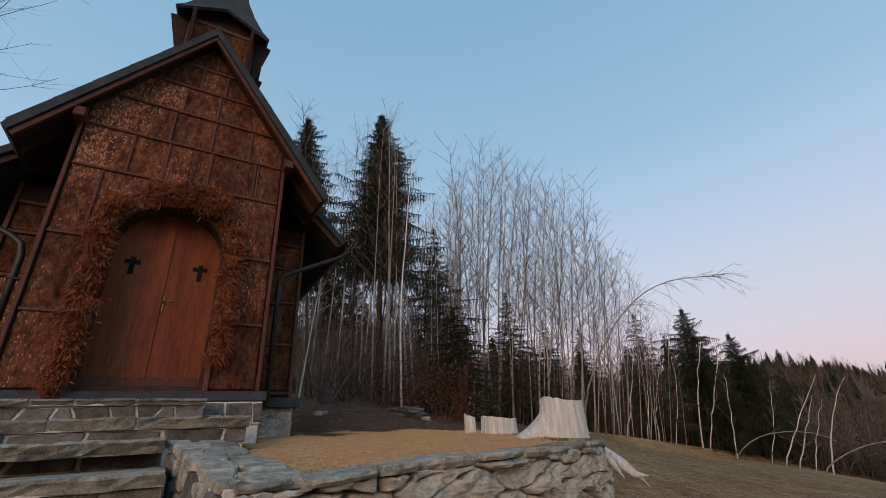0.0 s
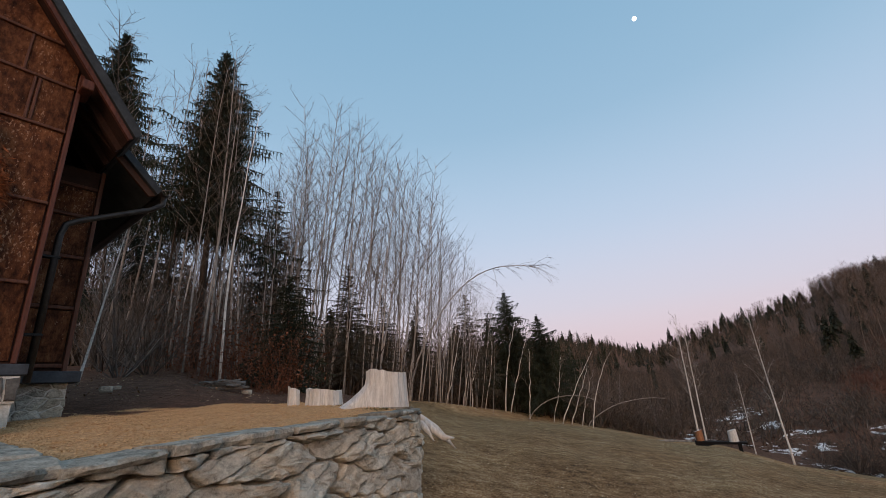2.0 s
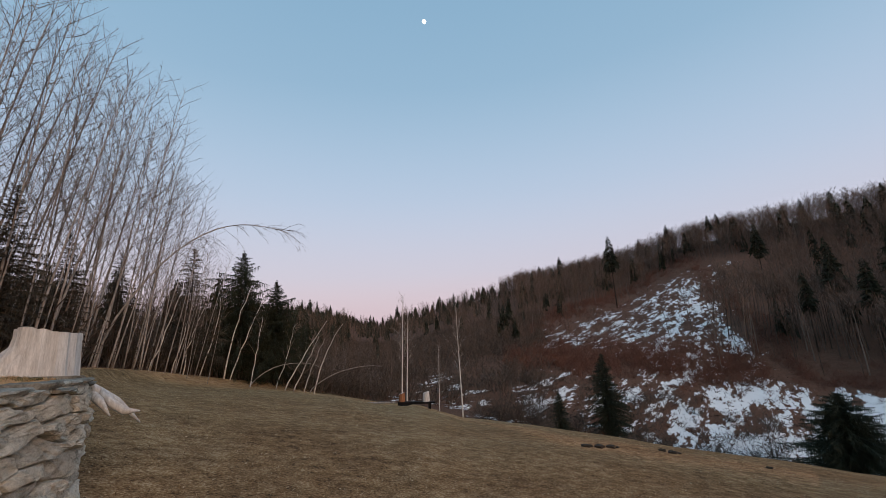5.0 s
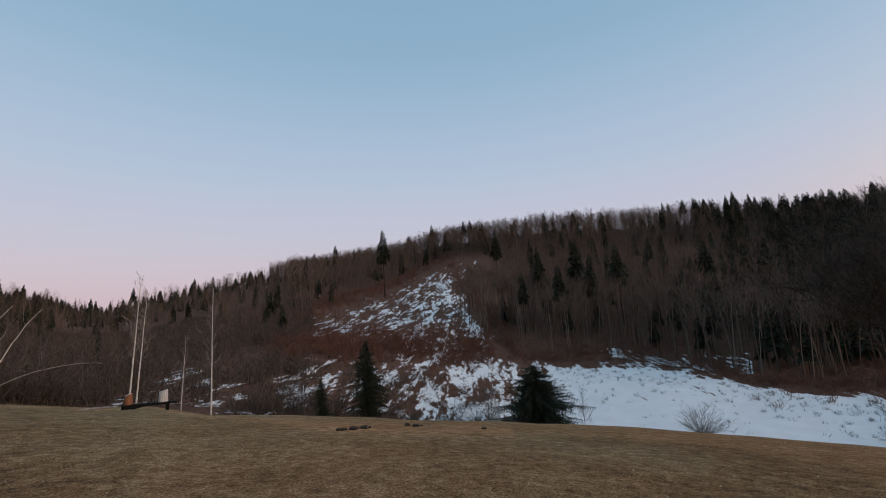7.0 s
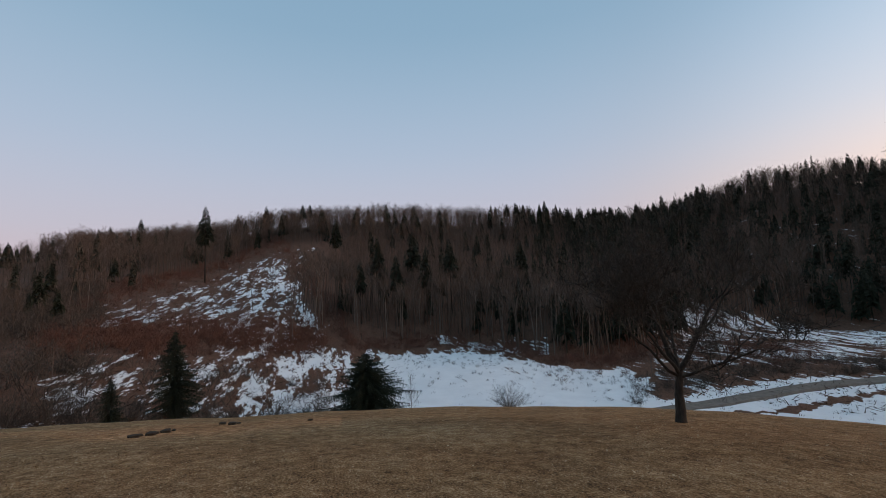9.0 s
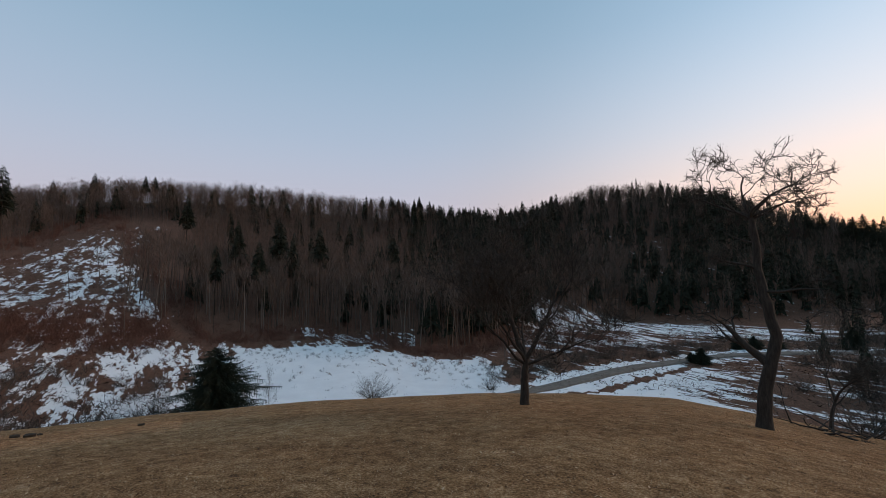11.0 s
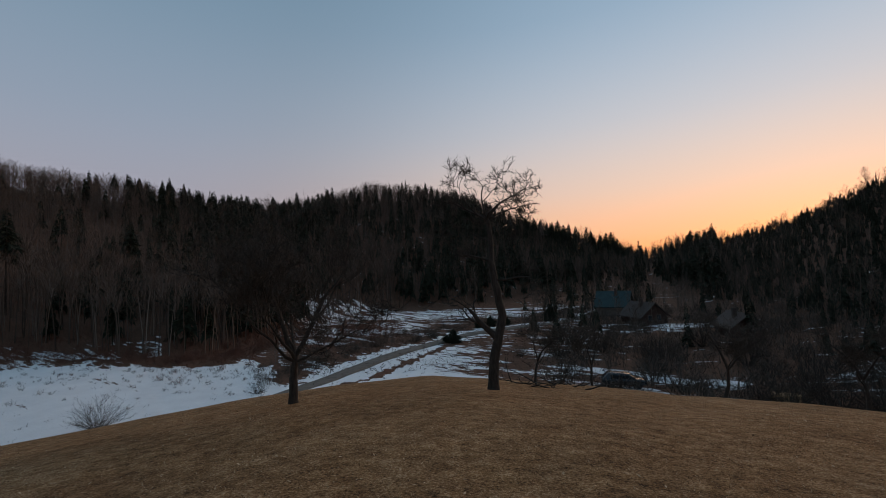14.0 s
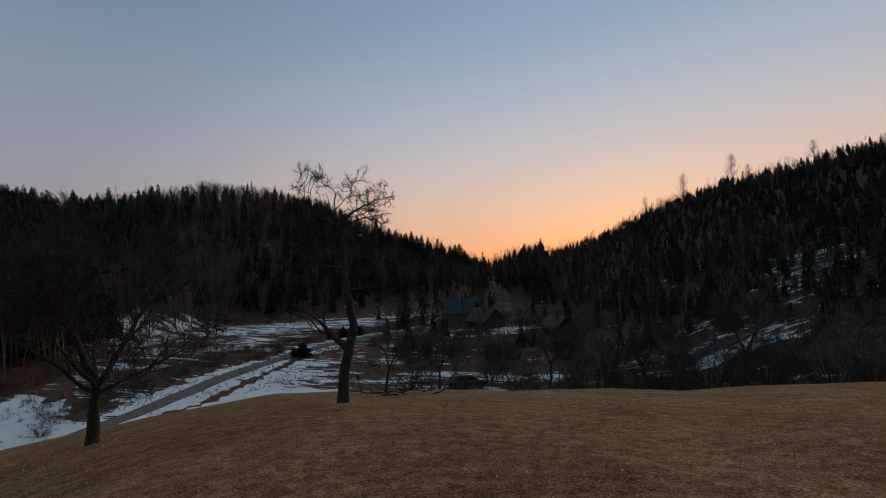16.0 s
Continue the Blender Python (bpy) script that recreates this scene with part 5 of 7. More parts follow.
def twigs(s, pts, rnd, count, length, w, spread=0.9, lift=0.5, sub=2):
    n = len(pts) - 1
    for _ in range(count):
        t = rnd.uniform(0.15, 1.0) * n
        i = min(int(t), n - 1)
        p = pts[i].lerp(pts[i + 1], t - i)
        d = (pts[i + 1] - pts[i]).normalized()
        q = (d + Vector((rnd.gauss(0, spread), rnd.gauss(0, spread), rnd.gauss(0, spread))) + UP * lift).normalized()
        L = length * rnd.uniform(0.4, 1.1)
        e = p + q * L
        side = q.cross(Vector((rnd.gauss(0, 1), rnd.gauss(0, 1), rnd.gauss(0, 1)))).normalized()
        s.sliver(p, e, w, side)
        for _ in range(sub):
            f = p.lerp(e, rnd.uniform(0.25, 0.8))
            g = (q + Vector((rnd.gauss(0, 0.6), rnd.gauss(0, 0.6), rnd.gauss(0, 0.6)))).normalized()
            s.sliver(f, f + g * L * rnd.uniform(0.3, 0.6), w * 0.7, side)


def pole_tree(name, seed, h, r0, bark, crown_mat, lean=0.02, first=0.3, limbs=24, reach=0.16, dense=7, twig_w=0.006, sub=2):
    """A slender leafless tree, straight up with thin ascending limbs."""
    rnd = random.Random(seed)
    tree = new(name)
    line = wander(Vector((0, 0, -0.2)), UP + Vector((rnd.gauss(0, lean), rnd.gauss(0, lean), 0)), h, 12, rnd, lean * 0.4)
    t = Soup()
    t.tube(line, [r0 * (1 - 0.93 * (i / 12) ** 0.9) + 0.004 for i in range(13)], 6)
    t.obj("trunk", bark, tree, True)
    c = Soup()
    for j in range(limbs):
        f = first + (1 - first) * (j + rnd.random()) / limbs * 0.97
        k = min(int(f * 12), 11)
        p = line[k].lerp(line[k + 1], f * 12 - k)
        a = j * 2.4 + rnd.uniform(-0.5, 0.5)
        out = rnd.uniform(0.55, 1.25)
        d = Vector((math.cos(a) * out, math.sin(a) * out, 1))
        L = h * reach * (1.25 - f * 0.85) * rnd.uniform(0.55, 1.2)
        pts = wander(p, d, L, 4, rnd, 0.12, UP * 0.06)
        c.tube(pts, taper(max(r0 * 0.24 * (1.1 - f), 0.009), 0.005, 4), 3, False)
        twigs(c, pts, rnd, dense, L * 0.42, twig_w, 0.85, 0.1, sub)
    twigs(c, line[9:], rnd, 8, h * 0.05, twig_w, 0.4, 0.3, 1)
    c.obj("crown", crown_mat, tree)
    return tree


def orchard_tree(name, seed, line, r0, limbs, dead=False, last=4):
    """An old crooked fruit tree. line: the stem's turning points; limbs: (share of the stem's length, direction, length, thickness)."""
    rnd = random.Random(seed)
    tree = new(name)
    pts0 = [Vector(p) for p in line]
    stem = []
    for a, b in zip(pts0, pts0[1:]):
        for k in range(4):
            stem.append(a.lerp(b, k / 4) + Vector((rnd.gauss(0, 0.009), rnd.gauss(0, 0.009), 0)))
    stem.append(pts0[-1])
    n0 = len(stem) - 1
    t = Soup()
    t.tube(stem, [r0 * (1.45 if i == 0 else 1.15 if i == 1 else 1.0 - (0.62 if dead else 0.45) * i / n0) for i in range(n0 + 1)], 9)
    t.obj("trunk", TRUNK, tree, True)

    def grow(c, tw, p, d, L, r, depth):
        n = 6 if depth < 2 else 4
        pts = wander(p, d, L, n, rnd, 0.24 if depth else 0.16, UP * (0.0 if dead else 0.10 if depth else 0.06))
        r1 = r * 0.42
        c.tube(pts, taper(max(r, 0.009), max(r1, 0.005), n), 7 if depth < 1 else 4 if depth < 3 else 3, False)
        if depth >= (3 if dead else 2):
            twigs(tw, pts, rnd, 3, 0.20, 0.0045, 0.9, 0.1, 1) if dead else twigs(tw, pts, rnd, 7, max(L, 0.45) * 0.7, 0.0044, 0.7, 0.2, 2)
        if depth >= last:
            return
        for j in range(3 if dead or depth >= 3 else 4):
            t0 = rnd.uniform(0.35, 1.0) if j else 1.0
            i = min(int(t0 * n), n - 1)
            q = pts[i].lerp(pts[i + 1], t0 * n - i)
            e = (pts[i + 1] - pts[i]).normalized()
            g = (e + Vector((rnd.gauss(0, 0.8), rnd.gauss(0, 0.8), rnd.gauss(0.16, 0.50)))).normalized()
            grow(c, tw, q, g, L * rnd.uniform(0.50, 0.74), (r + (r1 - r) * t0) * 0.68, depth + 1)
    for f, d, L, k in limbs:
        c, tw = Soup(), Soup()
        i = min(int(f * n0), n0 - 1)
        grow(c, tw, stem[i].lerp(stem[i + 1], f * n0 - i), Vector(d), L, r0 * k, 0)
        limb = c.obj("limb", TRUNK, tree, True)
        tagged(tw.obj("twig_spray", TRUNK if dead else SCRUB, limb), kind="stuff")
    return tree


def spruce_tree(name, seed, h, width, needle=SPRUCE, bare=0.06, whorls=26, per=9, thin=1.0, full=1.45, shag=0.0):
    """A spruce: whorls of drooping boughs with hanging needle sprays."""
    rnd = random.Random(seed)
    tree = new(name)
    t = Soup()
    t.tube([Vector((0, 0, -0.2)), Vector((0, 0, h * 0.5)), Vector((0, 0, h * 0.97))], [0.010 * h + 0.02, 0.006 * h, 0.01], 7)
    t.obj("trunk", TRUNK, tree, True)
    s = Soup()
    for k in range(whorls * per):
        f = bare + (1 - bare) * (max(k + rnd.uniform(-4, 4), 0) / (whorls * per)) ** 0.92
        f = min(max(f, 0.02), 0.985)
        a0 = k * 2.39996
        L = (width / 2 * min(1.0, (1 - f) * full) ** 0.85 + 0.03) * rnd.choice((0.45, 0.7, 0.85, 1.0, 1.0, 1.2)) * rnd.uniform(0.85, 1.15) * (1 + 0.16 * math.sin(a0 + f * 7 + seed))
        L *= 1 + shag * (0.35 * math.sin(a0 * 1.3 + f * 23 + seed) + rnd.gauss(0, 0.25))
        a = k * 2.39996 + rnd.uniform(-0.4, 0.4)
        d = Vector((math.cos(a), math.sin(a), 0))
        side = Vector((-d.y, d.x, 0))
        rise = 0.45 * (f - 0.30) + rnd.gauss(0, 0.07 + 0.16 * shag)
        m = max(5, int(5 + L * 5.5))
        prev = None
        for i in range(m + 1):
            u = i / m
            p = Vector((0, 0, f * h)) + d * (L * u) + UP * (L * (rise * u - 0.36 * u * u + 0.16 * u ** 3))
            if prev is not None:
                s.sliver(prev, p, 0.012 + 0.02 * L * (1 - u), side)
                w = (0.05 + 0.10 * min(L, 1.2) + 0.34 * L * (1 - u) * u) * thin
                for sg in (-1, 1):
                    tip = p + side * sg * w * rnd.uniform(0.25, 0.9) * (1.05 - 0.5 * u) + d * w * rnd.uniform(0.6, 1.1) + UP * rnd.uniform(-0.55, 0.0) * w
                    s.sliver(p, tip, (0.010 + 0.018 * rnd.random()) * (0.5 + min(L, 1.0)), (d + UP * rnd.gauss(0, 0.8)).normalized())
                    tip = p + side * sg * w * 0.45 + UP * -w * rnd.uniform(0.4, 1.2 + 1.1 * shag)
                    s.sliver(p, tip, 0.010 + 0.012 * min(L, 1.0), (d + side * rnd.gauss(0, 0.5)).normalized())
            prev = p
    for _ in range(10):
        a = rnd.uniform(0, 6.28)
        p = Vector((0, 0, h * rnd.uniform(0.94, 1.0)))
        s.sliver(p, p + Vector((math.cos(a), math.sin(a), 0.8)) * 0.02 * h, 0.025, UP)
    s.sliver(Vector((0, 0, h * 0.95)), Vector((0, 0, h * 1.02)), 0.03, Vector((1, 0, 0)))
    s.obj("crown", needle, tree)
    return tree


def ridge_pine(name, seed, h, low=0.48):
    """A tall pine with a bare stem under a ragged cone of boughs."""
    rnd = random.Random(seed)
    tree = new(name)
    t = Soup()
    t.tube([Vector((0, 0, -0.3)), Vector((0.1, 0, h * 0.5)), Vector((0.05, 0.1, h * 0.97))], [0.22, 0.16, 0.04], 6)
    t.obj("trunk", TRUNK, tree, True)
    s = Soup()
    for k in range(130):
        f = low + (0.99 - low) * (k + rnd.random()) / 130
        u = (f - low) / (1 - low)
        R = h * (0.15 * min(1.0, 0.45 + 2.5 * u) * (1 - u) ** 0.72 + 0.008)
        a = k * 2.4 + rnd.uniform(-0.6, 0.6)
        d = Vector((math.cos(a), math.sin(a), 0))
        L = R * rnd.uniform(0.5, 1.2)
        p = Vector((0.05, 0.05, h * f))
        for w in (-0.45, 0.1, 0.5):
            e = (d + Vector((-d.y, d.x, 0)) * w * rnd.uniform(0.4, 1.2)).normalized()
            s.sliver(p + e * L * 0.2, p + e * L - UP * (0.35 * L * rnd.uniform(0.4, 1.2)), 0.12 * L + 0.04, (Vector((-e.y, e.x, 0)) + UP * rnd.gauss(0, 0.6)).normalized())
        s.sliver(p + d * L * 0.5, p + d * L * 0.8 - UP * (0.6 * L), 0.12 * L, d)
    s.obj("crown", SPRUCE, tree)
    return tree


def bush(name, seed, h, w, mat, stems=26, twig=6):
    rnd = random.Random(seed)
    b = new(name)
    c, tw = Soup(), Soup()
    for _ in range(stems):
        a, o = rnd.uniform(0, 6.28), math.acos(1 - rnd.random() * 0.80)
        d = Vector((math.cos(a) * math.sin(o) * w / h, math.sin(a) * math.sin(o) * w / h, math.cos(o) + 0.08))
        pts = wander(Vector((math.cos(a) * 0.05 * w, math.sin(a) * 0.05 * w, -0.05)), d, h * rnd.uniform(0.65, 1.02) * (1 - 0.18 * o), 5, rnd, 0.13, UP * 0.02)
        c.tube(pts, taper(0.0038 * h + 0.003, 0.003, 5), 3, False)
        twigs(tw, pts, rnd, twig, h * 0.26, 0.0055, 0.6, 0.3)
    tagged(c.obj("stem_growth", mat, b), kind="stuff")
    tagged(tw.obj("twig_spray", mat, b), kind="stuff")
    return b


PLACED = set()


def plant(ob, az, r, label, category, group="", scale=1.0, turn=0.0, lean=(0.0, 0.0), sink=0.0):
    """Stand a tree, or a copy of one that already stands, at a bearing and distance."""
    p = spot(az, r)
    m = Matrix.Translation((p.x, p.y, p.z - sink)) @ pose(0, 0, 0, lean[0], lean[1], 0) @ pose(0, 0, 0, 0, 0, turn)
    if ob.name in PLACED:
        ob = copy_thing(ob, m)
        ob.scale = (scale,) * 3
    else:
        PLACED.add(ob.name)
        ob.matrix_basis = m @ Matrix.Scale(scale, 4)
    return tagged(ob, label, category, group)


def make_wood_edge():
    rnd = random.Random(17)
    poles = [pole_tree("birch_tree", 30 + i, 12.0, 0.029 + 0.008 * (i % 3), PALEBARK, GROVETWIG, 0.030, 0.30, 32, 0.215, 6, 0.0043, 1) for i in range(6)]
    # the stand of young poles, its top line falling away from the chapel
    top = table([(-60, 30), (-4, 32), (1, 33.5), (4, 38), (6, 39.2), (9.7, 36), (14.5, 32.8), (20.6, 29.0), (23.1, 23.5), (25, 19.0), (26.5, 14.5), (40, 9)])
    for k in range(88):
        f = ((k * 0.618034) % 1 + rnd.gauss(0, 0.012)) ** 1.0 if k else 0.0
        f = min(max(f, 0.0), 1.0)
        az = -2.5 + 28.5 * f
        r = 17.5 + 9 * f + abs(rnd.gauss(0, 3.2))
        lean = rnd.gauss(2.0 + 8.0 * f, 2.0)
        tip = min(az + 0.6 + 0.20 * lean * (1 + 0.5 * f), 40)
        sc = (r * math.tan(radians(float(top(tip)[..., 0]))) + EYE - spot(az, r).z) / 12.0 * (rnd.uniform(0.78, 1.0) if k % 5 else rnd.uniform(0.5, 0.75))
        plant(poles[k % 6], az, r, "slender leafless young birch standing in a dense grove", "tree", "birch grove", sc, rnd.uniform(0, 360), (rnd.gauss(0, 1.4), lean))
    shady = [pole_tree("young_beech", 44 + i, 12.0, 0.05, TRUNK if i else PALEBARK, TWIG, 0.05, 0.2, 34, 0.2, 7, 0.006, 1) for i in range(2)]
    for k in range(34):
        az, r = rnd.uniform(-34, -1), rnd.uniform(15, 30)
        plant(shady[k % 2], az, r, "thin leafless tree in the shaded wood behind the chapel", "tree", "wood behind the chapel", rnd.uniform(0.75, 1.05), rnd.uniform(0, 360), (rnd.gauss(0, 3), rnd.gauss(0, 3)))
    for k in range(26):
        az, r = rnd.uniform(24, 46), rnd.uniform(33, 46)
        plant(poles[k % 6], az, r, "small leafless tree at the meadow's edge", "tree", "meadow edge trees", rnd.uniform(0.20, 0.40), rnd.uniform(0, 360), (rnd.gauss(0, 12), rnd.gauss(0, 12)))
    white = [pole_tree("white_birch", 50 + i, 9.5, 0.040, BIRCH, TWIG, 0.045, 0.45, 20, 0.14, 5, 0.006, 1) for i in range(2)]
    plant(white[0], -6.1, 13.0, "white-barked birch with a bare crown", "tree", "white birches", 0.95, 0, (0, 2))
    plant(white[1], -11.0, 17.0, "white-barked birch with a bare crown", "tree", "white birches", 0.80, 40, (0, 3))
    for az, r, sc, lean in ((-9.9, 13.6, 0.80, 3), (-8.4, 14.2, 0.85, 4.5), (-7.2, 15.5, 0.9, 3)):
        plant(poles[int(-az) % 6], az, r, "grey-barked young tree leaning at the wood's edge", "tree", "wood behind the chapel", sc, az * 33, (0, lean))
    for az, r, sc in ((-12.2, 18, 0.98), (-14.4, 17, 1.0), (-16.0, 19, 1.05), (-17.6, 18, 1.0), (-5.4, 17, 1.0)):
        plant(poles[int(-az) % 6], az, r, "tall thin bare tree rising beside the spruces", "tree", "wood behind the chapel", sc, az * 9, (0, 2))
    stout = pole_tree("white_birch", 58, 9.5, 0.072, BIRCH, PALETWIG, 0.022, 0.36, 30, 0.18, 7, 0.009, 2)
    for az, r, sc, lean in ((-18.6, 11.0, 0.40, (0, 9)), (48.4, 31, 0.80, (0, -0.5)), (49.0, 31.2, 0.72, (0, 1.0)), (56.0, 29.5, 0.80, (0, 1)), (53.1, 28.5, 0.42, (0, 1))):
        plant(stout, az, r, "white birch standing in front of the bare wood", "tree", "white birches", sc, az * 61, lean)
    plant(poles[1], -57.5, 13.5, "thin leafless tree beyond the chapel's far side", "tree", "wood behind the chapel", 1.2, 30)
    plant(poles[3], -60.5, 15.0, "thin leafless tree beyond the chapel's far side", "tree", "wood behind the chapel", 1.3, 80)
    # the birch bowed over in an arc
    bow = new("bent_birch")
    base = spot(15.5, 24.5)
    bow_line = smooth_line([(15.5, -1.8), (16.5, 3.4), (19.0, 8.1), (21.3, 11.3), (23.9, 13.7), (26.5, 15.1), (29.2, 15.6), (31.8, 15.4), (34.0, 14.9)], 1)
    pts = [Vector((0, 0, EYE)) + way(az, el) * (24.5 / math.cos(radians(el))) - base for az, el in bow_line]
    m = len(pts) - 1
    out = (pts[-1] - pts[m // 2]).normalized()
    s = Soup()
    s.tube(pts, [0.052 * (1 - i / (m + 0.5)) + 0.006 for i in range(m + 1)], 6)
    s.obj("trunk", PALEBARK, bow, True)
    c = Soup()
    for k in range(38):
        i = rnd.randint(m // 3, m - 1)
        p = pts[i].lerp(pts[i + 1], rnd.random())
        d = out * rnd.uniform(0.6, 1.4) + Vector((rnd.gauss(0, 0.3), rnd.gauss(0, 0.3), rnd.gauss(-0.05, 0.40)))
        q = wander(p, d, rnd.uniform(0.8, 2.2), 5, rnd, 0.10, UP * -0.13)
        c.tube(q, taper(0.010, 0.003, 5), 3, False)
        twigs(c, q, rnd, 6, 0.55, 0.0045, 0.5, -0.3, 1)
    c.obj("crown", TWIG, bow)
    bow.location = base
    tagged(bow, "bare birch bent over in a long arc", "tree")
    # thin leaning birches and two bowed saplings at the meadow's edge
    for az, r, az1, el1, wide in ((20.3, 28.5, 22.9, 8.5, 0.040), (22.4, 29, 24.2, 8.0, 0.032), (23.5, 29.5, 25.6, 6.5, 0.040), (25.1, 30, 26.8, 7.0, 0.034), (27.6, 30.5, 30.1, 8.2, 0.048), (28.2, 30.7, 31.9, 7.6, 0.040),
                                  (30.4, 30.2, 31.5, 4.6, 0.036), (34.2, 31, 39.1, 3.6, 0.042), (35.2, 31, 38.2, 2.0, 0.034), (36.4, 31.2, 38.8, 1.4, 0.030), (37.6, 30.8, 41.0, 3.2, 0.046), (33.2, 31.5, 35.2, 3.4, 0.026)):
        tree = new("leaning_birch")
        base = spot(az, r)
        head = Vector((0, 0, EYE)) + way(az1, el1) * (r / math.cos(radians(el1))) - base
        side = Vector((rnd.gauss(0, 0.16), rnd.gauss(0, 0.1), 0.10))
        pts = [head * (i / 10) + side * math.sin(math.pi * i / 10) + Vector((rnd.gauss(0, 0.03), rnd.gauss(0, 0.03), 0)) * (i > 0) for i in range(11)]
        pts[0].z = -0.15
        t = Soup()
        t.tube(pts, [wide * (1 - 0.8 * i / 10) for i in range(11)], 6)
        t.obj("trunk", BIRCH, tree, True)
        c = Soup()
        for k in range(12):
            i = rnd.randint(3, 9)
            d = head.normalized() * 0.8 + Vector((rnd.gauss(0, 0.5), rnd.gauss(0, 0.5), 0.1))
            q = wander(pts[i], d, rnd.uniform(0.5, 1.3), 4, rnd, 0.12)
            c.tube(q, taper(0.010, 0.003, 4), 3, False)
            twigs(c, q, rnd, 5, 0.4, 0.005, 0.6, 0.1, 1)
        c.obj("crown", TWIG, tree)
        tree.location = base
        tagged(tree, "thin leaning white birch at the meadow's edge", "tree", "leaning birches")
    # brown brush closing the gaps under the meadow's edge trees
    s, pale = Soup(), Soup()
    for k in range(1500):
        az = rnd.uniform(4, 47)
        r = float(np.interp(az, [4, 16, 26, 36, 47], [21, 27, 32, 34, 34])) + abs(rnd.gauss(0, 3.0))
        p = spot(az, r)
        h = rnd.uniform(0.8, 2.4) * (1.0 if az < 40 else 0.75)
        e = p + Vector((rnd.gauss(0.12, 0.25) * h, rnd.gauss(0, 0.25) * h, h))
        s.tube([p - UP * 0.1, p.lerp(e, 0.5) + Vector((rnd.gauss(0, 0.06), rnd.gauss(0, 0.06), 0)), e], [0.014, 0.010, 0.004], 3, False)
        twigs(s, [p.lerp(e, 0.1), p.lerp(e, 0.5), e], rnd, 9, 0.75, 0.010, 0.75, 0.15, 2)
    for k in range(800):
        az, r = rnd.uniform(-19, 2), rnd.uniform(15.5, 30)
        p = spot(az, r)
        h = rnd.uniform(1.0, 3.6)
        e = p + Vector((rnd.gauss(0.05, 0.22) * h, rnd.gauss(0, 0.22) * h, h))
        pale.tube([p - UP * 0.1, p.lerp(e, 0.5) + Vector((rnd.gauss(0, 0.08), rnd.gauss(0, 0.08), 0)), e], [0.016, 0.011, 0.004], 3, False)
        twigs(pale, [p.lerp(e, 0.1), p.lerp(e, 0.5), e], rnd, 8, 0.8, 0.008, 0.7, 0.2, 2)
    tagged(pale.obj("brush", GROVETWIG), "pale grey-brown leafless brush in the wood behind the chapel", "undergrowth", kind="stuff")
    tagged(s.obj("brush", SCRUB), "grey-brown leafless brush under the trees at the meadow's edge", "undergrowth", kind="stuff")
    for line in (((30.0, -4.0), (31.5, -2.4), (33.4, -1.5), (35.6, -1.3), (37.6, -1.6), (38.8, -2.4)), ((37.0, -4.8), (38.6, -3.6), (40.6, -2.7), (42.8, -2.3), (44.6, -2.2), (46.0, -2.4))):
        sap = new("bent_sapling")
        base = spot(line[0][0], 30.5)
        pts = [Vector((0, 0, EYE)) + way(az, el) * 30.5 - base for az, el in smooth_line(line, 1)]
        pts[0].z = -0.15
        s = Soup()
        s.tube(pts, [0.030 * (1 - i / len(pts)) + 0.008 for i in range(len(pts))], 5)
        s.obj("trunk", PALEBARK, sap, True)
        c = Soup()
        twigs(c, pts[3:], rnd, 26, 0.7, 0.008, 0.6, 0.2, 1)
        c.obj("crown", TWIG, sap)
        sap.location = base
        tagged(sap, "pale sapling bowed low over the meadow's edge", "tree", "bowed saplings")
    # spruces
    big = spruce_tree("spruce_tree", 71, 12.9, 5.0, SPRUCE, 0.36, 50, 14, 1.2, 1.35, 0.7)
    mid = spruce_tree("spruce_tree", 72, 9.0, 3.6, SPRUCE, 0.08, 36, 9)
    broad = spruce_tree("spruce_tree", 76, 9.0, 4.6, SPRUCE, 0.10, 42, 12, 1.1, 1.5, 1.0)
    for az, r, sc in ((29.1, 33, 0.98), (33.0, 33.5, 0.82)):
        plant(broad, az, r, "broad dark spruce at the meadow's edge", "tree", "spruces", sc, az * 37)
    low = spruce_tree("spruce_tree", 73, 4.2, 2.8, SPRUCE, 0.03, 24, 10)
    dry = spruce_tree("spruce_tree", 74, 7.0, 3.2, LICHEN, 0.12, 30, 8, 0.8)
    plant(big, -9.0, 16.5, "tall dark green spruce at the wood's edge", "tree", "spruces", 1.0)
    plant(big, -20.6, 21.5, "tall dark spruce rising behind the chapel roof", "tree", "spruces", 1.22, 60)
    for az, r, sc in ((-16, 27, 1.1), (36.0, 48, 0.7), (8, 31, 0.6)):
        plant(mid, az, r, "dark green spruce among bare trees", "tree", "spruces", sc, az * 47)
    for az, r, sc in ((0.9, 15.5, 0.92), (36.5, 36, 0.55)):
        plant(low, az, r, "low dense spruce with boughs to the ground", "tree", "spruces", sc, az * 59)
    for az, r, sc in ((-1.2, 20.5, 1.32), (-12.5, 19, 0.8), (8.3, 22, 0.93), (12.6, 24, 0.80), (23.8, 30, 1.08), (17.0, 28, 0.85)):
        plant(dry, az, r, "thin grey lichen-hung spruce in the grove", "tree", "spruces", sc, az * 41)
    # shrubs and russet beech saplings
    bushes = [bush("bare_shrub", 90 + i, 3.2, 2.2, SCRUB if i else TWIG, 17, 7) for i in range(3)]
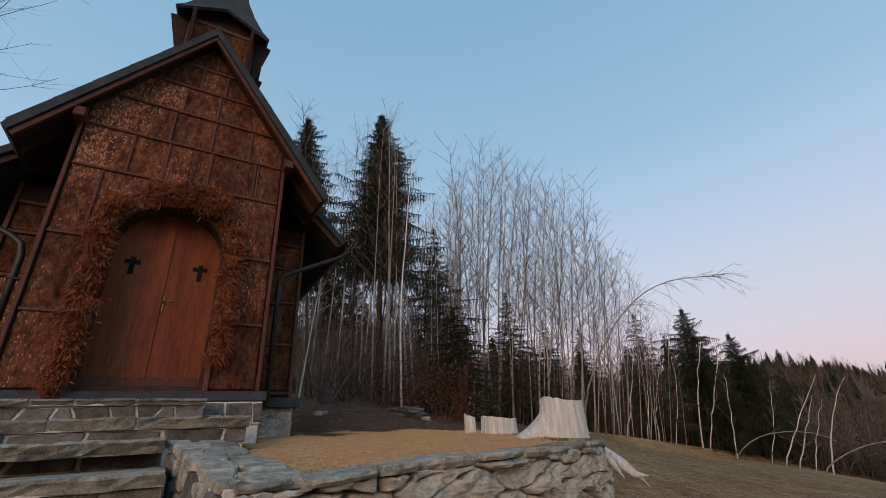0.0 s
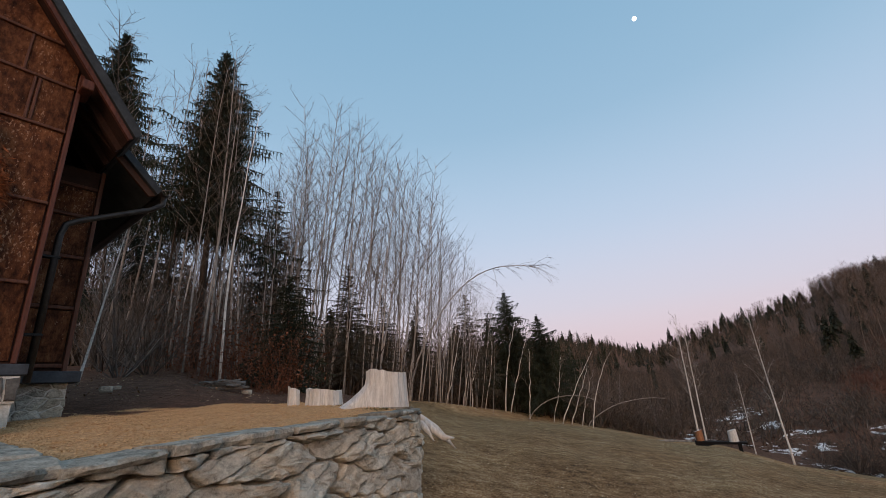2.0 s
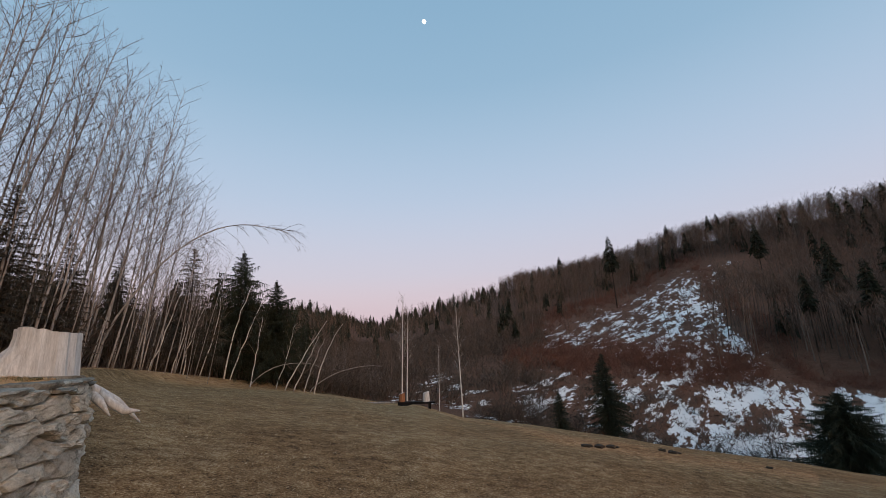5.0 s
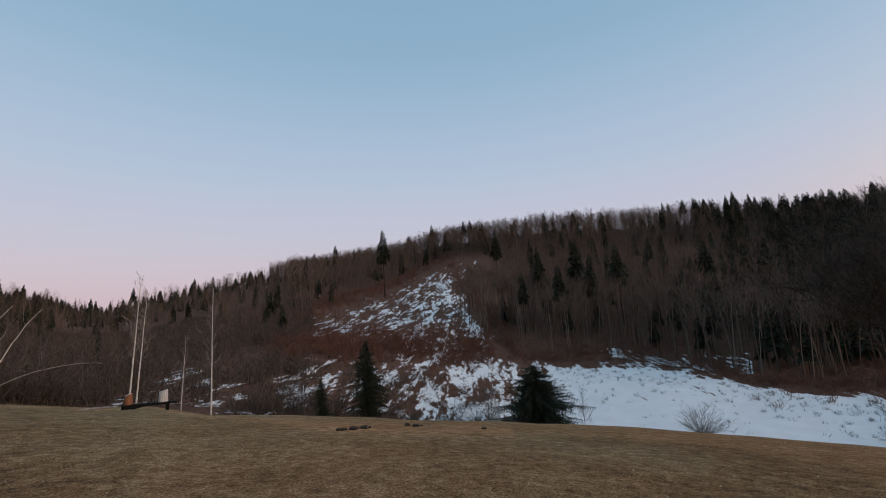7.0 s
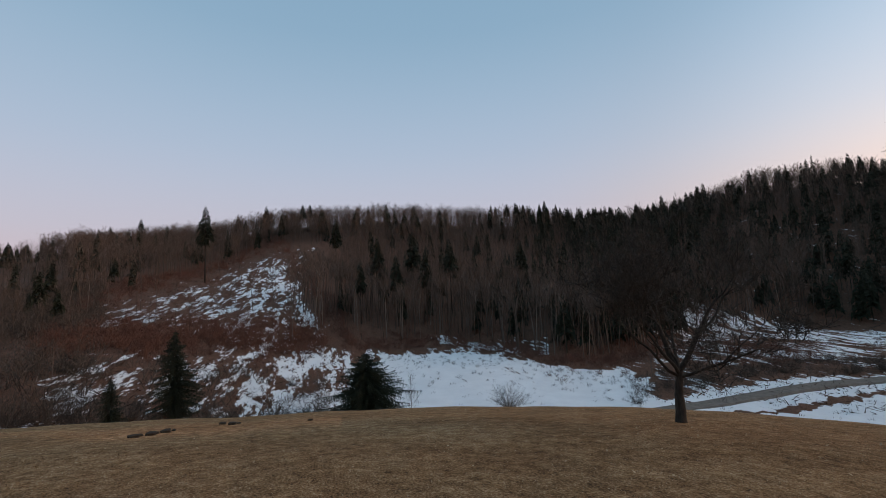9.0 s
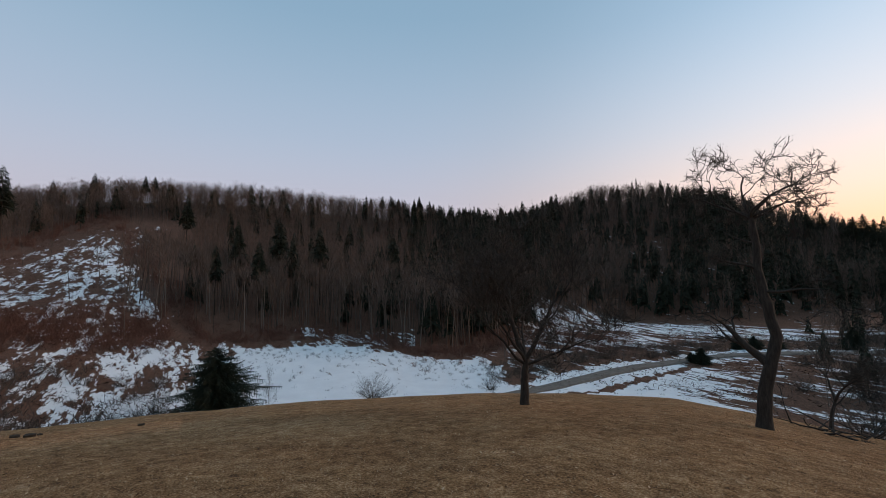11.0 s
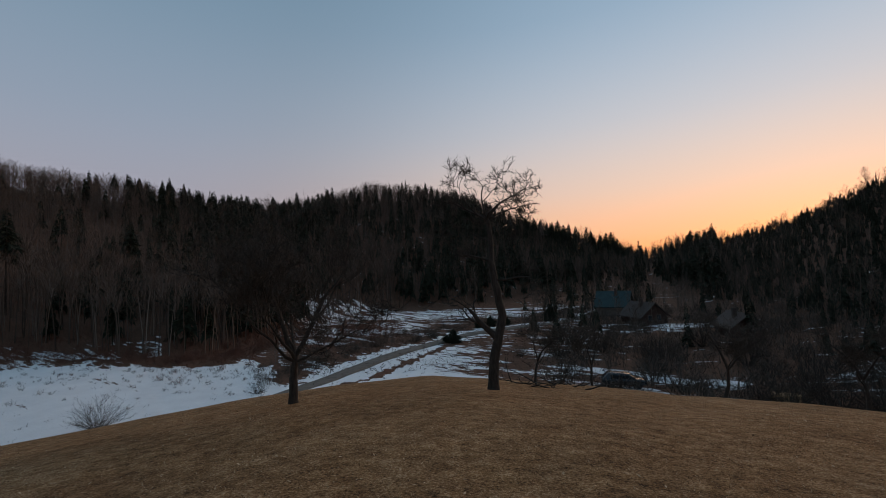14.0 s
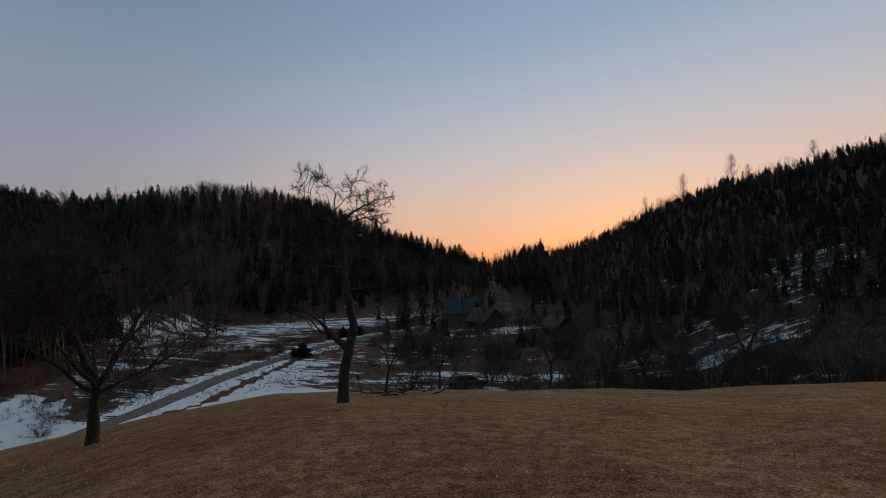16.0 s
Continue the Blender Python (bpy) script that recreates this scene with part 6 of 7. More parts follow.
    for k, (az, r, sc) in enumerate(((-15.5, 12.5, 1.0), (-13.0, 13.0, 0.9), (-16.8, 14, 1.1), (-11.5, 15, 1.0), (-3.0, 15.5, 0.8), (36, 38, 0.9), (38.5, 40, 1.0), (41, 40, 1.0), (43.5, 42, 1.1), (33, 36, 0.8), (26, 32, 0.8),
                                     (46, 38, 0.7), (58, 33, 0.7), (60.5, 35, 0.9), (63, 37, 0.9), (66.5, 38, 0.8), (51, 33, 0.5))):
        plant(bushes[k % 3], az, r, "leafless many-stemmed shrub at the wood's edge", "shrub", "edge shrubs", sc, az * 71)
    for k in range(34):
        plant(bushes[k % 3], rnd.uniform(-30, 24), rnd.uniform(20, 34), "leafless undergrowth shrub in the wood", "shrub", "undergrowth", rnd.uniform(0.6, 1.3), rnd.uniform(0, 360))
    s = Soup()
    for k in range(24):
        az, r = rnd.uniform(-11, 1.5), rnd.uniform(12.0, 16.5)
        p = spot(az, r)
        for _ in range(190):
            q = p + Vector((rnd.gauss(0, 0.55), rnd.gauss(0, 0.55), 0.25 * int(abs(rnd.gauss(3.0, 2.4))) + rnd.gauss(0.15, 0.05)))
            d = Vector((rnd.gauss(0, 1), rnd.gauss(0, 1), rnd.gauss(0, 0.5))).normalized()
            e = d.cross(UP).normalized()
            i = len(s.v)
            L, w = rnd.uniform(0.05, 0.10), rnd.uniform(0.02, 0.04)
            s.v += [q, q + d * L * 0.5 + e * w, q + d * L, q + d * L * 0.5 - e * w]
            s.f.append((i, i + 1, i + 2, i + 3))
        for _ in range(9):
            e = p + Vector((rnd.gauss(0, 0.5), rnd.gauss(0, 0.5), rnd.uniform(0.8, 1.9)))
            s.tube([p + Vector((rnd.gauss(0, 0.1), rnd.gauss(0, 0.1), -0.05)), e], [0.006, 0.002], 3, False)
    tagged(s.obj("beech_saplings", RUSSET), "low beech saplings holding russet dead leaves", "undergrowth", kind="stuff")


make_wood_edge()


def make_orchard():
    a = orchard_tree("fruit_tree", 7, ((0, 0, -0.25), (0.0, 0, 0.45), (0.04, 0.03, 0.85), (0.08, 0, 1.25)), 0.138,
                     [(1, (-0.60, 0.1, 1.0), 2.15, 0.60), (1, (0.70, 0.1, 0.95), 2.0, 0.54), (0.92, (-0.35, -0.6, 0.9), 1.9, 0.36), (0.94, (0.4, 0.7, 0.9), 1.8, 0.36), (0.86, (0.95, -0.3, 0.65), 1.9, 0.30),
                      (0.88, (-1.0, -0.2, 0.60), 2.0, 0.32), (0.99, (-0.1, 0.2, 1.0), 1.75, 0.34)])
    plant(a, 132.7, 13.3, "old bare fruit tree with a dense twiggy crown", "tree", "orchard trees", 1.06, -132)
    b = orchard_tree("fruit_tree", 15, ((0, 0, -0.25), (0.04, 0, 0.7), (0.20, 0, 1.4), (0.40, 0.03, 2.2), (0.26, 0, 3.0), (0.14, 0, 3.8), (0.16, 0.03, 4.6), (0.08, 0, 5.15)), 0.172,
                     [(1, (-1.0, 0.05, 0.50), 1.35, 0.24), (1, (0.55, 0.0, 1.0), 1.15, 0.26), (1, (-0.25, 0.3, 1.0), 1.1, 0.20), (0.99, (0.9, -0.1, 0.65), 1.0, 0.20), (0.97, (-0.6, -0.3, 0.75), 1.1, 0.18), (0.97, (0.8, 0.25, 0.6), 0.9, 0.16), (0.98, (0.2, -0.5, 0.8), 1.1, 0.18),
                      (0.30, (-0.62, 0.05, 1.0), 1.25, 0.68), (0.62, (1.0, 0.1, 0.10), 1.1, 0.24), (0.72, (-0.8, -0.3, 0.5), 1.0, 0.20), (0.83, (-0.7, 0.4, 0.4), 0.9, 0.16)], True, 4)
    plant(b, 158.0, 13.2, "tall half-dead fruit tree with a broken open crown", "tree", "orchard trees", 1.0, -158)
    c = orchard_tree("fruit_tree", 23, ((0, 0, -0.25), (0.05, 0, 0.8), (-0.1, 0, 1.7)), 0.12, [(1, (-0.3, 0.1, 1.0), 1.8, 0.7), (1, (0.5, 0.0, 0.9), 1.6, 0.6), (0.8, (0.1, -0.6, 0.8), 1.3, 0.4)])
    plant(c, 184.5, 27.0, "leaning bare fruit tree below the meadow's brow", "tree", "orchard trees", 0.95, -184, (0, -12))
    plant(c, 163.5, 21.0, "slim bare fruit tree beyond the brow", "tree", "orchard trees", 0.62, -40, (0, -8))
    plant(c, 170.5, 30.0, "slim bare fruit tree beyond the brow", "tree", "orchard trees", 0.9, 70)
    plant(c, 196.0, 30.0, "slim bare fruit tree beyond the brow", "tree", "orchard trees", 1.0, 140)
    plant(c, 206.0, 29.0, "slim bare fruit tree beyond the brow", "tree", "orchard trees", 1.1, 20)
    rnd = random.Random(12)
    s = Soup()
    for k in range(26):
        az, r = rnd.uniform(160, 170), rnd.uniform(15.5, 21)
        p = spot(az, r)
        d = Vector((rnd.gauss(0, 1), rnd.gauss(0, 1), rnd.uniform(0.0, 0.35)))
        pts = wander(p, d, rnd.uniform(0.8, 2.4), 5, rnd, 0.16)
        s.tube(pts, taper(0.03, 0.005, 5), 4, False)
        twigs(s, pts, rnd, 8, 0.5, 0.007, 0.7, 0.1)
    tagged(s.obj("fallen_branches", TRUNK), "heap of fallen dark branches on the grass", "branches", kind="stuff")


make_orchard()


def make_valley_plants():
    rnd = random.Random(31)
    wide = spruce_tree("spruce_tree", 75, 6.6, 6.4, SPRUCE, 0.01, 50, 13, 1.2, 1.9, 0.6)
    plant(wide, 95.0, 45, "broad dark spruce standing in the snowy valley", "tree", "valley spruces", 1.0)
    slim = spruce_tree("spruce_tree", 78, 8.6, 3.6, SPRUCE, 0.01, 48, 12, 1.1, 1.7, 0.5)
    plant(slim, 73.6, 47, "slim dark spruce below the clear-cut slope", "tree", "valley spruces", 0.92, 120)
    plant(slim, 68.0, 41, "young dark spruce among scrub under the slope", "tree", "valley spruces", 0.42, 40)
    for az, r, sc in ((166.2, 236, 1.9), (166.9, 232, 2.2), (167.6, 236, 2.4), (168.3, 240, 2.2), (169.0, 236, 1.8), (170.4, 240, 1.3), (171.6, 262, 2.1), (172.6, 268, 1.8), (173.4, 275, 2.2), (174.0, 282, 2.4), (174.7, 290, 2.1), (175.4, 300, 1.6),
                      (180.6, 262, 1.5), (182.4, 250, 1.6), (163.6, 232, 1.6), (164.6, 236, 1.8)):
        plant(slim, az, r, "tall spruce standing black against the evening glow", "tree", "saddle spruces", sc, az * 91)
    beech = pole_tree("beech_tree", 141, 9.0, 0.10, TRUNK, TWIG, 0.03, 0.22, 60, 0.34, 10, 0.02, 2)
    for az, r, sc in ((197.6, 188, 0.9), (199.2, 186, 0.6), (201.7, 180, 1.15), (206.5, 170, 1.2), (208.0, 168, 0.7), (213.5, 163, 0.8), (165.7, 234, 1.9)):
        plant(beech, az, r, "bare beech standing above the young spruces", "tree", "ridge beeches", sc, az * 57)
    for az, r, sc in ((156.6, 86, 0.30), (158.2, 87, 0.33), (160.2, 88, 0.30), (153.2, 72.5, 0.36), (152.2, 73.5, 0.22), (166.0, 96, 0.5)):
        plant(wide, az, r, "small young spruce beside the valley road", "tree", "valley spruces", sc, az * 13)
    lone = ridge_pine("pine_tree", 131, 23.0)
    plant(lone, 76.3, 142, "lone tall pine with a bare trunk on the ridge", "tree", "ridge pines", 1.0)
    for az, r, sc in ((80.6, 205, 0.50), (87.4, 200, 0.60), (88.3, 204, 0.55), (116.0, 198, 0.55), (119.6, 199, 0.66), (114.6, 202, 0.52), (122.5, 205, 0.55)):
        plant(lone, az, r, "dark pine standing above the bare ridge wood", "tree", "ridge pines", sc, az * 37)
    for az, r, sc in ((94.5, 98, 0.62), (97.0, 104, 0.78), (99.3, 96, 0.70), (101.6, 108, 0.86), (103.2, 99, 0.72), (106.5, 104, 0.80), (91.5, 140, 0.8), (116.0, 110, 0.7)):
        plant(lone, az, r, "tall pine with a clear stem at the wood's foot", "tree", "wood foot pines", sc, az * 29)
    globe = bush("bare_bush", 101, 2.6, 2.6, SCRUB, 60, 15)
    plant(globe, 113.2, 49, "round leafless bush standing in the snow", "shrub", "valley bushes", 1.3)
    for az, r, sc in ((128.4, 52, 0.6), (136, 62, 0.7), (140, 66, 0.8), (143, 70, 0.7), (148, 74, 0.8), (162, 62, 0.8), (133.5, 60, 0.6), (86, 60, 0.6), (150.5, 78, 0.9)):
        plant(globe, az, r, "leafless bush beside the snowy valley floor", "shrub", "valley bushes", sc, az * 17)
    thin = pole_tree("sapling", 111, 4.6, 0.03, TWIG, TWIG, 0.03, 0.1, 30, 0.3, 8, 0.008)
    plant(thin, 100.6, 45, "thin bare sapling standing in the snow", "tree", "valley saplings")
    for az, r, sc in ((145, 66, 0.9), (151, 72, 0.9), (89, 56, 0.8), (130.5, 64, 1.1)):
        plant(thin, az, r, "thin bare sapling in the valley", "tree", "valley saplings", sc, az)
    dark = bush("thicket", 120, 3.6, 3.4, TRUNK, 70, 12)
    for az, r, sc in ((58.6, 37, 0.55), (61.0, 39, 0.75), (63.2, 40, 0.85), (65.4, 40, 0.8), (69.5, 45, 0.6), (79.5, 49, 0.5), (77.0, 50, 0.45)):
        plant(dark, az, r, "dark leafless thicket on the snowy slope's foot", "shrub", "thickets", sc, az * 23)
    for az, r, sc in ((187, 39, 1.0), (190, 37, 1.2), (194, 36, 1.2), (198, 36, 1.3), (203, 36, 1.3), (208, 36, 1.3), (213, 37, 1.3), (178, 62, 1.3),
                      (166.6, 62, 1.2), (172, 66, 1.0), (183, 70, 1.4), (187, 60, 1.4), (177.5, 62, 0.8), (200, 48, 1.5), (192, 50, 1.5), (209, 48, 1.5), (216, 42, 1.4)):
        plant(dark, az, r, "dark leafless thicket below the meadow", "shrub", "thickets", sc, az * 23)


make_valley_plants()


# ---- far woods on the hills ----
def woods(name, places, material, make, label):
    """Join many simple far trees into one mesh. make(n) gives unit verts and faces."""
    V, F, off = [], [], 0
    rnd = np.random.default_rng(5)
    shapes = [make(i) for i in range(8)]
    for k, (x, y, z, h) in enumerate(places):
        v, f = shapes[k % 8]
        a = rnd.uniform(0, 6.283)
        c, s = math.cos(a), math.sin(a)
        q = np.stack([(v[:, 0] * c - v[:, 1] * s), (v[:, 0] * s + v[:, 1] * c), v[:, 2]], -1) * h
        V.append(q + (x, y, z))
        F.append(f + off)
        off += len(v)
    V, F = np.vstack(V), np.vstack(F)
    me = bpy.data.meshes.new(name)
    me.vertices.add(len(V))
    me.vertices.foreach_set("co", V.astype(np.float32).ravel())
    me.loops.add(len(F) * 3)
    me.loops.foreach_set("vertex_index", F.astype(np.int32).ravel())
    me.polygons.add(len(F))
    me.polygons.foreach_set("loop_start", np.arange(0, len(F) * 3, 3, dtype=np.int32))
    me.update(calc_edges=True)
    me.validate()
    me.materials.append(material)
    return tagged(new(name, me), label, "woodland", kind="stuff")


def triangles(s):
    tris = []
    for f in s.f:
        tris += [(f[0], f[i], f[i + 1]) for i in range(1, len(f) - 1)]
    return np.array([tuple(v) for v in s.v]), np.array(tris)


def far_bare(seed, clear=0.26, wide=1.0, trunk=0.0062):
    """A beech in winter: a clear stem under a fan of rising limbs and fine twigs."""
    rnd = random.Random(seed + 200)
    s = Soup()
    clear += rnd.uniform(-0.08, 0.12)
    line = wander(Vector((0, 0, -0.05)), UP, 0.86, 4, rnd, 0.03)
    s.tube(line, [trunk, trunk * 0.85, trunk * 0.7, trunk * 0.45, 0.001], 3, False)
    for j in range(17):
        f = clear + (0.84 - clear) * (j + rnd.random()) / 17
        k = min(int((f + 0.05) / 0.91 * 4), 3)
        p = line[k].lerp(line[k + 1], min(max((f - line[k].z) / max(line[k + 1].z - line[k].z, 1e-4), 0), 1))
        a = j * 2.4 + rnd.uniform(-0.5, 0.5)
        tilt = rnd.uniform(0.35, 0.95)
        d = Vector((math.cos(a) * math.sin(tilt) * wide, math.sin(a) * math.sin(tilt) * wide, math.cos(tilt))).normalized()
        L = min(0.34 * (1.15 - f) * rnd.uniform(0.75, 1.25), (1.0 - p.z) / d.z)
        e = p + d * L
        s.sliver(p, e, 0.0030, d.cross(Vector((rnd.gauss(0, 1), rnd.gauss(0, 1), 0.3))).normalized())
        for _ in range(5):
            b = p.lerp(e, rnd.uniform(0.3, 1.0))
            g = (d + Vector((rnd.gauss(0, 0.45), rnd.gauss(0, 0.45), rnd.gauss(0.35, 0.35)))).normalized()
            s.sliver(b, b + g * rnd.uniform(0.05, 0.12), 0.0027, g.cross(Vector((rnd.gauss(0, 1), rnd.gauss(0, 1), rnd.gauss(0, 1)))).normalized())
    return triangles(s)


def far_stem(seed):
    """A drawn-up forest tree with a long clear stem."""
    return far_bare(seed + 40, 0.54, 0.8, 0.0088)


def far_brush(seed):
    """A low fan of shrub stems and twigs."""
    rnd = random.Random(seed + 500)
    s = Soup()
    for _ in range(18):
        a, o = rnd.uniform(0, 6.28), abs(rnd.gauss(0, 0.95))
        d = Vector((math.cos(a) * o, math.sin(a) * o, 1)).normalized()
        p = Vector((rnd.gauss(0, 0.25), rnd.gauss(0, 0.25), -0.03))
        e = p + d * rnd.uniform(0.45, 1.05)
        s.sliver(p, e, 0.013, d.cross(Vector((rnd.gauss(0, 1), rnd.gauss(0, 1), 0.2))).normalized())
        for _ in range(3):
            b = p.lerp(e, rnd.uniform(0.3, 0.9))
            g = (d + Vector((rnd.gauss(0, 0.7), rnd.gauss(0, 0.7), rnd.gauss(0, 0.5)))).normalized()
            s.sliver(b, b + g * rnd.uniform(0.15, 0.40), 0.012, g.cross(Vector((rnd.gauss(0, 1), rnd.gauss(0, 1), 0.3))).normalized())
    return triangles(s)


def far_spruce(seed):
    """A spruce of the hill wood: ragged tiers of hanging boughs round a short tip."""
    rnd = random.Random(seed + 300)
    s = Soup()
    s.tube([Vector((0, 0, -0.05)), Vector((0, 0, 0.93))], [0.010, 0.001], 3, False)
    low = rnd.choice((0.04, 0.1, 0.2, 0.32))
    wide, blunt = rnd.uniform(0.17, 0.25), rnd.uniform(0.55, 0.85)
    for k in range(60):
        f = low + (0.985 - low) * (k + rnd.random()) / 60
        R = wide * (1 - (f - low) / (1 - low)) ** blunt + 0.012
        a = k * 2.4 + rnd.uniform(-0.5, 0.5)
        d = Vector((math.cos(a), math.sin(a), 0))
        L = R * rnd.uniform(0.55, 1.15)
        p = Vector((0, 0, f))
        s.sliver(p, p + d * L - UP * (0.35 * L + 0.004), 0.34 * L + 0.006, (Vector((-d.y, d.x, 0)) + UP * rnd.gauss(0, 0.5)).normalized())
        s.sliver(p + d * L * 0.45, p + d * L * 0.8 - UP * (0.7 * L + 0.015), 0.22 * L, d)
    return triangles(s)


# share of spruces in the wood, by bearing
SPRUCE_SHARE = table([(-60, 0.5), (-10, 0.5), (20, 0.5), (30, 0.40), (42, 0.32), (50, 0.30), (60, 0.24), (66, 0.12), (75, 0.04), (92, 0.06), (108, 0.08), (116, 0.28), (128, 0.52), (134, 0.45),
                      (139, 0.35), (141, 0.14), (150, 0.30), (155, 0.45), (160, 0.34), (178, 0.30), (184, 0.45), (190, 0.6), (215, 0.65), (240, 0.6), (270, 0.5)])


def make_far_woods():
    rnd = np.random.default_rng(9)
    bare, firs, stems, brush, bracken = [], [], [], [], []

    def ground_places(az, r, h):
        a = np.radians(az)
        x, y = r * np.sin(a), r * np.cos(a)
        return list(zip(x, y, land(x, y), h))

    def add(az, r, h_bare, h_fir, share):
        pick = rnd.random(len(az)) < share
        bare.extend(ground_places(az[~pick], r[~pick], (h_bare * rnd.uniform(0.74, 1.06, len(az)))[~pick]))
        firs.extend(ground_places(az[pick], r[pick], (h_fir * rnd.uniform(0.55, 1.12, len(az)))[pick]))
    n = 13500
    az = rnd.uniform(26, 235, n)
    ft, rg, cut = FOOT(az), RIDGE(az), CUT_TOP(az)[..., 0]
    r0 = np.maximum(ft[..., 0] + 1.0, np.where(cut > 10, cut + np.abs(rnd.normal(0, 14, n)) - 4, 0))
    depth = rg[..., 0] + 12 - r0
    r = r0 + depth * rnd.random(n) ** 0.9
    # thin out so that trees stand evenly over the ground
    ok = rnd.random(n) < np.clip(depth * r / 22000, 0.12, 1.0)
    # open, sparse stand beside the clear-cut; scrub instead of trees on the near rim
    ok &= ~((az > 83.5) & (az < 92) & (r < 190) & (rnd.random(n) < 0.85))
    ok &= ~((az >= 92) & (az < 98) & (r < 150) & (rnd.random(n) < 0.5))
    ok &= ~((az > 42) & (az < 66) & (r < 150) & (rnd.random(n) < 0.75))
    share = SPRUCE_SHARE(az)[..., 0]
    near_top = np.clip((r - r0) / np.maximum(depth, 1), 0, 1)
    share = np.where((az > 62) & (az < 122), share * (0.95 - 0.75 * near_top), share)
    share = np.where((az > 42) & (az < 68) & (r < 190), 0.06, share)
    size = np.clip(rg[..., 0] / 215, 0.75, 1.2)
    young = np.where((az < 64) | (az > 185), 0.62, 1.0)
    add(az[ok], r[ok], (10.4 * size * young)[ok], (10.2 * size * young * np.where(az > 185, 0.55, 1.0))[ok], share[ok])
    # front rank along the foot of the wood: drawn-up clear stems
    m = 520
    az = rnd.uniform(86, 146, m)
    r = np.maximum(FOOT(az)[..., 0] + rnd.uniform(0, 26, m), np.where(az < 95, 92, 0) + rnd.uniform(0, 30, m))
    stems.extend(ground_places(az, r, rnd.uniform(9, 14, m)))
    # young spruces over the western slope
    m = 2000
    az = rnd.uniform(184, 228, m)
    a, b = FOOT(az)[..., 0] + 10, RIDGE(az)[..., 0]
    firs.extend(ground_places(az, a + (b - a) * rnd.random(m) ** 0.8, rnd.uniform(1.8, 4.4, m)))
    # thin trees left standing on the cut
    m = 46
    az = rnd.uniform(64, 91, m)
    stems.extend(ground_places(az, rnd.uniform(80, 150, m), rnd.uniform(4, 10, m)))
    # the skyline rank
    m = 1000
    az = rnd.uniform(28, 232, m)
    rg = RIDGE(az)
    share = np.where(((az > 64) & (az < 112)) | ((az > 139) & (az < 153)), 0.04, np.clip(SPRUCE_SHARE(az)[..., 0] * 0.8, 0, 1))
    size = np.clip(rg[..., 0] / 215, 0.75, 1.5) * np.where(az > 182, 0.36, np.where(az < 64, 0.66, 1.0))
    add(az, rg[..., 0] + rnd.uniform(-16, 10, m), 11.5 * size, 11.8 * size, share)
    m = 1500
    az = rnd.uniform(62, 118, m)
    rg = RIDGE(az)
    add(az, rg[..., 0] + rnd.uniform(-34, 9, m), np.full(m, 11.5), np.full(m, 11.5), np.full(m, 0.03))
    m = 900
    az = rnd.uniform(116, 158, m)
    add(az, RIDGE(az)[..., 0] + rnd.uniform(-30, 8, m), np.full(m, 11.5), np.full(m, 12.5), np.where((az > 138) & (az < 154), 0.06, 0.45))
    # the wood behind the chapel and the grove
    m = 800
    az = rnd.uniform(-62, 36, m)
    r = rnd.uniform(0, 1, m) ** 0.8 * 70 + np.where(az > 14, 66, 26)
    open_sky = np.where(az > 0, 0.62, 1.0)
    add(az, r, 12.0 * open_sky, 11.5 * open_sky, np.where(az > 16, 0.10, 0.10))
    m = 420
    az = rnd.uniform(-12, 30, m)
    add(az, rnd.uniform(33, 84, m), np.full(m, 7.0), np.full(m, 7.0), np.full(m, 0.12))
    # low scrub on the near rim of the valley
    m = 2600
    az = rnd.uniform(38, 67, m)
    r = 36 + 110 * rnd.random(m) ** 0.8
    ok = ~((az > 50) & (r < 82) & (rnd.random(m) < 0.62)) & ~((az > 42) & (r < 52) & (rnd.random(m) < 0.75))
    brush.extend(ground_places(az[ok], r[ok], rnd.uniform(1.2, 3.2, m)[ok]))
    m = 1500
    az = rnd.uniform(-24, 44, m)
    brush.extend(ground_places(az, np.where(az > 14, 34, 24) + 36 * rnd.random(m), rnd.uniform(1.4, 3.4, m)))
    m = 120
    az = rnd.uniform(40, 66, m)
    add(az, rnd.uniform(48, 130, m), np.full(m, 5.0), np.full(m, 6.5), np.full(m, 0.03))
    # reddish bracken in the belt across the cut, along its rim and under the wood
    m = 800
    az = rnd.uniform(62, 90, m)
    r = 70 + 0.3 * (az - 64) + rnd.normal(8, 6, m)
    bracken.extend(ground_places(az, r, rnd.uniform(0.8, 2.4, m)))
    m = 420
    az = rnd.uniform(65, 87, m)
    r = 88 + (CUT_TOP(az)[..., 0] - 92) * rnd.random(m)
    bracken.extend(ground_places(az, r, rnd.uniform(0.5, 1.5, m)))
    m = 900
    az = rnd.uniform(63, 93, m)
    r = CUT_TOP(az)[..., 0] + rnd.normal(6, 8, m)
    bracken.extend(ground_places(az, r, rnd.uniform(0.8, 2.2, m)))
    m = 700
    az = rnd.uniform(92, 134, m)
    bracken.extend(ground_places(az, FOOT(az)[..., 0] + rnd.normal(-1, 4, m), rnd.uniform(0.5, 1.6, m)))
    m = 170
    az = rnd.uniform(58, 90, m)
    brush.extend(ground_places(az, rnd.uniform(42, 66, m), rnd.uniform(0.7, 2.2, m)))
    # undergrowth closing the ridge under the crowns
    m = 1100
    az = rnd.uniform(28, 232, m)
    brush.extend(ground_places(az, RIDGE(az)[..., 0] + rnd.uniform(-14, 2, m), rnd.uniform(2.0, 5.0, m)))
    # weeds and twigs poking through the snow sheet's far side
    m = 190
    az = rnd.uniform(96, 129, m)
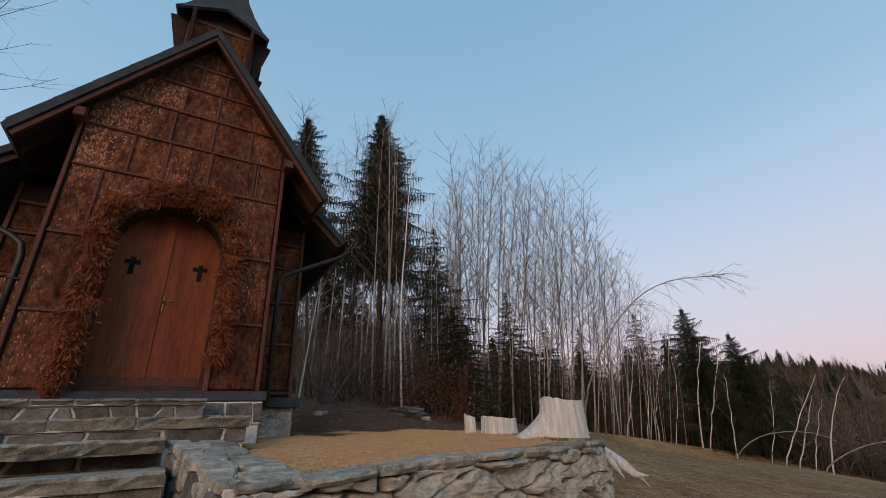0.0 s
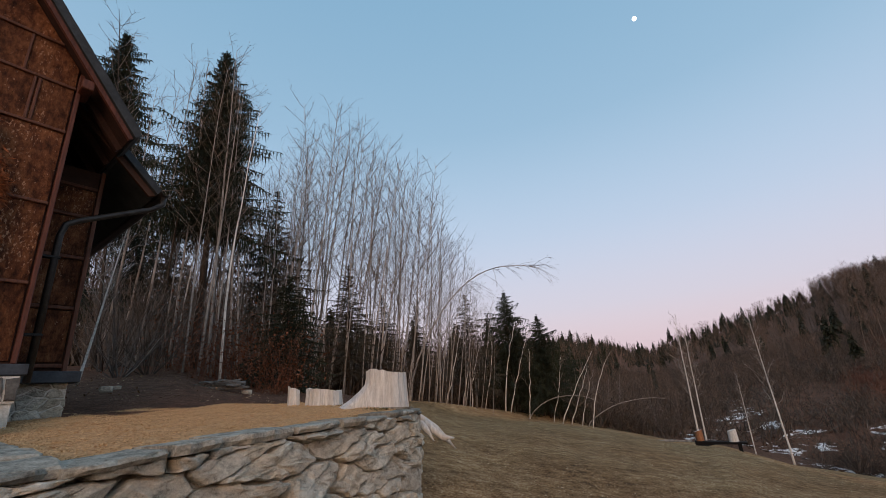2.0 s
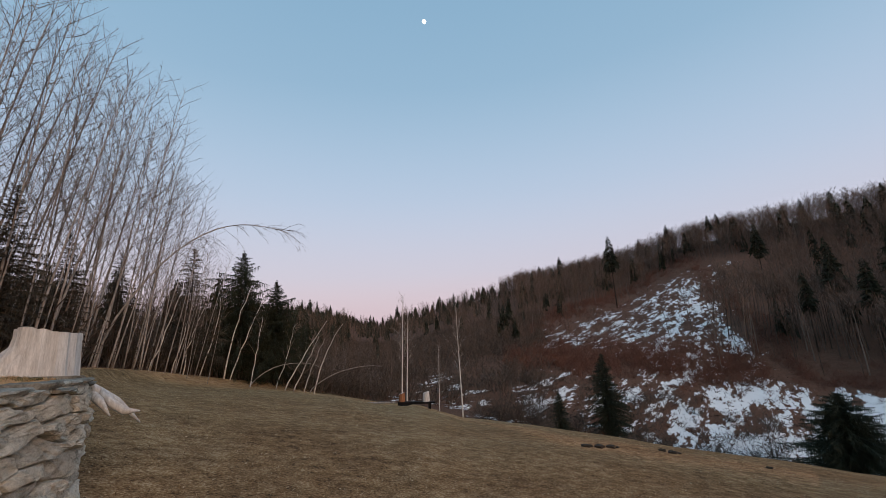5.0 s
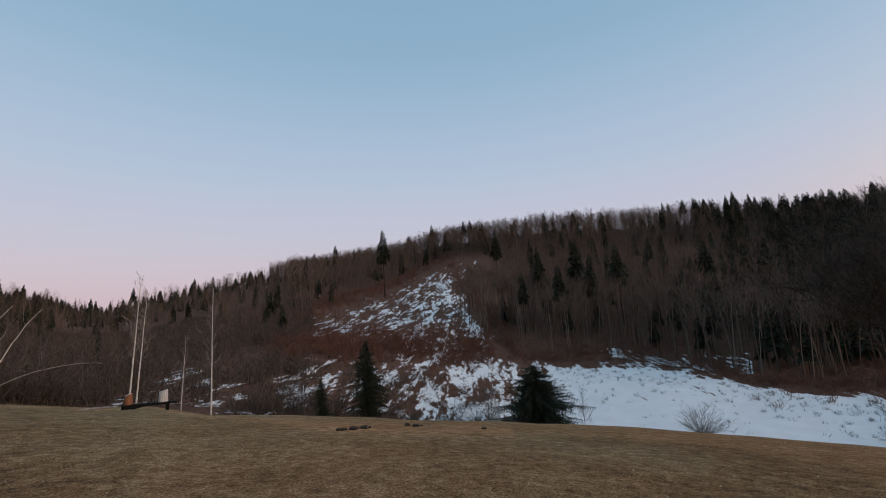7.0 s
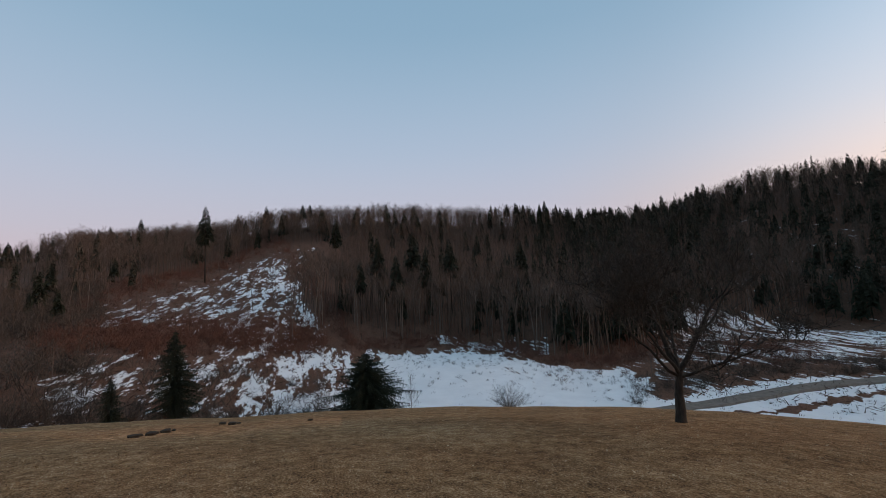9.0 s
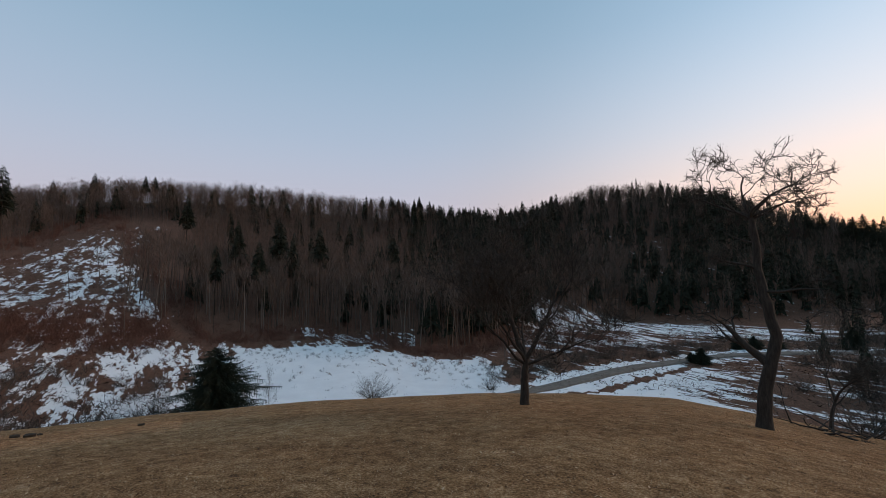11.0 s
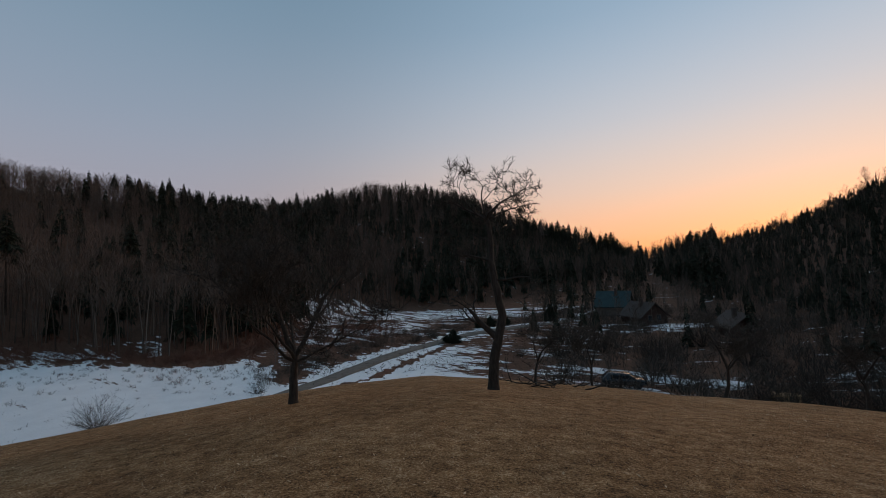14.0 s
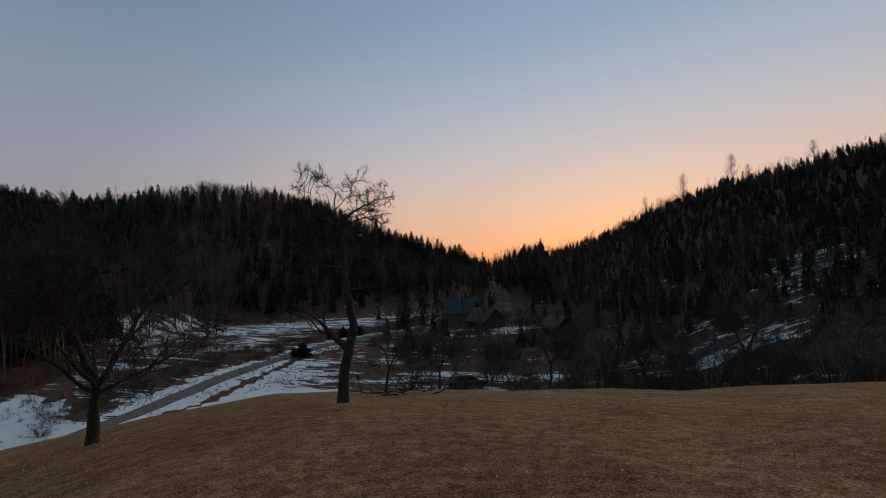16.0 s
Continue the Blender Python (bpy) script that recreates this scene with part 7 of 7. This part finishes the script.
    brush.extend(ground_places(az, SHEET(az)[..., 0] - np.abs(rnd.normal(0, 7, m)), rnd.uniform(0.25, 0.7, m)))
    # brown banks and bushes round the road and the houses
    m = 420
    az = rnd.uniform(128, 170, m)
    r = ROAD_R(az)[..., 0] + rnd.uniform(6, 18, m)
    brush.extend(ground_places(az, r, rnd.uniform(0.5, 1.5, m)))
    m = 300
    az = rnd.uniform(126, 146, m)
    bracken.extend(ground_places(az, 76 + 0.4 * (az - 126) + rnd.normal(4, 6, m), rnd.uniform(0.6, 2.0, m)))
    m = 900
    az = rnd.uniform(166, 222, m)
    brush.extend(ground_places(az, rnd.uniform(44, 110, m), rnd.uniform(1.2, 3.4, m)))
    m = 260
    az = rnd.uniform(162, 218, m)
    add(az, rnd.uniform(56, 130, m), np.full(m, 7.0), np.full(m, 6.0), np.full(m, 0.10))
    m = 320
    az = rnd.uniform(164, 188, m)
    add(az, rnd.uniform(102, 215, m), np.full(m, 7.5), np.full(m, 8.0), np.full(m, 0.14))
    woods("bare_hill_wood", bare, FARWOOD, far_bare, "leafless brown beech wood covering the hillsides")
    woods("clear_stem_wood", stems, FARWOOD, far_stem, "drawn-up bare trees along the wood's foot")
    woods("spruce_hill_wood", firs, SPRUCE, far_spruce, "dark spruce wood along the hills and ridges")
    woods("valley_brush", brush, SCRUB, far_brush, "low grey-brown leafless scrub on the valley rims")
    woods("bracken_brush", bracken, BRACKEN, far_brush, "reddish dead bracken and brush across the cut slope")


make_far_woods()


def make_slash():
    """Brushwood, stems and dead bracken over the cut slope and along the stream."""
    rnd = random.Random(41)
    s = Soup()
    for k in range(3000):
        if k % 3 == 0:
            az, r = rnd.uniform(134, 172), rnd.uniform(56, 120)
        elif k % 7 == 0:
            az, r = rnd.uniform(40, 62), rnd.uniform(36, 90)
        else:
            az, r = rnd.uniform(62, 92), rnd.uniform(44, 145)
            if 100 < r < 140 and rnd.random() < 0.6:
                continue
        p = spot(az, r)
        for _ in range(7):
            d = Vector((rnd.gauss(0, 1), rnd.gauss(0, 1), abs(rnd.gauss(0.2, 0.5)))).normalized()
            q = p + Vector((rnd.gauss(0, 0.8), rnd.gauss(0, 0.8), 0))
            s.sliver(q, q + d * rnd.uniform(0.25, 0.85), rnd.uniform(0.03, 0.08), d.cross(Vector((rnd.gauss(0, 1), rnd.gauss(0, 1), 1))).normalized())
    tagged(s.obj("brushwood", SLASH), "brown brushwood and bracken poking through patchy snow", "brushwood", kind="stuff")


make_slash()


def make_snow_tufts():
    """Dead grass and weeds standing out of the snow."""
    rnd = random.Random(47)
    s = Soup()
    for k in range(1100):
        az = rnd.uniform(92, 168)
        r = rnd.uniform(50, 92 if az < 132 else 118)
        if az < 131 and r < float(SHEET(az)[..., 0]) - 8 and rnd.random() < 0.8:
            continue
        p = spot(az, r)
        for _ in range(6):
            d = Vector((rnd.gauss(0, 0.6), rnd.gauss(0, 0.6), 1)).normalized()
            q = p + Vector((rnd.gauss(0, 0.22), rnd.gauss(0, 0.22), -0.05))
            s.sliver(q, q + d * rnd.uniform(0.15, 0.45), rnd.uniform(0.015, 0.04), Vector((rnd.gauss(0, 1), rnd.gauss(0, 1), 0)).normalized())
    tagged(s.obj("snow_tufts", SLASH), "dead weeds and tufts standing out of snow", "dead grass", kind="stuff")


make_snow_tufts()

# ---- road, car, houses and small things ----
def make_road():
    line = smooth_line(ROAD, 3)
    s = Soup()
    for i, (az, r) in enumerate(line):
        p = spot(az, r)
        j = min(i + 1, len(line) - 1)
        d = spot(*line[j]) - spot(*line[max(i - 1, 0)])
        n = Vector((d.y, -d.x, 0)).normalized()
        base = land_at(p.x, p.y) + 0.10
        for off, z in ((-1.6, -0.5), (-1.0, 0.05), (1.0, 0.05), (1.6, -0.5)):
            s.v.append(Vector((p.x, p.y, base + z)) + n * off)
    for i in range(len(line) - 1):
        for k in range(3):
            s.f.append((i * 4 + k, i * 4 + k + 1, i * 4 + 5 + k, i * 4 + 4 + k))
    tagged(s.obj("road", ROADM), "narrow pale gravel road through the snowy valley", "road", kind="structure")


make_road()


def make_car():
    p = spot(174.2, 48.6)
    car = thing("car", pose(p.x, p.y, p.z, 0, 0, -174.4 + 8), "dark parked estate car seen from the side", "car")
    prof = [(-2.1, 0.35), (2.05, 0.35), (2.12, 0.62), (1.95, 0.80), (1.15, 0.92), (0.55, 1.40), (-1.45, 1.43), (-2.02, 0.95), (-2.14, 0.7)]
    bm = bmesh.new()
    prism(bm, prof, -0.85, 0.85)
    bmesh.ops.bevel(bm, geom=list(bm.edges), offset=0.06, segments=2, affect="EDGES")
    body = part("body", bm, CARPAINT, car, "dark paintwork", True)
    for y in (-0.86, 0.855):
        for pts in ([(-1.30, 0.98), (-0.45, 0.98), (-0.45, 1.34), (-1.25, 1.34)], [(-0.38, 0.98), (0.95, 0.96), (0.48, 1.34), (-0.38, 1.34)]):
            bm = bmesh.new()
            prism(bm, pts, y, y + 0.012)
            part("side_window", bm, GLASSDARK, body)
    boxpart("roof_rail", (-1.3, 0.4, -0.7, -0.66, 1.43, 1.47), IRON, car)
    for x in (-1.35, 1.35):
        for y in (-0.78, 0.78):
            s = Soup()
            s.tube([Vector((x, y - 0.1, 0.32)), Vector((x, y + 0.1, 0.32))], [0.32, 0.32], 18)
            w = s.obj("wheel", RUBBER, car, True)
            s = Soup()
            s.tube([Vector((x, y - 0.115, 0.32)), Vector((x, y + 0.115, 0.32))], [0.19, 0.19], 14)
            s.obj("rim", ZINC, w)
    for y in (-0.6, 0.6):
        boxpart("tail_light", (-2.15, -2.10, y - 0.12, y + 0.12, 0.72, 0.92), TILEROOF, car)
        boxpart("headlight", (2.02, 2.08, y - 0.14, y + 0.14, 0.66, 0.78), GLASSDARK, car)


make_car()


def make_house(az, r, turn, lx, ly, eave, ridge, wall_mat, roof_mat, label, windows):
    p = spot(az, r)
    h = thing("house", pose(p.x, p.y, p.z - 0.4, 0, 0, turn), label, "house", "valley houses")
    bm = bmesh.new()
    prism(bm, [(-lx / 2, 0), (lx / 2, 0), (lx / 2, eave), (0, ridge - 0.15), (-lx / 2, eave)], -ly / 2, ly / 2)
    part("wall", bm, wall_mat, h)
    for s in (-1, 1):
        k = (ridge - eave) / (lx / 2)
        bm = bmesh.new()
        e = lx / 2 + 0.5
        prism(bm, [(0, ridge), (s * e, ridge - k * e), (s * e, ridge - k * e + 0.16), (0, ridge + 0.18)], -ly / 2 - 0.5, ly / 2 + 0.5)
        part("roof", bm, roof_mat, h)
    boxpart("chimney", (0.6, 1.1, 0.4, 0.9, ridge - 1.0, ridge + 0.8), TILEROOF, h)
    for k in range(windows):
        x = -lx / 2 + lx * (k + 1) / (windows + 1)
        for y, o in ((-ly / 2, -1), (ly / 2, 1)):
            w = boxpart("window", (x - 0.45, x + 0.45, min(y, y + o * 0.04), max(y, y + o * 0.04), 1.0, 2.1), PLASTER, h)
            boxpart("pane", (x - 0.38, x + 0.38, min(y + o * 0.04, y + o * 0.05), max(y + o * 0.04, y + o * 0.05), 1.07, 2.03), GLASSDARK, w, bevel=0)
    boxpart("door", (-0.45, 0.45, -ly / 2 - 0.05, -ly / 2, 0.3, 2.3) if windows % 2 == 0 else (lx / 2 - 1.4, lx / 2 - 0.5, -ly / 2 - 0.05, -ly / 2, 0.3, 2.3), DARKWOOD, h)


make_house(173.8, 100, 84, 6.0, 6.2, 2.7, 5.4, PLASTER, TINROOF, "house with a steep green tin roof in the valley", 2)
make_house(177.0, 90, 40, 5.4, 6.0, 2.0, 4.2, DARKWOOD, TILEROOF, "low dark house with a brown gabled roof", 2)
make_house(186.5, 78, 20, 4.4, 5.2, 1.9, 3.6, DARKWOOD, TILEROOF, "small dark wooden shed among bare trees", 1)


def make_pole():
    p = spot(171.2, 74)
    pole = thing("power_pole", Matrix.Translation(p), "weathered wooden power pole beside the houses", "pole")
    s = Soup()
    s.tube([Vector((0, 0, -0.3)), Vector((0, 0, 7.2))], [0.13, 0.09], 8)
    s.obj("post", TRUNK, pole)
    s = Soup()
    s.tube([Vector((1.5, 0, -0.2)), Vector((0.05, 0, 4.8))], [0.09, 0.08], 6)
    s.obj("brace", TRUNK, pole)
    boxpart("crossarm", (-0.7, 0.7, -0.06, 0.06, 6.7, 6.82), TRUNK, pole)
    for x in (-0.6, 0, 0.6):
        s = Soup()
        s.tube([Vector((x, 0, 6.82)), Vector((x, 0, 6.98))], [0.04, 0.03], 6)
        s.obj("insulator", PLASTER, pole)


make_pole()


def make_bench():
    base = spot(50.2, 24.0)
    m = pose(base.x, base.y, base.z + 0.02, 0, 0, -50.2)
    b = thing("plank_bench", m, "low near-black plank bench on the meadow's edge", "bench")
    bm = bmesh.new()
    prism(bm, [(-0.98, 0.06), (-0.55, 0.04), (-0.20, 0.12), (1.00, 0.10), (1.00, 0.18), (-0.30, 0.24), (-0.98, 0.27)], -0.2, 0.2)
    part("plank", bm, HOLE, b, "near-black weathered plank")
    for x in (-0.84, 0.70):
        boxpart("leg", (x - 0.07, x + 0.07, -0.12, 0.12, -0.30 if x < 0 else -0.55, 0.14), HOLE, b)
    for i, (x, z, w, h, lab) in enumerate(((-0.76, 0.262, 0.16, 0.42, "split log with orange wood upright on the bench"), (0.52, 0.205, 0.18, 0.46, "pale log round upright on the bench"))):
        lg = thing("log_round", m @ pose(x, 0, z), lab, "log", "logs by the bench")
        s = Soup()
        n = 16
        for zz, k in ((0, 1.06), (h * 0.5, 1.0), (h, 0.95)):
            for j in range(n):
                a = 6.283 * j / n
                s.v.append(Vector((math.cos(a) * w * k * (1 + 0.06 * math.sin(3 * a + i)), math.sin(a) * w * k, zz + (zz == h) * 0.05 * math.cos(a))))
        for k in range(2):
            for j in range(n):
                s.f.append((k * n + j, k * n + (j + 1) % n, (k + 1) * n + (j + 1) % n, (k + 1) * n + j))
        s.obj("bark", SPLITWOOD if i == 0 else STUMPWOOD, lg)
        c = Soup()
        c.v = [v + Vector((0, 0, 0.002)) for v in s.v[-n:]]
        c.f = [tuple(range(n))]
        c.obj("sawn_face", STUMPWOOD, lg)
    lying = thing("lying_log", m @ pose(-2.0, 0.1, -0.02), "weathered pole laid on a short log round", "log", "logs by the bench")
    s = Soup()
    s.tube([Vector((-0.75, 0, 0.30)), Vector((0.1, 0.03, 0.29)), Vector((0.9, 0, 0.25))], [0.045, 0.05, 0.04], 8)
    s.obj("pole", PALEBARK, lying)
    s = Soup()
    s.tube([Vector((-0.30, -0.25, 0.11)), Vector((-0.28, 0.25, 0.11))], [0.13, 0.12], 12)
    s.obj("log", STUMPWOOD, lying)


make_bench()


def make_crate():
    p = spot(190.0, 46.5)
    c = thing("plank_box", pose(p.x, p.y, p.z, 0, 0, -185), "low tan box of boards below the meadow's brow", "box")
    for k in range(4):
        boxpart("board", (-0.95, 0.95, -0.5, -0.46, 0.02 + 0.17 * k, 0.17 + 0.17 * k), CHIP, c)
    for x in (-0.93, 0.9):
        boxpart("side_board", (x, x + 0.04, -0.455, 0.5, 0.0, 0.68), CHIP, c)
    boxpart("lid", (-1.0, 1.0, -0.52, 0.52, 0.69, 0.73), CHIP, c)


make_crate()


def make_moon():
    bm = bmesh.new()
    bmesh.ops.create_uvsphere(bm, u_segments=24, v_segments=16, radius=6.5)
    me = bpy.data.meshes.new("moon")
    bm.to_mesh(me)
    bm.free()
    me.materials.append(MOON)
    ob = new("moon", me)
    ob.location = Vector((0, 0, EYE)) + way(53.6, 40.8) * 1500
    tagged(ob, "bright full moon in the clear dusk sky", "moon", kind="structure")


make_moon()


def make_grass():
    """Dry blades and tufts on the meadow near the standing point."""
    rnd = random.Random(61)
    s = Soup()
    for k in range(120000):
        az = rnd.uniform(14, 222)
        r = 2.2 + 24 * rnd.random() ** 1.35
        x, y = r * math.sin(radians(az)), r * math.cos(radians(az))
        s.v.append((x, y))
    xy = np.array(s.v)
    z = land(xy[:, 0], xy[:, 1])
    s = Soup()
    for (x, y), h in zip(xy.tolist(), z.tolist()):
        r = math.hypot(x, y)
        p = Vector((x, y, h - 0.005))
        d = Vector((rnd.gauss(0, 0.9), rnd.gauss(0, 0.9), rnd.uniform(0.25, 0.9))).normalized()
        L = rnd.uniform(0.018, 0.050) * (1 - 0.012 * r)
        s.sliver(p, p + d * L, (0.0022 + 0.0006 * r) * rnd.uniform(0.6, 1.2), Vector((d.y, -d.x, 0.1)).normalized())
    tagged(s.obj("dry_grass", STRAW), "short dry straw-coloured grass covering the meadow", "grass", kind="stuff")


make_grass()


def make_fallen_leaves():
    rnd = random.Random(63)
    s = Soup()
    for k in range(6400):
        if k % 2:
            az, r = rnd.uniform(16, 222), rnd.uniform(2.5, 14)
        elif k % 4:
            az, r = rnd.uniform(12, 70), rnd.uniform(6, 24)
        else:
            az, r = rnd.uniform(-20, 14), rnd.uniform(8.4, 15)
        p = spot(az, r) + Vector((0, 0, 0.03))
        a = rnd.uniform(0, 6.28)
        d, e = Vector((math.cos(a), math.sin(a), rnd.gauss(0, 0.3))), Vector((-math.sin(a), math.cos(a), rnd.gauss(0, 0.3)))
        L = rnd.uniform(0.008, 0.020) * (1.2 if k % 2 else 1.0) * (1 + 0.03 * r)
        i = len(s.v)
        s.v += [p, p + d * L + e * L * 0.5, p + d * L * 2, p + d * L - e * L * 0.5]
        s.f.append((i, i + 1, i + 2, i + 3))
    tagged(s.obj("fallen_leaves", STRAW), "pale dead leaves scattered over grass and litter", "leaves", kind="stuff")


make_fallen_leaves()


def make_clods():
    rnd = random.Random(71)
    for az, r, size in ((70.4, 13.2, 0.22), (70.9, 13.5, 0.16), (71.9, 13.6, 0.26), (72.3, 13.9, 0.14), (73.2, 14.1, 0.24), (73.9, 14.4, 0.12), (78.6, 15.6, 0.20), (79.6, 15.4, 0.24), (80.3, 15.7, 0.13), (88.2, 15.3, 0.16)):
        c = flat_stone("earth_clod", (size, size * 0.8, size * 0.45), int(az * 10), SOIL)
        p = spot(az, r)
        c.location = p + Vector((0, 0, size * 0.08))
        c.rotation_euler[2] = rnd.uniform(0, 6.28)
        tagged(c, "dark lump of turned-up earth on the dry meadow", "earth clod", "earth clods")


make_clods()
